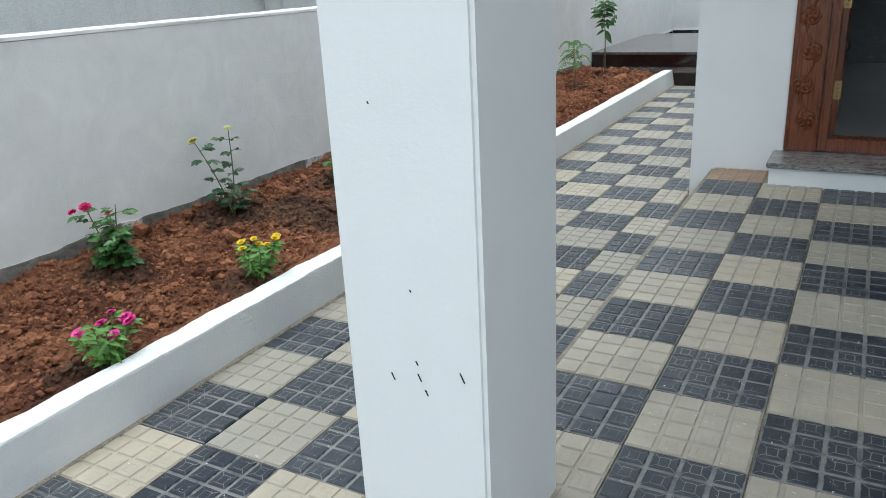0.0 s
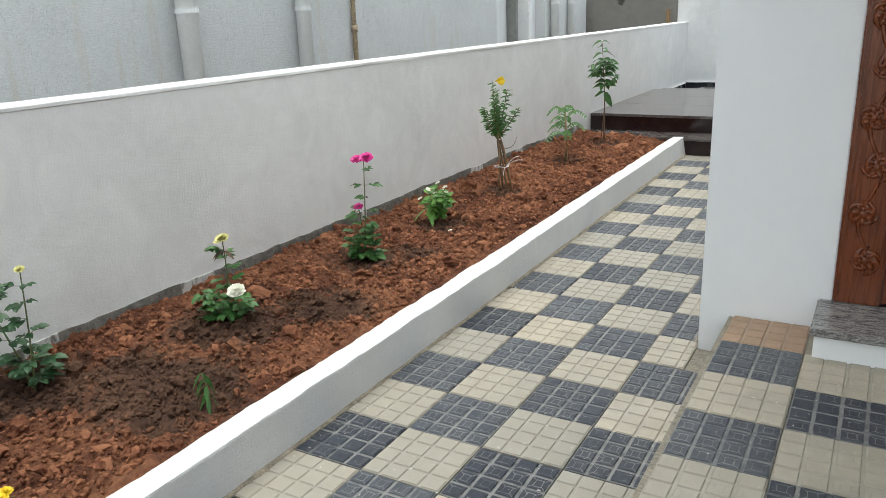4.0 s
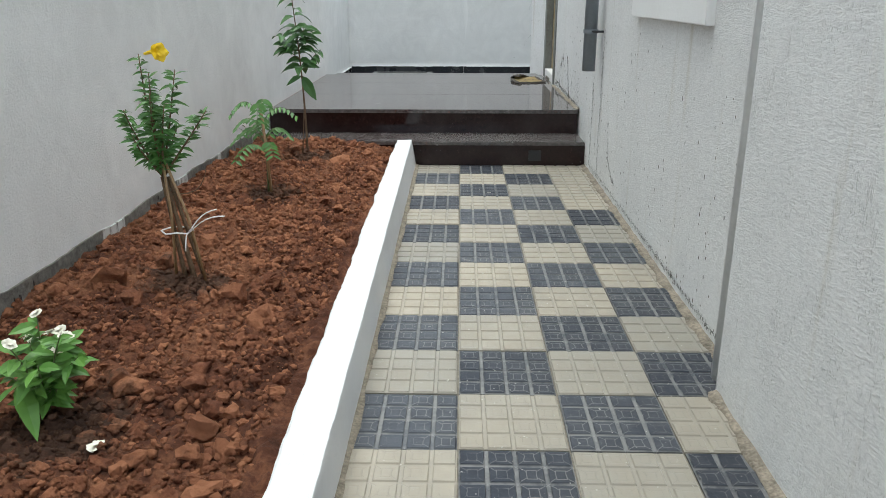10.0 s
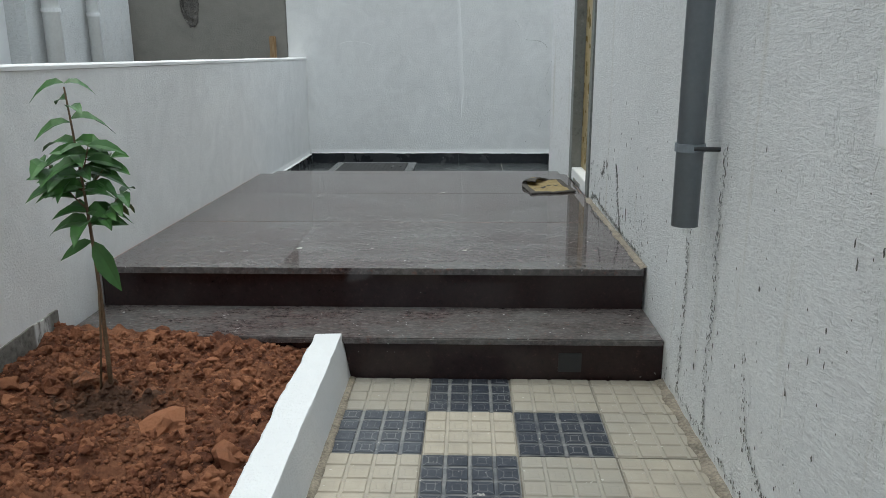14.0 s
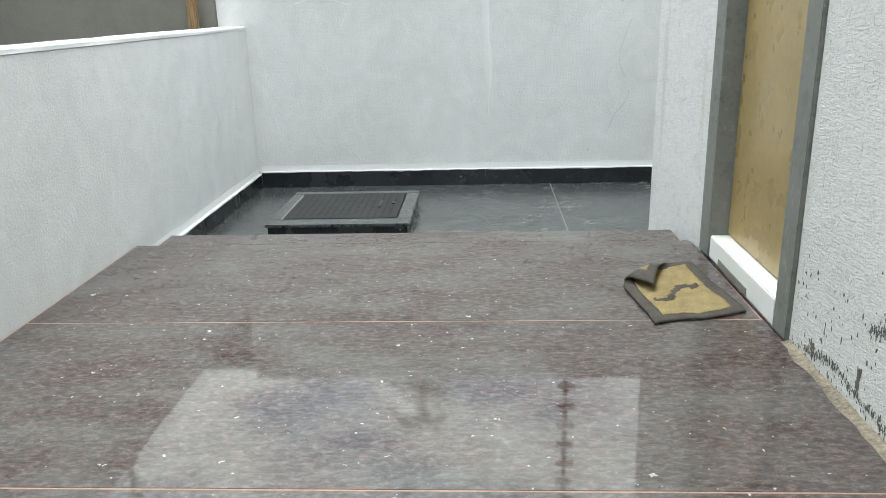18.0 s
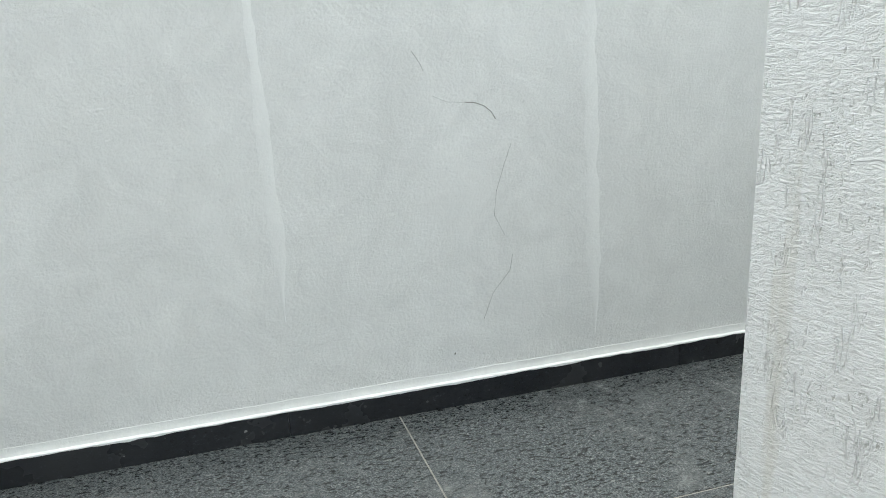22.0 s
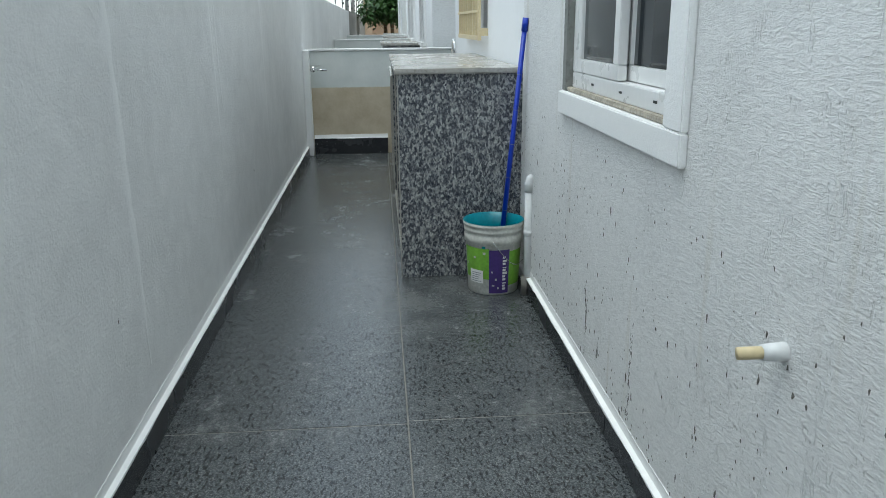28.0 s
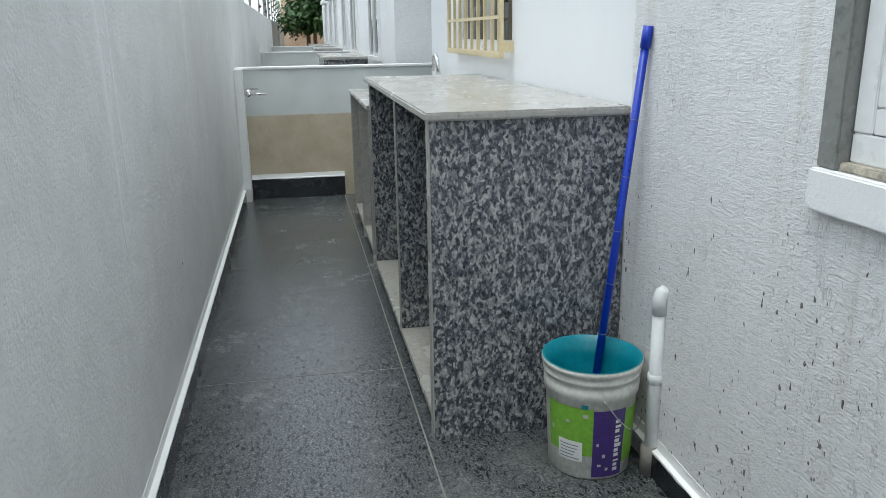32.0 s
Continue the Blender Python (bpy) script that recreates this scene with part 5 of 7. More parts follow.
# Added emissive backdrop: its glow replaces the sky's light through the far window.
M_SKYGLOW = plain("glowing_sky_backdrop", (0.55, 0.66, 0.70), 0.2, 0, 0.05, 5)
M_SKYGLOW.node_tree.nodes["Principled BSDF"].inputs["Emission Color"].default_value = (0.75, 0.92, 1.0, 1)
M_SKYGLOW.node_tree.nodes["Principled BSDF"].inputs["Emission Strength"].default_value = 0.22
room_window(0.42, 1.20, 1.10, 2.29, 9.66)
for x0, x1, mat, lab in ((-0.30, 0.30, plain("amber_varnish", (0.26, 0.15, 0.012), 0.3, 0, 0.25, 6), "amber varnished shutter with a pale frame"), (1.22, 1.80, plain("violet_glass", (0.05, 0.04, 0.20), 0.15, 0, 0.2, 3), "shutter with dark violet glass and a pale frame")):
    t = thing("window_shutter", ((x0 + x1) / 2, 9.59, 1.12), lab, "shutter", "shutters of the far window")
    part("panel", box(x0 + 0.02, x1 - 0.05, 9.56, 9.58, 1.15, 2.28), mat, t)
    part("stile", box(x1 - 0.05, x1, 9.555, 9.599, 1.12, 2.30, 0.004), M_PVC, t)
    part("stile", box(x0, x0 + 0.02, 9.555, 9.599, 1.12, 2.30, 0.004), M_PVC, t)
    part("rail", box(x0 + 0.021, x1 - 0.051, 9.555, 9.599, 1.12, 1.15, 0.004), M_PVC, t)


def doormat(x, y, z):
    t = thing("oval_doormat", (x, y, z), "brown oval doormat with paler rings before the front door", "doormat")
    ring = [(1.0, M_MATBR), (0.86, M_MATTAN), (0.70, M_MATBR)]
    h = 0.0
    for k, (s, m) in enumerate(ring):
        bm = bmesh.new()
        n = 48
        lo, hi = [], []
        for i in range(n):
            a = 2 * math.pi * i / n
            px, py = x + 0.295 * s * math.cos(a), y + 0.165 * s * math.sin(a)
            lift = 0.035 * max(0, math.sin(a)) ** 3 if k < 2 else 0.02 * max(0, math.sin(a)) ** 3
            lo.append(bm.verts.new((px, py, z + h + lift)))
            hi.append(bm.verts.new((px, py, z + h + 0.009 + lift)))
        bm.faces.new(hi)
        bm.faces.new(lo[::-1])
        for i in range(n):
            j = (i + 1) % n
            bm.faces.new((lo[i], lo[j], hi[j], hi[i]))
        part(("rim", "band", "centre")[k], bm, m, t)
        h += 0.004


M_MATBR = plain("brown_coir", (0.10, 0.065, 0.045), 0.95, 0, 0.3, 40, 0.004, 180)
M_MATTAN = plain("tan_coir", (0.26, 0.19, 0.13), 0.95, 0, 0.25, 40, 0.004, 180)
doormat(0.50, 4.755, Z_PORCH + 0.002)

# nicks on the pillar
for k, (x, z, s) in enumerate(((-0.71, 0.606, 0.018), (-0.652, 0.615, 0.018), (-0.639, 0.586, 0.014), (-0.656, 0.644, 0.010), (-0.563, 0.633, 0.024), (-0.66, 0.787, 0.006), (-0.718, 1.118, 0.006))):
    bm = prism([(x - 0.0014, 1.6886), (x + 0.0014, 1.6886), (x + 0.0008, 1.6915), (x - 0.0008, 1.6915)], z - s * 0.4, z + s * 0.4)
    for v in bm.verts:
        v.co.x -= (v.co.z - z) * 0.45
    setting("pillar_nick", bm, M_BLACK, "small dark chip in the pillar paint", "chip")


# ---------------- side wall of the house ----------------
def side_window():
    """Sliding upvc window in the side wall, with a plaster surround."""
    t = thing("side_window", (-0.75, 7.75, WIN_Z0), "white upvc sliding window with dark glass in a plaster surround", "window")
    xo = -0.807
    part("sill_board", worn(box(xo, -0.765, 7.22, 8.434, 1.045, 1.152, 0.004), 0.003, 5), M_CAP, t, "white painted plaster apron with a ragged lower edge")
    part("side_board", box(xo + 0.004, -0.765, 7.22, 7.285, 1.1525, 2.55, 0.004), M_CAP, t)
    part("side_board", box(xo + 0.004, -0.765, 8.404, 8.434, 1.1525, 2.55, 0.004), M_CAP, t)
    part("reveal", worn(box(-0.802, -0.60, 8.381, 8.403, 1.1525, 2.55), 0.0015, 9), M_CONC, t, "bare cement reveal")
    part("ledge", worn(box(-0.8055, -0.62, 7.286, 8.380, 1.1525, 1.159), 0.001, 11), M_LEDGE, t, "unpainted cement ledge")
    fx0, fx1 = -0.798, -0.71
    part("outer_frame", box(fx0, fx1, 7.286, 8.380, 1.160, 1.188, 0.003), M_PVC, t)
    part("outer_frame", box(fx0, fx1, 8.335, 8.380, 1.189, 2.42, 0.003), M_PVC, t)
    part("outer_frame", box(fx0, fx1, 7.286, 7.330, 1.189, 2.42, 0.003), M_PVC, t)
    for y0, y1, x, ws in ((7.793, 8.333, -0.806, (0.097, 0.035)), (7.332, 7.815, -0.768, (0.060, 0.034))):
        s = part("sash", box(x, x + 0.032, y0, y1, 1.189, 1.252, 0.004), M_PVC, t)
        part("stile", box(x, x + 0.032, y0, y0 + ws[0], 1.2525, 2.40, 0.004), M_PVC, s)
        part("stile", box(x, x + 0.032, y1 - ws[1], y1, 1.2525, 2.40, 0.004), M_PVC, s)
        part("bead", box(x + 0.004, x + 0.010, y0 + ws[0] + 0.001, y1 - ws[1] - 0.001, 1.2525, 1.258), M_BLACK, s, "black rubber glazing bead")
        part("pane", box(x + 0.012, x + 0.018, y0 + ws[0] + 0.001, y1 - ws[1] - 0.001, 1.2585, 2.40), M_DARKGLASS, s, "dark reflecting glass")
    for y, z in ((8.103, 1.173), (7.487, 1.168), (7.765, 1.178)):
        part("drain_slot", box(fx0 - 0.0015, fx0 + 0.002, y - 0.011, y + 0.011, z - 0.003, z + 0.003), M_BLACK, t)
    part("handle", box(-0.822, -0.807, 7.83, 7.85, 1.75, 1.90, 0.004), M_PVC, t)


side_window()


def rain_pipe():
    t = thing("rain_pipe", (-0.86, 9.38, 0.68), "grey plastic rainwater pipe clamped to the side wall", "pipe")
    part("tube", rod((-0.845, 9.40, 0.69), (-0.845, 9.40, 3.6), 0.040, None, 24), M_GREYPIPE, t, "", True)
    part("coupling", rod((-0.845, 9.40, 1.78), (-0.845, 9.40, 1.90), 0.047, None, 24), M_GREYPIPE, t, "", True)
    for z in (0.93, 2.2):
        c = part("clamp", rod((-0.845, 9.40, z - 0.012), (-0.845, 9.40, z + 0.012), 0.045, None, 24), M_GREYPIPE, t)
        part("bolt", rod((-0.845, 9.36, z), (-0.772, 9.345, z), 0.007, None, 8), M_BLACK, c)


rain_pipe()
# boxed drain shaft in the corner where the wall steps back
shaft = bmesh.new()
rod((-0.815, 6.635, -0.02), (-0.815, 6.635, 3.6), 0.036, None, 20, shaft)
tagged(to_object("painted_drain_pipe", shaft, M_WHITEPIPE, True), "white-painted drain pipe in the wall corner", "pipe")


def side_door():
    t = thing("side_door", (-0.72, 12.2, Z_PLAT), "yellowish plywood side door in a bare concrete frame", "door")
    part("frame_post", prism([(-0.790, 12.495), (-0.518, 12.495), (-0.518, 12.603), (-0.792, 12.603)], Z_PLAT, 2.44, 0.003), M_CONC, t, "mottled bare concrete door post")
    part("frame_post", prism([(-0.786, 11.739), (-0.528, 11.739), (-0.528, 11.834), (-0.786, 11.834)], Z_PLAT, 2.44, 0.003), M_CONC, t, "mottled bare concrete door post")
    part("head", prism([(-0.786, 11.835), (-0.528, 11.835), (-0.518, 12.494), (-0.790, 12.494)], 2.34, 2.44, 0.003), M_CONC, t)
    part("leaf", prism([(-0.723, 11.839), (-0.685, 11.839), (-0.685, 12.490), (-0.723, 12.490)], Z_PLAT + 0.09, 2.335, 0.002), M_DOORYEL, t, "varnished plywood leaf")
    part("threshold", prism([(-0.784, 11.839), (-0.638, 11.839), (-0.638, 12.490), (-0.786, 12.490)], Z_PLAT, Z_PLAT + 0.085, 0.004), M_CAP, t, "white painted threshold")
    part("chip", prism([(-0.788, 12.074), (-0.778, 12.074), (-0.778, 12.374), (-0.788, 12.374)], Z_PLAT + 0.004, Z_PLAT + 0.03), M_CEMENT, t)


side_door()


def towel():
    """A bordered towelling rag, its far corner flopped over on itself."""
    t = thing("floor_cloth", (-0.98, 12.07, Z_PLAT), "folded mustard floor cloth with dark grey border by side door", "floor cloth")
    nu, nv = 32, 40
    o, ax, ay = Vector((-1.12, 11.85)), Vector((0.295, 0.085)), Vector((-0.050, 0.47))

    def at(u, v):
        p = o + ax * (u + 0.012 * math.sin(v * 9)) + ay * (v + 0.015 * math.sin(u * 8))
        z = Z_PLAT + 0.010 + 0.009 * abs(noise.noise(Vector((u * 4, v * 6, 1)))) + 0.004 * noise.noise(Vector((u * 13, v * 15, 3)))
        d = (v - 0.66) - 0.42 * u
        if d > 0:
            a = min(math.pi, d * 20)
            back = max(0.0, d - math.pi / 20)
            z += 0.017 * (1 - math.cos(a)) + 0.006 * math.sin(u * 9)
            p = p - (ay - ax * 0.45) * (d - 0.05 * math.sin(a) + back)
        return (p.x, p.y, z)

    def sheet(keep):
        bm = bmesh.new()
        seen = {}
        for j in range(nv):
            for i in range(nu):
                if keep((i + 0.5) / nu, (j + 0.5) / nv):
                    q = []
                    for a, b in ((i, j), (i + 1, j), (i + 1, j + 1), (i, j + 1)):
                        if (a, b) not in seen:
                            seen[(a, b)] = bm.verts.new(at(a / nu, b / nv))
                        q.append(seen[(a, b)])
                    bm.faces.new(q)
        ext = bmesh.ops.extrude_face_region(bm, geom=list(bm.faces))
        bmesh.ops.translate(bm, verts=[v for v in ext["geom"] if isinstance(v, bmesh.types.BMVert)], vec=(0, 0, -0.008))
        bmesh.ops.recalc_face_normals(bm, faces=bm.faces)
        return bm

    def border(u, v):
        leaf_line = abs(v - 0.45 - 0.45 * (u - 0.5) - 0.05 * math.sin(u * 14)) < 0.035 and 0.2 < u < 0.8
        return u < 0.13 or u > 0.87 or v < 0.085 or v > 0.915 or leaf_line

    part("cloth", sheet(lambda u, v: not border(u, v)), M_CLOTH, t, "mustard towelling", True)
    part("border", sheet(border), M_CLOTHDARK, t, "dark grey woven border", True)


M_CLOTH = plain("mustard_towelling", (0.36, 0.285, 0.15), 0.97, 0, 0.22, 24, 0.006, 200, 0.1)
M_CLOTHDARK = plain("grey_towelling", (0.115, 0.105, 0.095), 0.97, 0, 0.25, 24, 0.006, 200, 0.1)
towel()
# drain hole in the lower riser
setting("drain_hole", box(-1.165, -1.078, 9.800, 9.8045, 0.028, 0.104), M_BLACK, "square dark drain hole in the riser", "drain hole")


# ---------------- neighbour's house ----------------
XN = -4.6
nh = thing("neighbour_house", (-6.5, 8.0, 0.0), "white rough-plastered neighbouring house beyond the low wall", "house", kind="structure")
part("wall", box(-9.0, XN, -6.0, 11.0, -0.05, 6.2), M_NEIGHBOUR, nh)
part("wall", box(-9.0, XN, 12.55, 14.25, -0.05, 6.2), M_NEIGHBOUR, nh)
part("wall", box(-9.0, XN, 11.0, 12.55, 3.0, 6.2), M_NEIGHBOUR, nh)
part("door_reveal", box(-5.3, -4.75, 11.0, 12.55, -0.05, 3.0), M_PILLAR, nh, "pale recessed doorway")
dr = part("door", box(-4.748, -4.70, 11.05, 11.50, -0.05, 2.9, 0.004), M_WHITEPIPE, nh, "pale panelled door")
for z in (0.9, 1.5, 2.1):
    part("panel", box(-4.704, -4.690, 11.12, 11.42, z, z + 0.42, 0.006), M_WHITEPIPE, dr)
part("frame", box(-4.748, XN + 0.03, 11.51, 11.58, -0.05, 2.98, 0.004), M_CONC, nh)
part("frame", box(-4.748, XN + 0.02, 11.93, 12.0, -0.05, 2.98, 0.004), M_PVC, nh)
for y, r in ((5.96, 0.075), (7.21, 0.06), (12.75, 0.06), (13.42, 0.045)):
    t = thing("neighbour_pipe", (XN + r, y, 0.0), "white-painted drain pipe on the neighbour's wall", "pipe", "neighbour drain pipes")
    part("tube", rod((XN + r + 0.015, y, 0.0), (XN + r + 0.015, y, 6.0), r, None, 18), M_WHITEPIPE, t, "", True)
    part("clamp", rod((XN + r + 0.015, y, 1.5), (XN + r + 0.015, y, 1.53), r + 0.008, None, 18), M_WHITEPIPE, t)
t = thing("rusty_pipe", (XN + 0.02, 7.97, 0.0), "thin rust-streaked water pipe on the neighbour's wall", "pipe")
M_RUST = plain("rusty_cream_pipe", (0.42, 0.33, 0.22), 0.7, 0, 0.45, 8)
part("tube", rod((XN + 0.03, 7.97, 0.0), (XN + 0.03, 7.97, 6.0), 0.022, None, 12), M_RUST, t, "", True)
part("coupling", rod((XN + 0.03, 7.97, 1.30), (XN + 0.03, 7.97, 1.36), 0.03, None, 12), M_RUST, t, "", True)
t = to_object("leaning_plank", worn(box(-3.385, -3.325, 14.465, 14.492, 0.0, 1.365, 0.004), 0.012, 9), M_STICK)
tagged(t, "short rough wooden plank standing behind the low wall", "plank")


# ---------------- rear yard ----------------
def manhole():
    t = thing("manhole", (-2.33, 13.73, Z_BACK), "black chequer-plate manhole cover in a raised granite curb", "manhole")
    x0, x1, y0, y1 = -2.715, -1.99, 13.36, 14.07
    zt = 0.24
    for a in ((x0, x1, y0, y0 + 0.105), (x0, x1, y1 - 0.055, y1), (x0, x0 + 0.062, y0 + 0.106, y1 - 0.056), (x1 - 0.07, x1, y0 + 0.106, y1 - 0.056)):
        part("curb_slab", box(a[0], a[1], a[2], a[3], zt - 0.016, zt, 0.003), M_GREY, t, "grey granite curb slab")
    part("curb_side", box(x0 + 0.012, x1 - 0.012, y0 + 0.012, y0 + 0.03, Z_BACK, zt - 0.017), M_SKIRT, t)
    part("curb_side", box(x1 - 0.03, x1 - 0.012, y0 + 0.031, y1 - 0.012, Z_BACK, zt - 0.017), M_SKIRT, t)
    part("curb_side", box(x0 + 0.012, x0 + 0.03, y0 + 0.031, y1 - 0.012, Z_BACK, zt - 0.017), M_SKIRT, t)
    lid = part("lid", box(x0 + 0.066, x1 - 0.074, y0 + 0.109, y1 - 0.059, Z_BACK, zt + 0.002, 0.003), M_CAST, t, "black moulded lid")
    studs = bmesh.new()
    for i in range(15):
        for j in range(15):
            x, y = x0 + 0.09 + i * 0.037, y0 + 0.13 + j * 0.038
            if x < x1 - 0.09 and y < y1 - 0.075:
                rod((x, y, zt + 0.002), (x, y, zt + 0.004), 0.005, 0.003, 6, studs)
    tagged(part("studs", studs, M_CAST, lid), kind="stuff")
    part("grip", box(-2.188, -2.173, 13.69, 13.83, zt + 0.002, zt + 0.007, 0.002), M_BLACK, lid)
    part("grip", box(-2.120, -2.100, 13.745, 13.785, zt + 0.002, zt + 0.009, 0.002), M_BLACK, lid)
    part("broken_mortar", worn(box(x0 + 0.058, x0 + 0.067, y0 + 0.10, y1 - 0.10, zt - 0.01, zt + 0.002), 0.006, 30), M_CONC, t, "crumbled mortar along the lid")


manhole()

# plaster cracks in the rear wall, thin raised and open seams
def crack(points, r, material):
    bm = pipe([(x, Y_BACK - 0.0005, z) for x, z in points], r, 5)
    return setting("wall_crack", bm, material, "thin crack in the rear wall plaster", "crack")


crack([(-0.900, 1.318), (-0.860, 1.314), (-0.825, 1.30), (-0.800, 1.28), (-0.783, 1.252)], 0.0014, M_CEMENT)
crack([(-1.015, 1.345), (-0.965, 1.322), (-0.905, 1.318)], 0.0005, M_CONC)
crack([(-1.085, 1.50), (-1.055, 1.455), (-1.045, 1.43)], 0.0007, M_CEMENT)
crack([(-0.725, 1.16), (-0.755, 1.08), (-0.785, 0.99), (-0.795, 0.90), (-0.755, 0.82)], 0.0005, M_CONC)
crack([(-0.725, 0.74), (-0.735, 0.68), (-0.805, 0.60), (-0.845, 0.50)], 0.0006, M_CONC)
crack([(-2.755, 1.29), (-2.675, 1.315), (-2.585, 1.32), (-2.505, 1.305), (-2.425, 1.28)], 0.002, M_CAP)

# electric fence on the rear wall
YF = Y_BACK + 0.085
def fence_post(x, tall=1.06):
    t = thing("fence_post", (x, YF, Z_TOP), "electric fence post with black insulators on the rear wall", "fence post", "electric fence posts")
    part("pole", box(x - 0.016, x + 0.016, YF - 0.016, YF + 0.016, Z_TOP - 0.01, Z_TOP + tall, 0.003), M_GALV, t, "galvanised square post")
    for k in range(7):
        z = Z_TOP + 0.095 + k * 0.155
        if z < Z_TOP + tall:
            dx = (-0.064, -0.060, -0.047, -0.034, -0.021, -0.012, 0.012, 0.021, 0.034, 0.047, 0.060, 0.064)
            rr = (0.010, 0.024, 0.016, 0.026, 0.018, 0.020, 0.020, 0.018, 0.026, 0.016, 0.024, 0.010)
            ins = pipe([(x + d, YF - 0.02, z) for d in dx], 0.02, 10, None, rr)
            part("insulator", ins, M_BLACK, t, "black ribbed insulator")


POSTS = [-1.06 + 3.25 * k for k in range(-2, 18)]
for x in POSTS:
    fence_post(x)
fw = thing("fence_wires", (20.0, YF, 2.0), "taut thin electric fence wires between the posts", "fence wires", kind="stuff")
for k in range(7):
    bm = bmesh.new()
    z = Z_TOP + 0.095 + k * 0.155
    pts = []
    for a, b in zip(POSTS, POSTS[1:]):
        pts += [(a, YF - 0.024, z), ((a + b) / 2, YF - 0.024, z - 0.006)]
    pts.append((POSTS[-1], YF - 0.024, z))
    part("wire", pipe(pts, 0.0016, 4, bm), M_WIRE, fw)
bm = bmesh.new()
pipe([(-1.15, YF - 0.02, Z_TOP + 0.015), (-1.06, YF - 0.05, Z_TOP + 0.025), (-0.97, YF - 0.02, Z_TOP + 0.015), (-1.06, YF + 0.02, Z_TOP + 0.02), (-1.14, YF - 0.02, Z_TOP + 0.01)], 0.004, 6, bm)
tagged(to_object("loose_wire", bm, M_RUST, True), "loop of rusty wire at the foot of a fence post", "wire")

# sheet-metal hoarding beyond the rear wall
n = Nodes("corrugated_sheet")
M_SHEET = n.done(n.ramp(n.mix(0.5, n.noise(0.8, 4), n.noise(1.0, 4, 0.6, n.scaled(3, 3, 0.3))), ((0.35, (0.30, 0.33, 0.38)), (0.65, (0.43, 0.46, 0.52)))), 0.45, 0.3, 0.5)
hoard = thing("metal_hoarding", (4.0, 20.0, -0.06), "tall grey-blue corrugated sheet hoarding with white posts and a dark rail", "hoarding")
YH = 20.0
M_SHEETEDGE = plain("white_post_paint", (0.80, 0.81, 0.82), 0.5, 0, 0.05, 6)
x, k = -16.0, 0
while x < 8.1:
    w = 0.66 if k % 3 else 0.61
    top = 3.63 + (0.10 if x < 0.6 else 0.0) + (0.16 if 0.9 < x < 1.9 else 0.0) + 0.02 * (k % 2)
    bm = bmesh.new()
    m = 30
    rows = []
    for i in range(m + 1):
        px = x + w * i / m
        py = YH + (0.024 if (i % 5) < 2 else 0.0)
        rows.append((bm.verts.new((px, py, -0.06)), bm.verts.new((px, py, top)), bm.verts.new((px, py + 0.004, top)), bm.verts.new((px, py + 0.004, -0.06))))
    for a, b in zip(rows, rows[1:]):
        bm.faces.new((a[0], b[0], b[1], a[1]))
        bm.faces.new((a[1], b[1], b[2], a[2]))
        bm.faces.new((a[3], a[2], b[2], b[3]))
    part("sheet", bm, M_SHEET, hoard)
    part("post", box(x - 0.030, x - 0.002, YH - 0.03, YH - 0.002, -0.06, 3.66), M_SHEETEDGE, hoard, "white-painted upright")
    if k % 4 == 1:
        part("stay", box(x + 0.03, x + 0.075, YH - 0.09, YH - 0.045, -0.06, 3.56), M_BLACK, hoard, "black steel stay")
    x += w
    k += 1
part("top_rail", box(-16.0, x, YH - 0.043, YH - 0.032, 3.53, 3.58), M_BLACK, hoard, "dark top rail")


def sheet_fence(x0, x1, y, top):
    """A distant run of corrugated sheets on black posts."""
    t = thing("sheet_fence", ((x0 + x1) / 2, y, -0.06), "distant pale corrugated sheet fence on black posts", "fence")
    bm = bmesh.new()
    m = int((x1 - x0) / 0.16)
    rows = []
    for i in range(m + 1):
        px, py = x0 + (x1 - x0) * i / m, y + (0.05 if i % 2 else 0.0)
        rows.append((bm.verts.new((px, py, -0.06)), bm.verts.new((px, py, top))))
    for a, b in zip(rows, rows[1:]):
        bm.faces.new((a[0], b[0], b[1], a[1]))
    ext = bmesh.ops.extrude_face_region(bm, geom=list(bm.faces))
    bmesh.ops.translate(bm, verts=[v for v in ext["geom"] if isinstance(v, bmesh.types.BMVert)], vec=(0, 0.01, 0))
    part("sheet", bm, M_SHEETPALE, t)
    part("rail", box(x0, x1, y - 0.06, y - 0.02, top - 0.22, top - 0.12), M_BLACK, t)
    k = x0 + 1.6
    while k < x1:
        part("post", box(k - 0.07, k + 0.07, y - 0.14, y - 0.065, -0.06, top - 0.1), M_BLACK, t)
        k += 2.3


M_SHEETPALE = plain("weathered_pale_sheet", (0.50, 0.47, 0.41), 0.6, 0.1, 0.22, 3)
sheet_fence(22.85, 33.0, 26.0, 5.12)


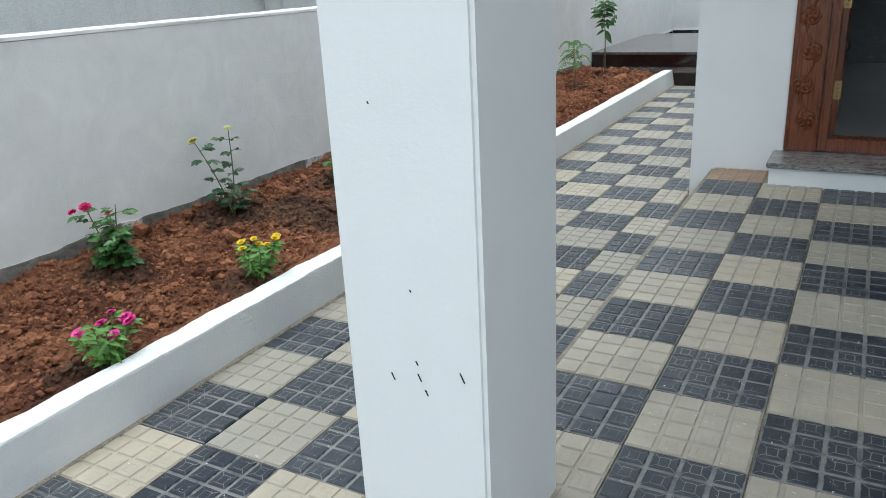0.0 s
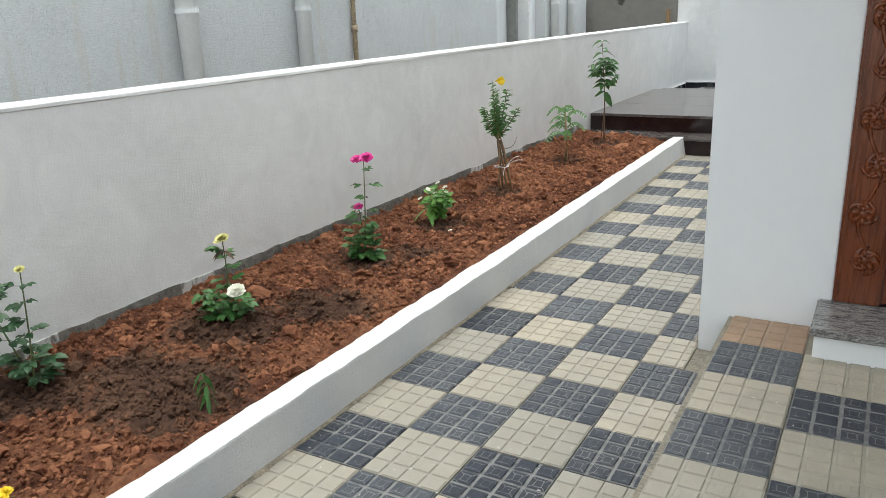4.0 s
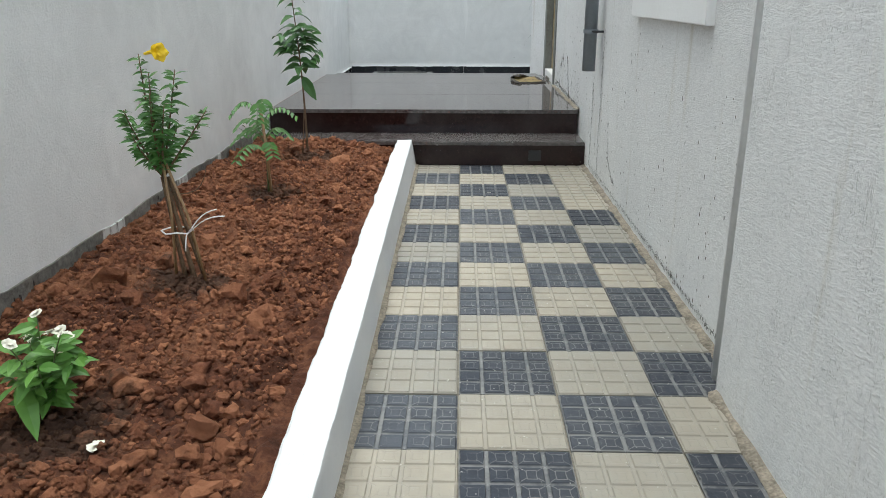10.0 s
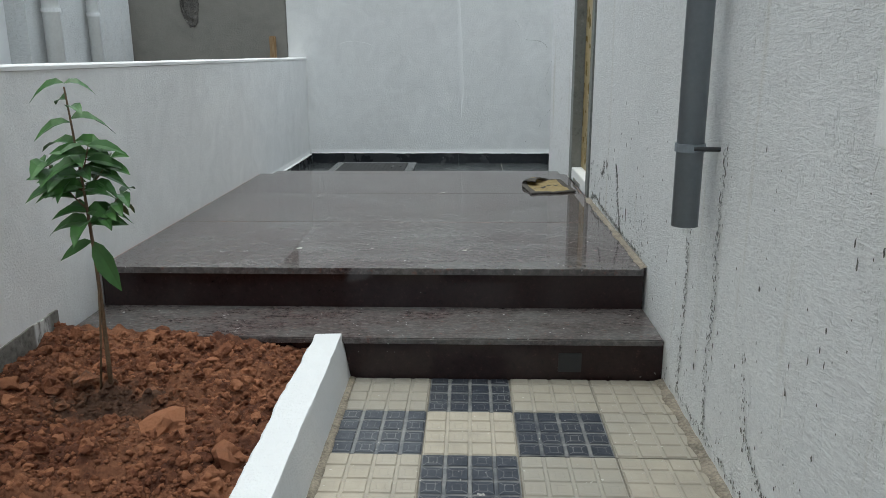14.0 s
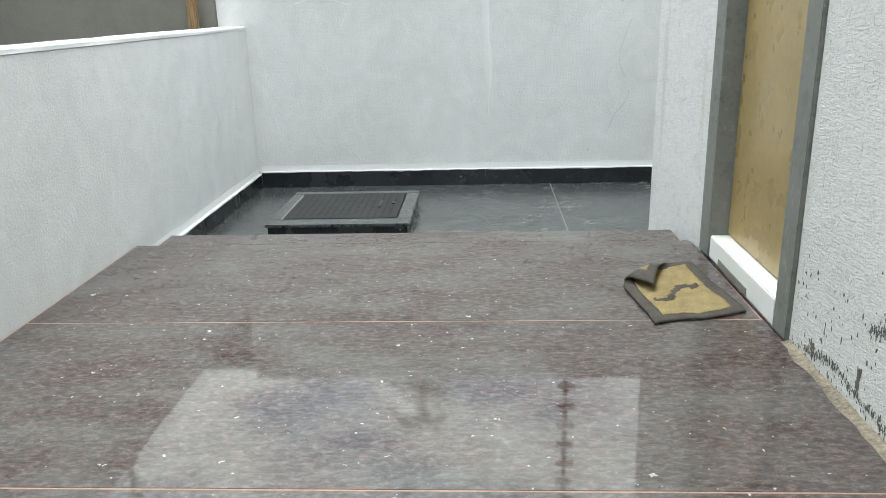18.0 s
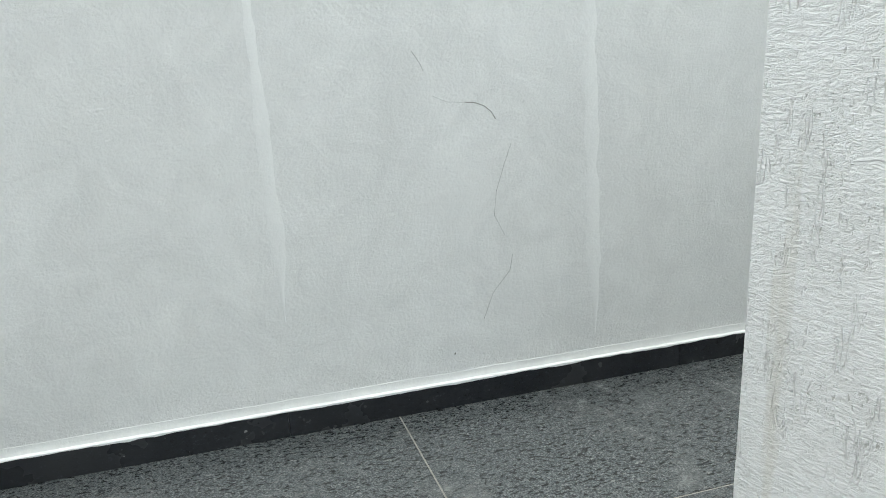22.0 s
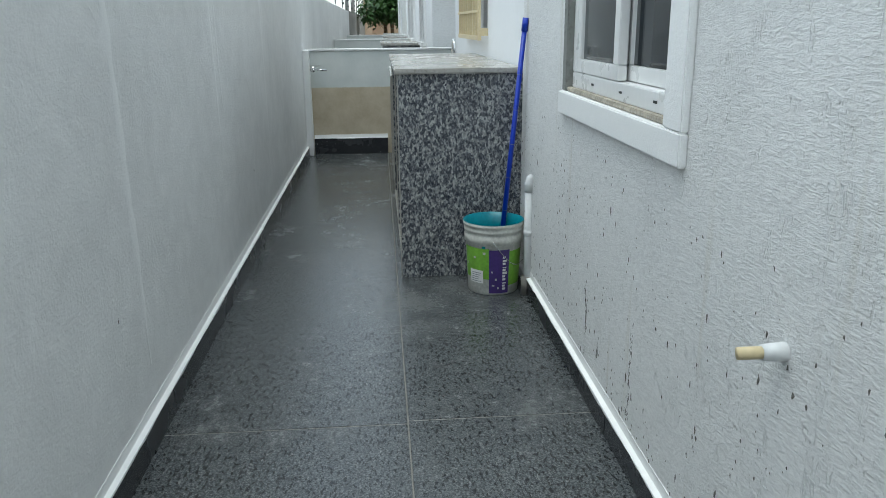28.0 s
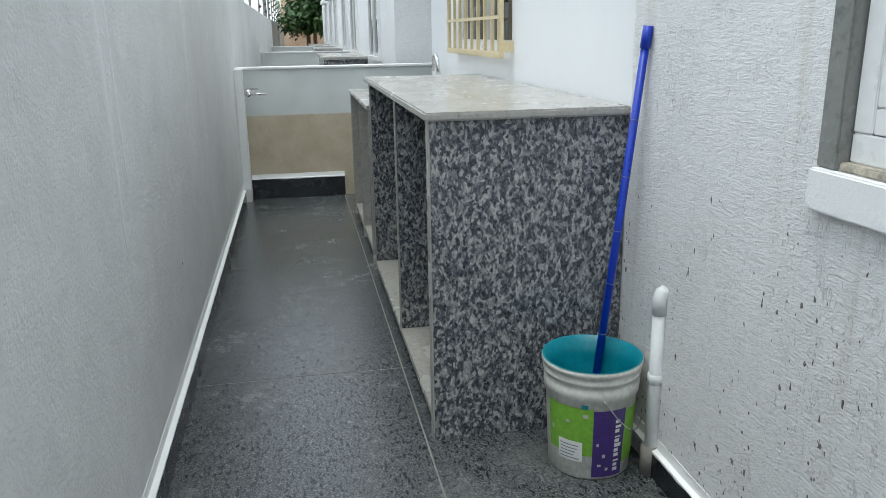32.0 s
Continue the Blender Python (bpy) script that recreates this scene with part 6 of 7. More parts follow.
def shed(x, y):
    t = thing("site_shed", (x, y, -0.06), "low site shed with a sloping orange-tan sheet roof", "shed")
    part("walls", box(x - 1.4, x + 2.0, y + 0.3, y + 2.4, -0.06, 4.3), M_SHEET, t)
    roof = prism([(x - 2.1, y - 0.1), (x + 2.1, y - 0.1), (x + 2.1, y + 2.8), (x - 2.1, y + 2.8)], 4.30, 4.36)
    for v in roof.verts:
        v.co.z += 0.78 * (v.co.x - x + 2.1) / 4.2
    part("roof", roof, plain("tan_roof_sheet", (0.62, 0.36, 0.19), 0.6, 0, 0.12, 2), t, "orange-tan roof sheet")
    part("gable", prism([(x - 1.4, y + 0.2), (x + 2.0, y + 0.2), (x + 2.0, y + 0.28), (x - 1.4, y + 0.28)], 4.0, 4.3), M_SHEETPALE, t)
    part("side_panel", box(x + 2.12, x + 4.55, y, y + 0.08, -0.06, 5.17, 0.01), plain("white_sheet_panel", (0.66, 0.70, 0.76), 0.5, 0, 0.06, 2), t, "white flat panel")


shed(18.2, 26.0)


def water_tank(x, y):
    t = thing("water_tank", (x, y, -0.06), "white plastic water tank on a steel stand with a rail", "water tank")
    part("tank", lathe((x, y, 5.75), [(0.0, 0.0), (1.05, 0.0), (1.08, 0.12), (1.05, 0.25), (1.08, 0.40), (1.05, 0.55), (1.08, 0.72), (1.02, 0.9), (0.7, 1.0), (0.3, 1.04), (0.0, 1.05)], 28), M_PVC, t, "", True)
    part("deck", box(x - 1.5, x + 1.5, y - 1.2, y + 1.2, 5.62, 5.74), M_BLACK, t)
    part("rail", box(x - 1.5, x + 1.5, y - 1.24, y - 1.20, 6.15, 6.22), M_BLACK, t)
    for dx in (-1.45, -0.5, 0.5, 1.45):
        part("post", box(x + dx - 0.04, x + dx + 0.04, y - 1.24, y - 1.16, -0.06, 6.15), M_BLACK, t)


water_tank(31.0, 27.0)


# ---------------- trees and shrubs ----------------
def tree(x, y, h, crown, seed, name="tree", label="leafy green tree beyond the wall", leafy=900, size=0.16, trunk=0.12, z0=-0.06, flat=0.8):
    r = random.Random(seed)
    t = thing(name, (x, y, z0), label, "tree", "trees beyond the wall")
    wood, leaves = bmesh.new(), bmesh.new()
    top = Vector((x + r.uniform(-0.2, 0.2), y, z0 + h * 0.62))
    stalk(bend((x, y, z0), top, (r.uniform(-0.1, 0.1), 0, 0), 6), trunk, trunk * 0.45, wood)
    ends = []
    for k in range(13):
        a = r.uniform(0, 6.283)
        d = crown * r.uniform(0.35, 1.0)
        e = Vector((x + d * math.cos(a), y + d * math.sin(a), z0 + h * r.uniform(0.62, 1.0) - d * 0.18))
        s = top.lerp(Vector((x, y, z0 + h * 0.35)), r.random() * 0.7)
        pts = bend(s, e, (0, 0, 0.15), 6)
        stalk(pts, trunk * 0.35, trunk * 0.06, wood)
        ends += pts[2:]
    for k in range(leafy):
        p = r.choice(ends) + Vector((r.gauss(0, 1), r.gauss(0, 1), r.gauss(0, flat))) * crown * 0.16
        a = r.uniform(0, 6.283)
        L = size * r.uniform(0.6, 1.3)
        leaf(leaves, p, (math.cos(a), math.sin(a), r.uniform(-0.6, 0.5)), (0, 0, 1), L, L * 0.42, 0.1, 0.35)
    part("trunk", wood, M_BARK, t, "", True)
    part("crown", leaves, M_TREE, t, "uneven crown of small leaves")
    return t


def feathery(x, y, h, seed, spread=0.9):
    """A shrub with drooping feathered fronds, just beyond the wall."""
    r = random.Random(seed)
    t = thing("feathery_shrub", (x, y, -0.06), "self-sown shrub with feathery green fronds behind the wall", "shrub", "shrubs behind the wall")
    wood, leaves = bmesh.new(), bmesh.new()
    for c in range(4):
        tip = Vector((x + r.uniform(-spread, spread) * 0.38, y + r.uniform(-0.3, 0.3), h * r.uniform(0.78, 1.0)))
        main = bend((x, y, -0.06), tip, (r.uniform(-0.1, 0.1), 0, 0), 9)
        stalk(main, 0.022, 0.006, wood)
        for k in range(64):
            o = main[r.randint(5, 9)]
            a = r.uniform(0, 6.283)
            L = r.uniform(0.16, 0.33)
            pts = bend(o, o + Vector((math.cos(a) * L, math.sin(a) * L * 0.7, r.uniform(-0.05, 0.26))), (0, 0, 0.05), 12)
            pts = [p - Vector((0, 0, 0.12 * (i / 12) ** 2)) for i, p in enumerate(pts)]
            stalk(pts, 0.004, 0.0015, wood)
            side = Vector((-math.sin(a), math.cos(a), 0))
            for i in range(1, 13):
                for s in (-1, 1):
                    leaf(leaves, pts[i], side * s + Vector((0, 0, -0.3)), (0, -0.5, 1), 0.034, 0.011, 0.1, 0.3)
    part("branching", wood, M_BARK, t, "", True)
    part("foliage", leaves, M_FROND, t, "feathered fronds of small leaflets")


for k, (x, y, h, wide) in enumerate(((-2.05, 15.45, 2.60, 0.9), (-1.50, 15.5, 2.36, 0.7), (-0.58, 15.5, 2.06, 0.2), (-0.25, 15.6, 1.93, 0.4), (0.00, 15.5, 2.22, 0.2), (0.20, 15.6, 2.03, 0.3), (0.75, 15.5, 1.88, 0.6), (-2.9, 15.6, 2.5, 0.9), (-4.3, 15.6, 2.45, 0.9), (-5.6, 15.8, 2.5, 0.9))):
    feathery(x, y, h, 50 + k, wide)
tree(29.2, 29.5, 8.3, 3.0, 60, leafy=6500, size=0.30)
tree(24.2, 29.5, 7.0, 1.7, 61, leafy=2600, size=0.26)
tree(44.0, 20.4, 6.2, 2.9, 62, leafy=8500, size=0.30, trunk=0.2)
tree(42.5, 23.4, 5.3, 1.7, 63, leafy=3200, size=0.26, trunk=0.14)
tree(29.5, 13.5, 3.4, 1.4, 64, "rear_tree", "dense green tree filling the far end of the passage", 2600, 0.24, 0.12)
tree(31.5, 13.2, 3.6, 1.2, 65, "rear_tree", "dense green tree filling the far end of the passage", 1800, 0.24, 0.12)
for k, x in enumerate((-12.0, -9.0, -6.0, -3.0)):
    tree(x, 24.0 + (k % 2) * 2, 4.6, 1.8, 70 + k, leafy=900, size=0.3)


def street_lamp(x, y, h, reach):
    t = thing("street_lamp", (x, y, -0.06), "tall grey street lamp with a slim led arm", "street lamp", "street lamps")
    part("pole", rod((x, y, -0.06), (x, y, h), 0.09, 0.055, 12), M_GALV, t, "", True)
    part("arm", pipe([(x, y, h - 0.15), (x, y + reach * 0.3, h + 0.02), (x, y + reach, h + 0.16)], 0.03, 8), M_GALV, t, "", True)
    part("head", box(x - 0.10, x + 0.10, y + reach, y + reach + 0.6, h + 0.13, h + 0.20, 0.02), M_GALV, t, "flat led head")


street_lamp(33.0, 15.08, 5.80, 1.55)
street_lamp(58.0, 15.6, 5.9, 1.2)


# ---------------- rear passage ----------------
def rear_window():
    """Sliding upvc window in the rear wall."""
    t = thing("rear_window", (0.94, Y_REAR, RW[2]), "white upvc sliding window with dark glass and a grimy ledge", "window")
    yo = Y_REAR
    part("sill_board", worn(box(0.34, 1.60, yo, yo + 0.024, 1.142, 1.226, 0.004), 0.003, 5), M_CAP, t, "white painted plaster apron")
    part("side_board", box(0.34, 0.46, yo, yo + 0.022, 1.2262, 2.52, 0.004), M_CAP, t)
    part("reveal", box(1.540, 1.598, yo - 0.20, yo + 0.01, 1.2265, 2.52, 0.004), M_CONC, t, "bare cement reveal")
    part("ledge", worn(box(0.462, 1.538, yo - 0.19, yo + 0.005, 1.2265, 1.243, 0.003), 0.003, 12), M_LEDGE, t, "unpainted grimy cement ledge")
    part("outer_frame", box(0.462, 1.536, yo - 0.10, yo - 0.015, 1.2435, 1.30, 0.003), M_PVC, t)
    part("outer_frame", box(0.462, 0.512, yo - 0.10, yo - 0.015, 1.301, 2.38, 0.003), M_PVC, t)
    part("outer_frame", box(1.486, 1.536, yo - 0.10, yo - 0.015, 1.301, 2.38, 0.003), M_PVC, t)
    for x0, x1, y in ((0.97, 1.484, yo - 0.045), (0.514, 1.03, yo - 0.085)):
        s = part("sash", box(x0, x1, y, y + 0.03, 1.302, 1.35, 0.003), M_PVC, t)
        part("stile", box(x0, x0 + 0.055, y, y + 0.03, 1.351, 2.36, 0.003), M_PVC, s)
        part("stile", box(x1 - 0.055, x1, y, y + 0.03, 1.351, 2.36, 0.003), M_PVC, s)
        part("pane", box(x0 + 0.056, x1 - 0.056, y + 0.012, y + 0.018, 1.351, 2.36), M_DARKGLASS, s, "dark reflecting glass")
    for x in (0.62, 0.93, 1.25):
        part("drain_slot", box(x - 0.012, x + 0.012, yo - 0.016, yo - 0.013, 1.268, 1.275), M_BLACK, t)
    t.location.x -= 0.045


rear_window()


def counter():
    t = thing("stone_counter", (3.5, 13.36, Z_BACK), "outdoor kitchen counter of blotched grey granite with open bays", "counter")
    y0, y1 = Y_REAR - 0.008, 13.685
    part("top", box(2.50, 4.58, y0, y1 + 0.018, 1.238, 1.265, 0.006), M_SLABTOP, t, "dusty pale granite worktop")
    part("end_panel", box(2.525, 2.550, y0, y1, Z_BACK, 1.237, 0.002), M_COUNTER, t, "blotched granite end panel")
    part("end_edge", box(2.524, 2.570, y1 + 0.001, y1 + 0.006, Z_BACK, 1.237), M_SLABTOP, t, "raw stone edge strip")
    for x in (3.36, 4.42):
        part("divider", box(x, x + 0.025, y0, y1 - 0.004, Z_BACK + 0.083, 1.237, 0.002), M_COUNTER, t)
        part("divider_edge", box(x, x + 0.025, y1 - 0.003, y1 + 0.003, Z_BACK + 0.083, 1.237), M_SLABTOP, t)
    part("back_panel", box(2.551, 4.5, y0, y0 + 0.02, Z_BACK + 0.083, 1.237), M_COUNTER, t)
    part("base_slab", box(2.551, 4.55, y0, y1 + 0.001, Z_BACK + 0.055, Z_BACK + 0.082, 0.002), M_SLABTOP, t)
    part("plinth", box(2.551, 4.55, y0, y1 - 0.02, Z_BACK, Z_BACK + 0.054), M_SKIRT, t)
    t.location.x -= 0.035
    w = thing("wash_platform", (5.2, 13.36, Z_BACK), "lower granite wash platform beyond the counter", "counter")
    part("top", box(4.60, 6.0, y0, y1 + 0.005, 1.075, 1.10, 0.004), M_SLABTOP, w)
    for x in (4.61, 5.25, 5.97):
        part("divider", box(x, x + 0.025, y0, y1 - 0.004, Z_BACK, 1.074), M_SLABTOP, w)
    part("shelf", box(4.636, 5.96, y0, y1 - 0.01, Z_BACK + 0.05, Z_BACK + 0.08), M_SLABTOP, w)
    f = thing("swan_neck_tap", (5.5, 13.09, 1.10), "chrome swan-neck tap above the wash platform", "tap")
    part("spout", pipe([(5.50, 13.09, 1.10)] + [(5.50 + 0.08 - 0.08 * math.cos(a), 13.09 + 0.02, 1.27 + 0.075 * math.sin(a)) for a in [i * math.pi / 8 for i in range(9)]] + [(5.66, 13.115, 1.23)], 0.014, 10), M_STEEL, f, "", True)
    part("base", rod((5.50, 13.09, 1.10), (5.50, 13.09, 1.14), 0.025, 0.02, 14), M_STEEL, f, "", True)


counter()


def bucket(x, y, z):
    t = thing("paint_bucket", (x, y, z), "used white paint bucket with green and purple label, teal inside", "bucket")
    prof = [(0.0, 0.0), (0.122, 0.0), (0.127, 0.006), (0.137, 0.20), (0.140, 0.262), (0.146, 0.266), (0.1475, 0.30), (0.142, 0.304), (0.143, 0.318), (0.150, 0.322), (0.1505, 0.330), (0.146, 0.334),
            (0.147, 0.347), (0.154, 0.350), (0.155, 0.362), (0.150, 0.366)]
    part("shell", lathe((x, y, z), prof, 48), M_BUCKET, t, "stained white plastic", True)
    part("inside", lathe((x, y, z), [(0.1535, 0.3672), (0.147, 0.3665), (0.138, 0.30), (0.119, 0.012), (0.0, 0.010)], 48), M_TEAL, t, "teal paint residue", True)

    def label_patch(name, a0, a1, z0, z1, mat, off=0.0012, lab=""):
        bm = bmesh.new()
        k = max(2, int(abs(a1 - a0) / 6))
        lo, hi = [], []
        for i in range(k + 1):
            a = radians(a0 + (a1 - a0) * i / k)
            for zz, row in ((z0, lo), (z1, hi)):
                r = 0.127 + 0.0515 * (zz - 0.006) + off
                row.append(bm.verts.new((x + r * math.cos(a), y + r * math.sin(a), z + zz)))
        for i in range(k):
            bm.faces.new((lo[i], lo[i + 1], hi[i + 1], hi[i]))
        bmesh.ops.recalc_face_normals(bm, faces=bm.faces)
        return part(name, bm, mat, t, lab, True)

    # camera side of the bucket is towards -x; angles grow anticlockwise seen from above
    label_patch("green_label", 96, 163, 0.085, 0.245, M_GREEN, 0.0012, "scuffed green label")
    label_patch("purple_label", 163, 207, 0.012, 0.240, M_PURPLE, 0.0014, "purple label with pale marks")
    label_patch("white_label", 116, 150, 0.062, 0.130, M_PVC, 0.0022, "small white notice")
    for k in range(5):
        label_patch("text_bar", 119, 146 - (k * 7) % 9, 0.070 + k * 0.011, 0.073 + k * 0.011, M_GREYPIPE, 0.003)
    for k, (h, w) in enumerate(((0.012, 9), (0.011, 8), (0.006, 11), (0.012, 9), (0.012, 8), (0.013, 13), (0.012, 9), (0.005, 11), (0.012, 8), (0.009, 11), (0.011, 8))):
        label_patch("text_bar", 192, 192 + w * 0.8, 0.030 + k * 0.0165, 0.030 + k * 0.0165 + h, M_PVC, 0.0028)
    for a, zz, w, h in ((170, 0.05, 5, 0.008), (176, 0.08, 4, 0.012), (168, 0.12, 3, 0.01), (181, 0.035, 4, 0.01), (150, 0.215, 6, 0.012), (128, 0.19, 5, 0.01), (104, 0.15, 4, 0.014)):
        label_patch("scuff", a, a + w, zz, zz + h, M_BUCKET, 0.0024, "worn white scuff")
    label_patch("green_label", 207, 262, 0.05, 0.23, M_GREEN, 0.0012)
    handle = []
    for k in range(15):
        s = k / 14
        a = radians(172 + 70 * s)
        handle.append((x + 0.158 * math.cos(a), y + 0.158 * math.sin(a), z + 0.285 - 0.125 * math.sin(min(1, s * 1.15) * math.pi * 0.62)))
    part("bail", pipe(handle, 0.0022, 6), M_STEEL, t, "thin wire handle", True)
    label_patch("paint_spot", 148, 156, 0.245, 0.258, M_TEAL, 0.002)


bucket(2.275, 13.225, Z_BACK)


def mop():
    t = thing("mop_handle", (2.370, 13.170, Z_BACK + 0.02), "bright blue plastic mop handle standing in the bucket", "mop handle")
    a, b = Vector((2.385, 13.185, Z_BACK + 0.02)), Vector((2.342, 13.068, 1.50))
    part("tube", rod(a, b, 0.0135, 0.012, 14), M_BLUE, t, "", True)
    part("cap", rod(b - (b - a).normalized() * 0.06, b + (b - a).normalized() * 0.004, 0.0155, 0.0145, 14), M_BLUE, t, "", True)
    for k in range(5):
        p = a.lerp(b, 0.28 + 0.13 * k)
        part("sticker", rod(p - (b - a).normalized() * 0.0009, p + (b - a).normalized() * 0.0009, 0.0138, 0.0138, 14), M_GREYPIPE, t, "pale worn band", True)


mop()
t = thing("water_pipe", (2.245, 13.040, 0.0), "thin cream plastic water pipe running up the rear wall", "pipe")
part("tube", rod((2.245, 13.036, Z_BACK), (2.245, 13.036, 3.6), 0.0125, None, 12), M_CPVC, t, "", True)
for z in (0.85, 1.72):
    part("coupling", rod((2.245, 13.036, z), (2.245, 13.036, z + 0.03), 0.016, None, 12), M_CPVC, t, "", True)
t = thing("waste_pipe", (2.160, 13.070, Z_BACK), "white plastic waste pipe with an elbow into the wall", "pipe")
part("tube", rod((2.160, 13.068, Z_BACK), (2.160, 13.068, 0.725), 0.020, None, 18), M_WHITEPIPE, t, "", True)
part("elbow", pipe([(2.160, 13.068, 0.69), (2.160, 13.068, 0.735), (2.160, 13.062, 0.752), (2.160, 13.045, 0.760), (2.160, Y_REAR - 0.005, 0.762)], 0.0235, 18), M_WHITEPIPE, t, "", True)
part("collar", rod((2.160, 13.068, 0.47), (2.160, 13.068, 0.50), 0.0235, None, 18), M_WHITEPIPE, t, "", True)
part("foot", rod((2.160, 13.075, Z_BACK), (2.160, 13.075, 0.26), 0.025, None, 18), M_CEMENT, t, "", True)
t = thing("pipe_stub", (-0.225, Y_REAR, 0.90), "capped cream pipe stub in a white elbow on the rear wall", "pipe stub")
part("elbow", rod((-0.225, Y_REAR - 0.01, 0.90), (-0.225, Y_REAR + 0.045, 0.90), 0.019, 0.016, 14), M_WHITEPIPE, t, "", True)
part("plug", rod((-0.225, Y_REAR + 0.04, 0.90), (-0.220, Y_REAR + 0.088, 0.898), 0.012, None, 12), M_CPVC, t, "", True)


def grilled_window():
    t = thing("grilled_window", (4.6, Y_REAR, GW[2]), "kitchen window behind a cream-painted steel grille", "window")
    x0, x1, z0, z1 = GW
    part("frame", box(x0, x1, Y_REAR - 0.10, Y_REAR - 0.03, z0, z0 + 0.05), M_PVC, t)
    part("frame", box(x0, x0 + 0.05, Y_REAR - 0.10, Y_REAR - 0.03, z0 + 0.051, z1), M_PVC, t)
    part("frame", box(x1 - 0.05, x1, Y_REAR - 0.10, Y_REAR - 0.03, z0 + 0.051, z1), M_PVC, t)
    part("mullion", box(4.47, 4.53, Y_REAR - 0.10, Y_REAR - 0.03, z0 + 0.051, z1), M_PVC, t)
    part("pane", box(x0 + 0.051, 4.469, Y_REAR - 0.07, Y_REAR - 0.064, z0 + 0.051, z1), M_DARKGLASS, t)
    part("pane", box(4.531, x1 - 0.051, Y_REAR - 0.07, Y_REAR - 0.064, z0 + 0.051, z1), M_DARKGLASS, t)
    yg = Y_REAR + 0.045
    g = part("grille", box(x0 - 0.03, x1 + 0.03, yg - 0.012, yg + 0.012, z0 - 0.03, z0, 0.003), M_CPVC, t, "cream-painted steel grille")
    part("rail", box(x0 - 0.03, x1 + 0.03, yg - 0.012, yg + 0.012, z1, z1 + 0.03, 0.003), M_CPVC, g)
    for x in [x0 - 0.02, x0 + 0.02] + [x0 + 0.155 * k for k in range(1, 8)] + [x1 - 0.01, x1 + 0.02]:
        part("bar", box(x - 0.008, x + 0.008, yg - 0.008, yg + 0.008, z0 + 0.001, z1 - 0.001), M_CPVC, g)
    for z in (z0 + 0.16, z0 + 0.32, z0 + 0.48, z0 + 0.64, z0 + 0.80, z0 + 0.96, z0 + 1.12):
        part("rail", box(x0 - 0.03, x1 + 0.03, yg + 0.009, yg + 0.016, z - 0.008, z + 0.008), M_CPVC, g)
    for z in (z0, z1 - 0.1):
        part("bracket", box(x0 - 0.03, x0 - 0.012, Y_REAR - 0.02, yg, z, z + 0.05), M_CPVC, g)


grilled_window()
setting("sunshade", box(5.29, 6.60, Y_REAR - 0.012, Y_REAR + 0.295, 2.37, 2.47, 0.004), M_PILLAR, "white concrete sunshade beyond the kitchen window", "sunshade")



# pale ragged seams of filler down the rear wall
def seam(x, z0, z1, w, seed):
    bm = bmesh.new()
    n = 34
    rows = []
    for k in range(n + 1):
        z = z0 + (z1 - z0) * k / n
        c = x + 0.030 * (z1 - z) + 0.010 * noise.noise(Vector((seed, z * 3, 0)))
        hw = 1.45 * w * (0.5 + 0.30 * noise.noise(Vector((seed, z * 9, 3))) + 0.2 * noise.noise(Vector((seed, z * 30, 3)))) * min(1.0, 0.15 + 4 * (1 - k / n), 0.15 + 4 * k / n)
        rows.append([bm.verts.new(p) for p in ((c - hw, Y_BACK + 0.002, z), (c - hw * 0.55, Y_BACK - 0.0009, z), (c + hw * 0.55, Y_BACK - 0.0009, z), (c + hw, Y_BACK + 0.002, z))])
    for a, b in zip(rows, rows[1:]):
        for i in range(3):
            bm.faces.new((a[i], a[i + 1], b[i + 1], b[i]))
    bmesh.ops.recalc_face_normals(bm, faces=bm.faces)
    setting("wall_seam", bm, M_SEAM, "pale ragged filler seam down the rear wall", "plaster seam", True)


for k, (x, z0, z1, w) in enumerate(((-0.42, 0.36, 1.92, 0.055), (0.875, 0.42, 1.92, 0.05), (2.295, 0.95, 1.90, 0.05), (2.41, 1.1, 1.7, 0.03), (-1.62, 0.60, 1.9, 0.040), (3.9, 0.7, 1.88, 0.05))):
    seam(x, z0, z1, w, k * 5.1)


# splashed grime on the rough plaster
def grime(name, place, count, lo, hi, seed, label):
    """Small ragged flakes of dirt, taller than wide, place(u, z) giving the wall point."""
    r = random.Random(seed)
    verts, faces = [], []
    for _ in range(count):
        if r.random() < 0.75 or not verts:
            u, z = r.random(), lo + (hi - lo) * r.random() ** 2.1
        else:
            u, z = u + r.uniform(-0.006, 0.006), z - r.uniform(0.02, 0.08)
        h = r.choice((0.002, 0.003, 0.004, 0.005, 0.006, 0.008, 0.012)) * r.uniform(0.6, 1.2)
        w = min(h, 0.008) * r.uniform(0.30, 0.75)
        m = 9
        k = len(verts)
        for i in range(m):
            a = 6.283 * i / m
            q = r.uniform(0.40, 1.25)
            p = place(u, w * math.cos(a) * q, z + h * math.sin(a) * q)
            verts.append(p)
        verts.append(place(u, 0, z, 0.002))
        faces += [(k + i, k + (i + 1) % m, k + m) for i in range(m)]
    me = bpy.data.meshes.new(name)
    me.from_pydata(verts, [], faces)
    me.materials.append(M_GRIME)
    return tagged(new(name, me), label, "grime", kind="stuff")


M_GRIME = plain("splashed_grime", (0.175, 0.168, 0.152), 0.9, 0, 0.45, 30)


def on_rear(u, d, z, proud=0.0006):
    return (-0.84 + 3.30 * u + d, Y_REAR + proud, z)


def on_west(u, d, z, proud=0.0008):
    y = 6.65 + 4.70 * u + d
    x = -0.775 if y < 10.0 else -0.772 - 0.003 * (y - 10.0) / 1.74
    return (x - proud, y, z)


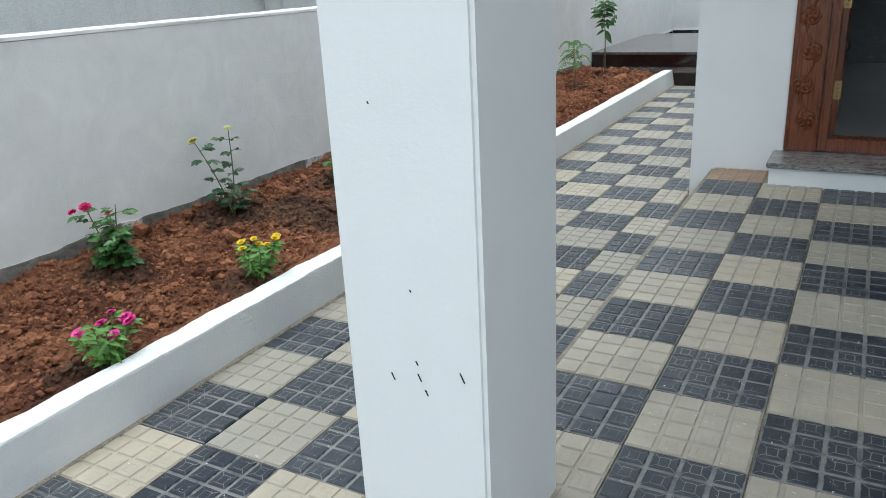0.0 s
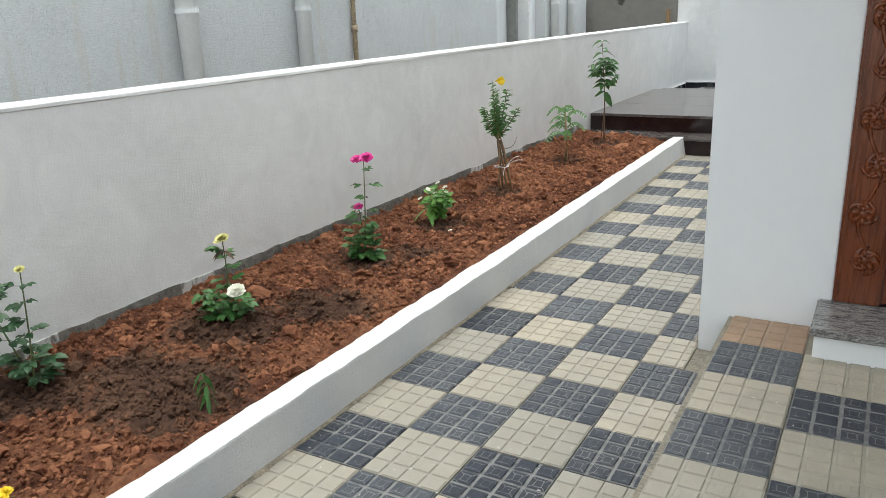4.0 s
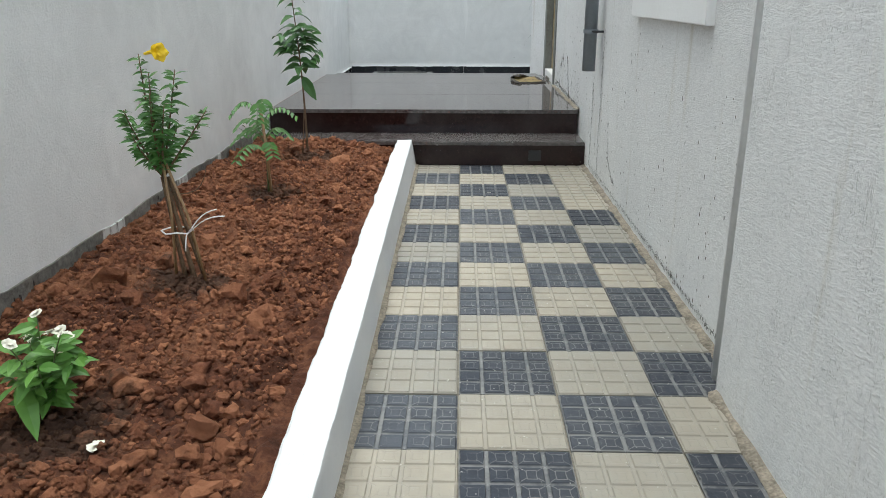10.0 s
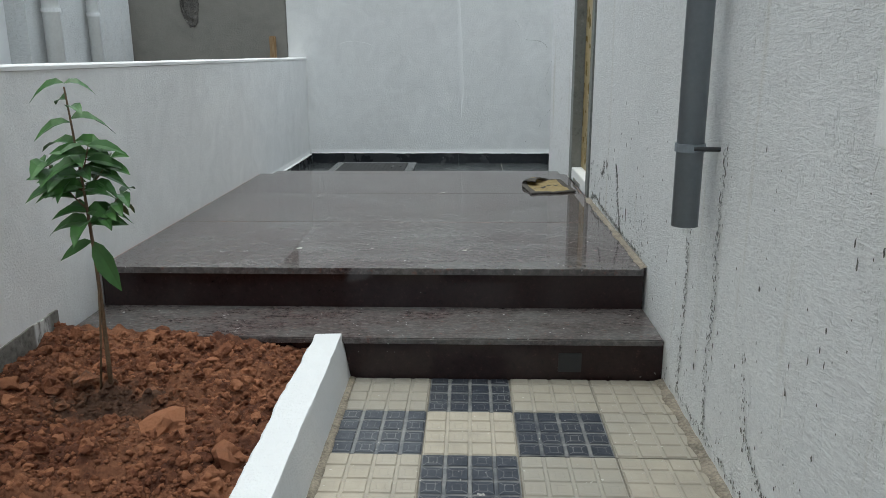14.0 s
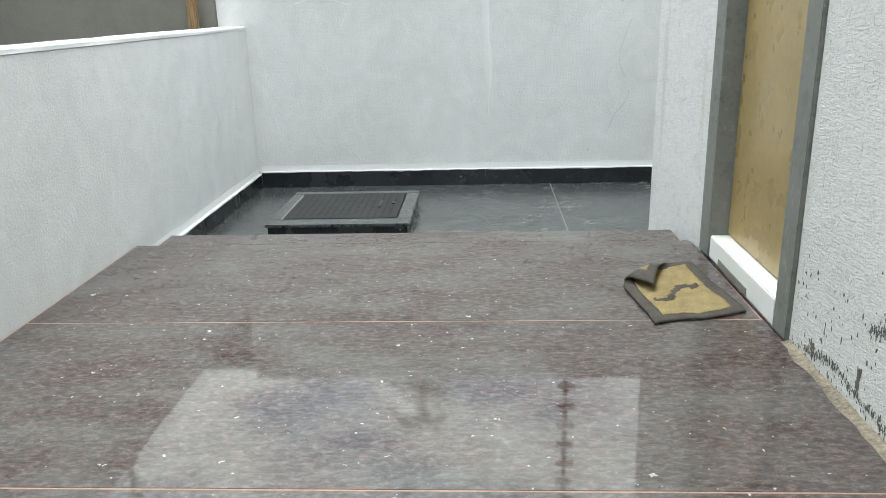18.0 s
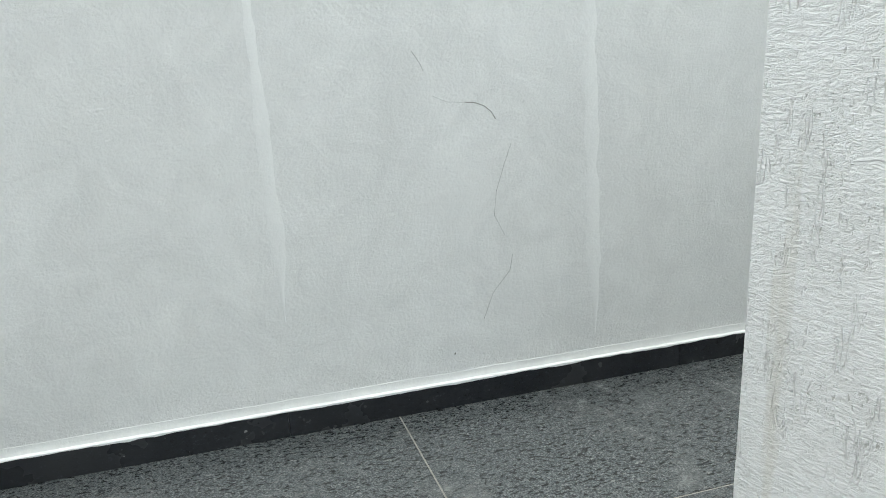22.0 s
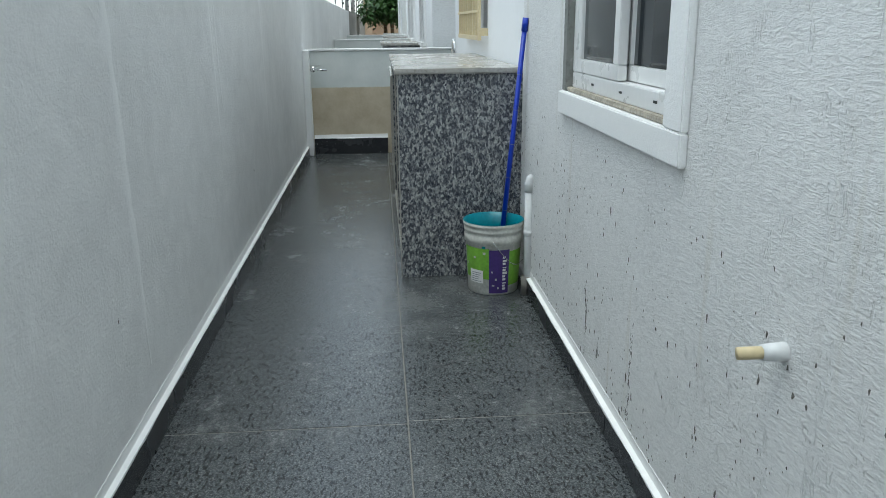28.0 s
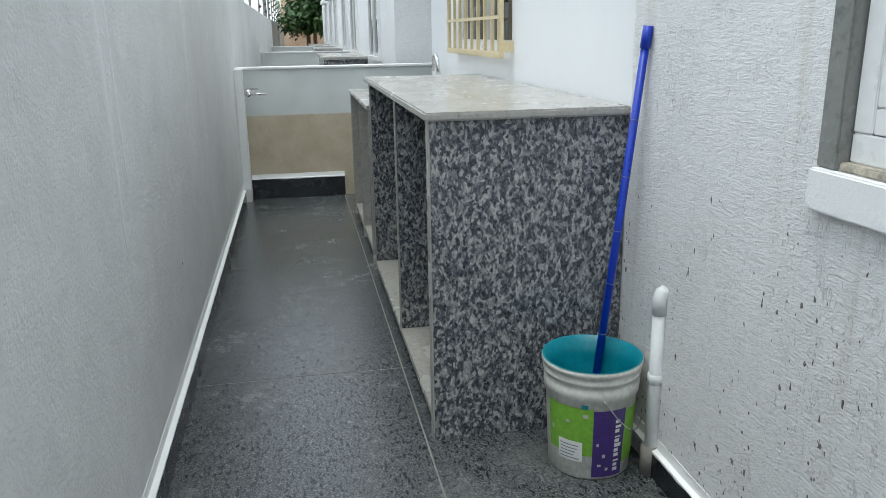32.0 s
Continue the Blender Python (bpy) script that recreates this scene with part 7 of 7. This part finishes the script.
grime("rear_wall_grime", on_rear, 760, 0.28, 1.08, 81, "dark splashes of grime on the rough rear wall")
def on_platform(u, d, z, proud=0.0008):
    y = 10.16 + 1.56 * u + d
    return (-0.772 - 0.003 * (y - 10.0) / 1.74 - proud, y, z)


def smear(name, spots, place, seed):
    """Larger ragged stains, each a cluster of many lobes."""
    r = random.Random(seed)
    for u, z, w, h in spots:
        verts, faces = [], []
        m = 40
        for i in range(m):
            a = 6.283 * i / m
            q = 0.62 + 0.75 * noise.noise(Vector((math.cos(a) * 2 + u * 40, math.sin(a) * 2, z * 9))) + r.uniform(-0.16, 0.16)
            verts.append(place(u, w * math.cos(a) * q + 0.25 * w * math.sin(a), z + h * math.sin(a) * q))
        verts.append(place(u, 0, z, 0.0018))
        faces = [(i, (i + 1) % m, m) for i in range(m)]
        me = bpy.data.meshes.new(name)
        me.from_pydata(verts, [], faces)
        me.materials.append(M_GRIME)
        tagged(new(name, me), "dark ragged stain on the rough plaster", "stain", kind="structure")


def stain_run(name, place, path, width, count, seed, label):
    """A run of damp dirt: many small ragged flakes strewn along a path of (u, z) on a wall."""
    r = random.Random(seed)
    verts, faces = [], []
    for _ in range(count):
        i = r.randrange(len(path) - 1)
        q = r.random()
        u = path[i][0] + (path[i + 1][0] - path[i][0]) * q
        z = path[i][1] + (path[i + 1][1] - path[i][1]) * q + r.gauss(0, 0.006)
        d = r.gauss(0, width)
        h = r.choice((0.002, 0.003, 0.004, 0.006, 0.010)) * r.uniform(0.6, 1.3)
        w = min(h, 0.004) * r.uniform(0.4, 0.9)
        k = len(verts)
        for j in range(7):
            a = 6.283 * j / 7
            e = r.uniform(0.45, 1.2)
            verts.append(place(u, d + w * math.cos(a) * e, z + h * math.sin(a) * e))
        verts.append(place(u, d, z, 0.0016))
        faces += [(k + j, k + (j + 1) % 7, k + 7) for j in range(7)]
    me = bpy.data.meshes.new(name)
    me.from_pydata(verts, [], faces)
    me.materials.append(M_DAMP)
    tagged(new(name, me), label, "stain", kind="stuff")


M_DAMP = plain("damp_grey_dirt", (0.17, 0.17, 0.155), 0.9, 0, 0.4, 30)
LBL_S = "dark damp run of dirt down the rough plaster"
stain_run("platform_stain", on_platform, [(0.48, 0.66), (0.46, 0.60), (0.43, 0.50), (0.40, 0.43), (0.38, 0.36)], 0.012, 420, 201, LBL_S)
stain_run("platform_stain", on_platform, [(0.70, 0.64), (0.70, 0.585), (0.74, 0.55)], 0.016, 160, 202, LBL_S)
stain_run("platform_stain", on_platform, [(0.95, 0.36), (0.85, 0.40), (0.70, 0.375), (0.5, 0.37), (0.3, 0.36), (0.08, 0.36)], 0.02, 700, 203, "dark damp line above the platform")
stain_run("pipe_stain", on_west, [(0.560, 0.95), (0.563, 0.7), (0.560, 0.45), (0.565, 0.25), (0.560, 0.05)], 0.012, 420, 204, LBL_S)
stain_run("pipe_stain", on_west, [(0.625, 0.60), (0.622, 0.35), (0.625, 0.05)], 0.010, 260, 205, LBL_S)
stain_run("pipe_stain", on_west, [(0.50, 0.42), (0.49, 0.22), (0.46, 0.14), (0.44, 0.12)], 0.010, 200, 206, LBL_S)
stain_run("foot_stain", on_west, [(0.02, 0.04), (0.3, 0.05), (0.62, 0.05)], 0.03, 700, 207, "dark splash line low on the side wall")
smear("wall_stain", [(0.65, 0.63, 0.03, 0.045), (0.60, 0.575, 0.012, 0.03), (0.76, 0.42, 0.014, 0.06), (0.45, 0.60, 0.012, 0.05), (0.30, 0.47, 0.012, 0.05), (0.92, 0.39, 0.02, 0.03)], on_platform, 85)
stain_run("rear_wall_stain", on_rear, [(0.597, 0.559), (0.5879, 0.481), (0.5879, 0.384)], 0.004, 120, 208, LBL_S)
stain_run("rear_wall_stain", on_rear, [(0.4364, 0.60), (0.437, 0.45), (0.4364, 0.31)], 0.006, 70, 209, LBL_S)
smear("rear_wall_drip", [(0.5394, 0.389, 0.008, 0.03), (0.4455, 0.435, 0.008, 0.026), (0.4364, 0.432, 0.006, 0.022), (0.4273, 0.398, 0.008, 0.022), (0.5182, 0.901, 0.009, 0.022), (0.7848, 0.445, 0.012, 0.012), (0.8061, 0.443, 0.01, 0.014), (0.8394, 0.388, 0.01, 0.018), (0.6424, 0.631, 0.008, 0.01), (0.6939, 0.661, 0.01, 0.012)], on_rear, 86)
def on_back(u, d, z, proud=0.0008):
    return (u + d, Y_BACK - proud, z)


smear("wall_dent", [(0.68, 0.662, 0.008, 0.012), (3.197, 0.644, 0.010, 0.012), (-0.966, 0.375, 0.004, 0.007)], on_back, 91)
grime("platform_wall_grime", on_platform, 420, 0.345, 0.62, 84, "dark damp specks above the platform")
grime("side_wall_grime", on_west, 560, 0.03, 1.0, 82, "dark splashes of grime low on the rough side wall")


def splash(at, r, seed, material, label):
    """A thin dried splash on a floor."""
    bm = bmesh.new()
    n = 26
    x, y, z = at
    ring = []
    for i in range(n):
        a = 6.283 * i / n
        q = r * (0.75 + 0.7 * noise.noise(Vector((math.cos(a) * 1.6 + seed, math.sin(a) * 1.6, seed))))
        ring.append(bm.verts.new((x + q * 1.5 * math.cos(a), y + q * math.sin(a), z + 0.0004)))
    top = bm.verts.new((x, y, z + 0.0016))
    for i in range(n):
        bm.faces.new((ring[i], ring[(i + 1) % n], top))
    setting("paint_splash", bm, material, label, "paint splash", True)


M_SPLASH = plain("dried_white_paint", (0.42, 0.42, 0.385), 0.7, 0, 0.2, 40)
for k, (x, y, z, r) in enumerate(((-2.284, 10.465, Z_PLAT, 0.015), (-1.526, 10.444, Z_PLAT, 0.012), (-1.95, 10.469, Z_PLAT, 0.007), (-1.284, 11.09, Z_PLAT, 0.007), (-2.97, 12.14, Z_PLAT, 0.009), (-1.673, 11.93, Z_PLAT, 0.007))):
    splash((x, y, z), r, k * 3.3, M_SPLASH, "dried splash of white paint on the granite")


# raw cement fillets where walls meet the paving
def fillet(name, pts, z, w, h, side, seed):
    bm = bmesh.new()
    rows = []
    for (xa, ya), (xb, yb) in zip(pts, pts[1:]):
        n = max(2, int(math.hypot(xb - xa, yb - ya) / 0.04))
        for k in range(n + 1):
            x, y = xa + (xb - xa) * k / n, ya + (yb - ya) * k / n
            a = 0.7 + 0.45 * noise.noise(Vector((x * 9 + seed, y * 9, 1))) + 0.25 * noise.noise(Vector((x * 31, y * 31, seed)))
            rows.append([bm.verts.new(p) for p in ((x - side * 0.01, y, z + h * a), (x + side * w * 0.35 * a, y, z + h * 0.55 * a), (x + side * w * a, y, z + 0.002), (x + side * w * a, y, z - 0.008))])
    for a, b in zip(rows, rows[1:]):
        for i in range(3):
            bm.faces.new((a[i], a[i + 1], b[i + 1], b[i]))
    bmesh.ops.recalc_face_normals(bm, faces=bm.faces)
    setting(name, bm, M_FILLET, "raw ragged cement fillet at the foot of the wall", "mortar fillet", True)


M_FILLET = plain("raw_brown_mortar", (0.29, 0.25, 0.195), 0.92, 0, 0.4, 16, 0.006, 70)
fillet("mortar_fillet_house", [(-0.776, 6.62), (-0.771, 9.79)], 0.0, 0.045, 0.022, -1, 1.0)
fillet("mortar_fillet_front", [(-0.866, 5.30), (-0.866, 6.54)], 0.0, 0.035, 0.018, -1, 4.0)
fillet("mortar_fillet_kerb", [(-1.942, 0.2), (-1.941, 5.6), (-1.950, 9.79)], 0.0, 0.020, 0.012, 1, 2.0)
fillet("mortar_fillet_platform", [(-0.775, 10.14), (-0.778, 11.73)], Z_PLAT, 0.034, 0.016, -1, 3.0)


# cross walls between the plots
def cross_wall(x, k):
    setting("wall_cross_%d" % k, box(x, x + 0.12, Y_REAR - 0.3, Y_BACK - 0.002, -0.05, 1.225, 0.003), M_CROSS, "low cross wall between the yards, painted above and bare cream below", "wall")
    setting("wall_cross_cap_%d" % k, box(x - 0.012, x + 0.132, Y_REAR - 0.3, Y_BACK - 0.002, 1.226, 1.245, 0.003), M_CAP, "pale top of the cross wall", "wall top")


n = Nodes("half_painted_plaster")
sepz = n.add("ShaderNodeSeparateXYZ")
n.link(n.co, sepz.inputs[0])
edge = n.ramp(n.math("ADD", sepz.outputs["Z"], n.math("MULTIPLY", n.noise(14, 3), 0.01)), ((0.858, 0.0), (0.866, 1.0)))
n.bump(n.noise(20, 4), 0.004, 0.6)
M_CROSS = n.done(n.mix(edge, n.ramp(n.noise(5, 5, 0.65), ((0.35, (0.47, 0.40, 0.29)), (0.65, (0.57, 0.50, 0.38)))), n.ramp(n.noise(3, 4), ((0.35, (0.60, 0.63, 0.61)), (0.65, (0.68, 0.70, 0.68))))), 0.75, 0, 0.3)
cross_wall(6.73, 1)
cross_wall(12.4, 2)
cross_wall(18.2, 3)
setting("wall_cross_pier", box(6.60, 6.728, Y_BACK - 0.065, Y_BACK - 0.002, Z_BACK, 1.235, 0.003), M_CAP, "white pilaster against the rear wall", "pier")
t = thing("yard_tap", (6.60, 14.48, 1.05), "small chrome lever tap on the end pier", "tap")
part("body", rod((6.60, 14.45, 1.05), (6.44, 14.43, 1.05), 0.012, 0.010, 12), M_STEEL, t, "", True)
part("flange", rod((6.60, 14.45, 1.05), (6.592, 14.45, 1.05), 0.028, None, 16), M_STEEL, t, "", True)
part("spout", rod((6.50, 14.43, 1.052), (6.50, 14.30, 1.045), 0.011, 0.009, 12), M_STEEL, t, "", True)
part("lever", box(6.46, 6.48, 14.36, 14.46, 1.085, 1.095, 0.003), M_STEEL, t)

# the row of next houses along the passage
M_NEXT = rough_wall_material("next_house_plaster", (0.74, 0.75, 0.76), 0.5)


def next_house(x0, x1, y, k):
    t = thing("row_house", ((x0 + x1) / 2, y, 0.0), "white rear side of the next house with tall windows and sunshades", "house", "row of houses", "structure")
    part("wall", box(x0, x1, 6.0, y, -0.05, 6.4), M_NEXT, t)
    for wx in (x0 + 1.15, x0 + 3.9):
        w = part("window", box(wx, wx + 0.9, y, y + 0.012, 1.30, 2.2), M_DARKGLASS, t, "tall dark window")
        for a, b in ((wx - 0.05, wx), (wx + 0.42, wx + 0.47), (wx + 0.9, wx + 0.95)):
            part("stile", box(a, b, y, y + 0.03, 1.26, 2.25), M_PVC, w)
        part("sill", box(wx - 0.05, wx + 0.95, y, y + 0.05, 1.22, 1.26), M_PVC, w)
        part("sunshade", box(wx - 0.2, wx + 1.1, y, y + 0.13, 2.30, 2.39), M_PILLAR, t)
    part("parapet", box(x0, x1, y - 0.15, y + 0.05, 6.4, 6.9), M_PILLAR, t)
    c = thing("next_counter", (x0 + 3.5, y + 0.3, 0.19), "grey granite counter of the next yard", "counter", "counters of the next yards")
    part("top", box(x0 + 2.6, x0 + 4.6, y + 0.001, y + 0.55, 1.20, 1.23), M_SLABTOP, c)
    part("body", box(x0 + 2.65, x0 + 4.55, y + 0.001, y + 0.52, 0.0, 1.199), M_COUNTER, c)


next_house(7.05, 12.3, 13.20, 1)
next_house(12.9, 18.0, 13.13, 2)
next_house(18.6, 26.0, 13.09, 3)
setting("yard_floor_far", box(6.86, 40.0, 13.1, Y_BACK, -0.05, 0.17), M_CEMENT, "grey floor of the next yards", "floor")


def peach_building(x):
    t = thing("peach_building", (x, 11.0, 0.0), "peach-painted two-storey building with a deep balcony closing the row", "building")
    M_PEACH = smooth_wall_material("peach_paint", (0.60, 0.44, 0.31))
    part("body", box(x + 1.3, x + 8, 6.0, 14.6, -0.05, 6.1), M_PEACH, t)
    part("pier", box(x, x + 1.3, 14.15, 14.6, -0.05, 5.75), M_PEACH, t)
    part("pier", box(x, x + 1.3, 10.6, 11.0, -0.05, 5.75), M_PEACH, t)
    part("beam", box(x, x + 1.3, 6.0, 14.6, 5.752, 6.1), M_PEACH, t)
    part("balcony_slab", box(x - 0.02, x + 1.3, 11.0, 14.15, 2.7, 2.95), M_PEACH, t)
    part("parapet", box(x - 0.15, x + 8, 6.0, 14.7, 6.102, 6.55), M_PEACH, t)
    part("coping", box(x - 0.2, x + 0.4, 14.3, 14.75, 6.552, 6.72), M_BLACK, t, "dark coping at the corner")
    part("door", box(x + 1.27, x + 1.3, 12.6, 13.5, 2.96, 5.1), M_WOOD, t)


peach_building(46.0)


# ---------------- paving, piece by piece ----------------
def tile_mesh(name, w, d, gap=0.0025):
    """A paver w by d with cushions of a 4 by 4 mould, cut where the paver is cut."""
    bm = bmesh.new()
    t, lip, rise, cell = 0.012, 0.003, 0.0042, 0.30 / 4
    v = [bm.verts.new(p) for p in ((gap, gap, -t), (w - gap, gap, -t), (w - gap, d - gap, -t), (gap, d - gap, -t), (gap, gap, -rise), (w - gap, gap, -rise), (w - gap, d - gap, -rise), (gap, d - gap, -rise))]
    for f in ((4, 5, 6, 7), (0, 1, 5, 4), (1, 2, 6, 5), (2, 3, 7, 6), (3, 0, 4, 7)):
        bm.faces.new([v[i] for i in f])
    for i in range(4):
        for j in range(4):
            x0, x1 = i * cell + 0.0048, min((i + 1) * cell, w) - 0.0048
            y0, y1 = j * cell + 0.0048, min((j + 1) * cell, d) - 0.0048
            if x1 - x0 < 0.012 or y1 - y0 < 0.012:
                continue
            lo = [bm.verts.new(p) for p in ((x0, y0, -rise), (x1, y0, -rise), (x1, y1, -rise), (x0, y1, -rise))]
            hi = [bm.verts.new(p) for p in ((x0 + lip, y0 + lip, 0), (x1 - lip, y0 + lip, 0), (x1 - lip, y1 - lip, 0), (x0 + lip, y1 - lip, 0))]
            bm.faces.new(hi)
            for k in range(4):
                m = (k + 1) % 4
                bm.faces.new((lo[k], lo[m], hi[m], hi[k]))
    me = bpy.data.meshes.new(name)
    bm.to_mesh(me)
    bm.free()
    return me


TILES = {}


def lay_tile(parent, x, y, z, w, d, material, rnd):
    key = (round(w, 3), round(d, 3), material.name)
    if key not in TILES:
        me = tile_mesh("paver", w, d)
        me.materials.append(material)
        TILES[key] = me
    ob = new("paver", TILES[key])
    ob.location = (x, y, z + rnd.uniform(-0.0015, 0.0015))
    ob.rotation_euler = (rnd.uniform(-0.004, 0.004), rnd.uniform(-0.004, 0.004), rnd.uniform(-0.004, 0.004))
    ob.parent = parent
    return ob


rnd = random.Random(4)
paving = tagged(new("path_paving"), "chequered cream and slate-blue concrete pavers, dusty at the joints", "paving", kind="structure")
cols = [(-1.944, -1.65), (-1.65, -1.35), (-1.35, -1.05), (-1.05, -0.775)]
for r in range(36):
    y1 = 9.82 - 0.3 * r
    top = min(y1, 9.802)
    for c, (xa, xb) in enumerate(cols):
        if c == 3 and y1 < 6.7:
            xb = -0.868 if y1 > 5.3 else -0.748
        dark = (r + c) % 2 == 1
        worn_pale = (c == 3 and r < 3) or (c == 0 and r == 0)
        lay_tile(paving, xa, y1 - 0.3, 0.0, xb - xa, top - y1 + 0.3, M_TILE_L if worn_pale or not dark else M_TILE_D, rnd)
porch = tagged(new("porch_paving"), "chequered cream and slate-blue pavers of the raised porch", "paving", kind="structure")
XS = [-0.7275 + 0.3 * i for i in range(11)]
for r in range(21):
    y0 = 4.979 - 0.3 * r
    for c, xa in enumerate(XS):
        d = 0.3 if r else min(0.3, Y_FRONT - 0.006 - y0)
        if r == 0 and xa > -0.43 and xa < 1.2:
            continue
        mat = M_TILE_D if (r + c) % 2 == 1 else M_TILE_L
        if r == 0 and c == 0:
            mat = M_TILE_R
        lay_tile(porch, xa, y0, Z_PORCH, 0.3, d, mat, rnd)

yard = tagged(new("yard_floor"), "leathered dark grey granite slabs with pale joints in the rear yard", "floor", kind="structure")
rows_y = [(12.75, 13.715), (13.715, Y_BACK)]
rows_x = [[-3.068, -2.44, -1.20, 0.92, 3.10, 4.70, 6.73], [-3.068, -1.20, 0.90, 3.10, 4.70, 6.73]]
for (ya, yb), xs in zip(rows_y, rows_x):
    for xa, xb in zip(xs, xs[1:]):
        if xa < -1.3:
            y0 = max(ya, 12.85)
        else:
            y0 = max(ya, 12.85) if xa < -0.9 else ya
        part("slab", box(xa + 0.0022, xb - 0.0022, y0 + 0.0022, yb - 0.0022, Z_BACK - 0.03, Z_BACK, 0.0012), M_GREY, yard)
setting("yard_bed", box(-3.068, 6.73, 12.85, Y_BACK, -0.05, Z_BACK - 0.0012), M_JOINT, "pale grout bed showing in the floor joints", "floor bed")


def ragged_strip(a, b, z0, z1, out, ledge):
    """A brushed line of paint from a to b in plan over a ledge: up the wall to z1, across the ledge, and unevenly over its edge."""
    bm = bmesh.new()
    n = max(4, int(math.dist(a, b) / 0.03))
    rows = []
    for k in range(n + 1):
        x, y = a[0] + (b[0] - a[0]) * k / n, a[1] + (b[1] - a[1]) * k / n
        d = 0.007 * noise.noise(Vector((x * 3, y * 3, 2))) + 0.005 * noise.noise(Vector((x * 17, y * 17, 7)))
        lo, hi = z0 + d, z1 + 0.004 * noise.noise(Vector((x * 5, y * 5, 9)))
        p, q = (x + out[0] * 0.12, y + out[1] * 0.12), (x + out[0], y + out[1])
        rows.append([bm.verts.new(v) for v in ((x, y, hi), (*p, hi), (*p, ledge + 0.0015), (*q, ledge + 0.0015), (*q, lo), (x, y, lo))])
    for r0, r1 in zip(rows, rows[1:]):
        for i in range(6):
            j = (i + 1) % 6
            bm.faces.new((r0[i], r0[j], r1[j], r1[i]))
    bmesh.ops.recalc_face_normals(bm, faces=bm.faces)
    return bm


def skirting(name, boards, z1, a, b, out, label):
    """Black stone boards with a brushed white line over their top edge."""
    s = thing(name, (a[0], a[1], Z_BACK), label, "skirting", kind="structure")
    for x0, x1, y0, y1 in boards:
        part("board", box(x0, x1, y0, y1, Z_BACK, z1, 0.002), M_SKIRT, s)
    part("paint_line", ragged_strip(a, b, z1 - 0.005, z1 + 0.035, out, z1), M_CAP, s, "white painted strip on top")
    return s


cuts = [-3.05, -1.61, 0.02, 1.62, 3.20, 4.80, 6.72]
skirting("skirting_back", [(p + 0.001, q - 0.001, Y_BACK - 0.020, Y_BACK) for p, q in zip(cuts, cuts[1:])], 0.266, (-3.05, Y_BACK + 0.001), (6.72, Y_BACK + 0.001), (0, -0.0225), "black granite skirting with a white painted edge along the rear wall")
skirting("skirting_left", [(X_LEFT, X_LEFT + 0.020, 12.86, Y_BACK - 0.021)], 0.254, (X_LEFT - 0.001, 12.86), (X_LEFT - 0.001, Y_BACK - 0.012), (0.0235, 0), "black granite skirting with a white painted edge on the low wall")
skirting("skirting_house", [(-0.868, 0.75, Y_REAR, Y_REAR + 0.020), (0.752, 2.16, Y_REAR, Y_REAR + 0.020)], 0.254, (-0.868, Y_REAR - 0.001), (2.46, Y_REAR - 0.001), (0, 0.0225), "black granite skirting with a white painted edge on the house wall")
skirting("skirting_corner", [(-0.909, -0.869, 12.87, Y_REAR + 0.022)], 0.254, (-0.882, 12.87), (-0.882, Y_REAR + 0.022), (-0.027, 0), "black granite skirting at the house corner")
skirting("skirting_end", [(6.705, 6.73, 13.71, Y_BACK - 0.07)], 0.335, (6.731, 13.71), (6.731, Y_BACK - 0.07), (-0.028, 0), "tall black granite skirting on the end wall")
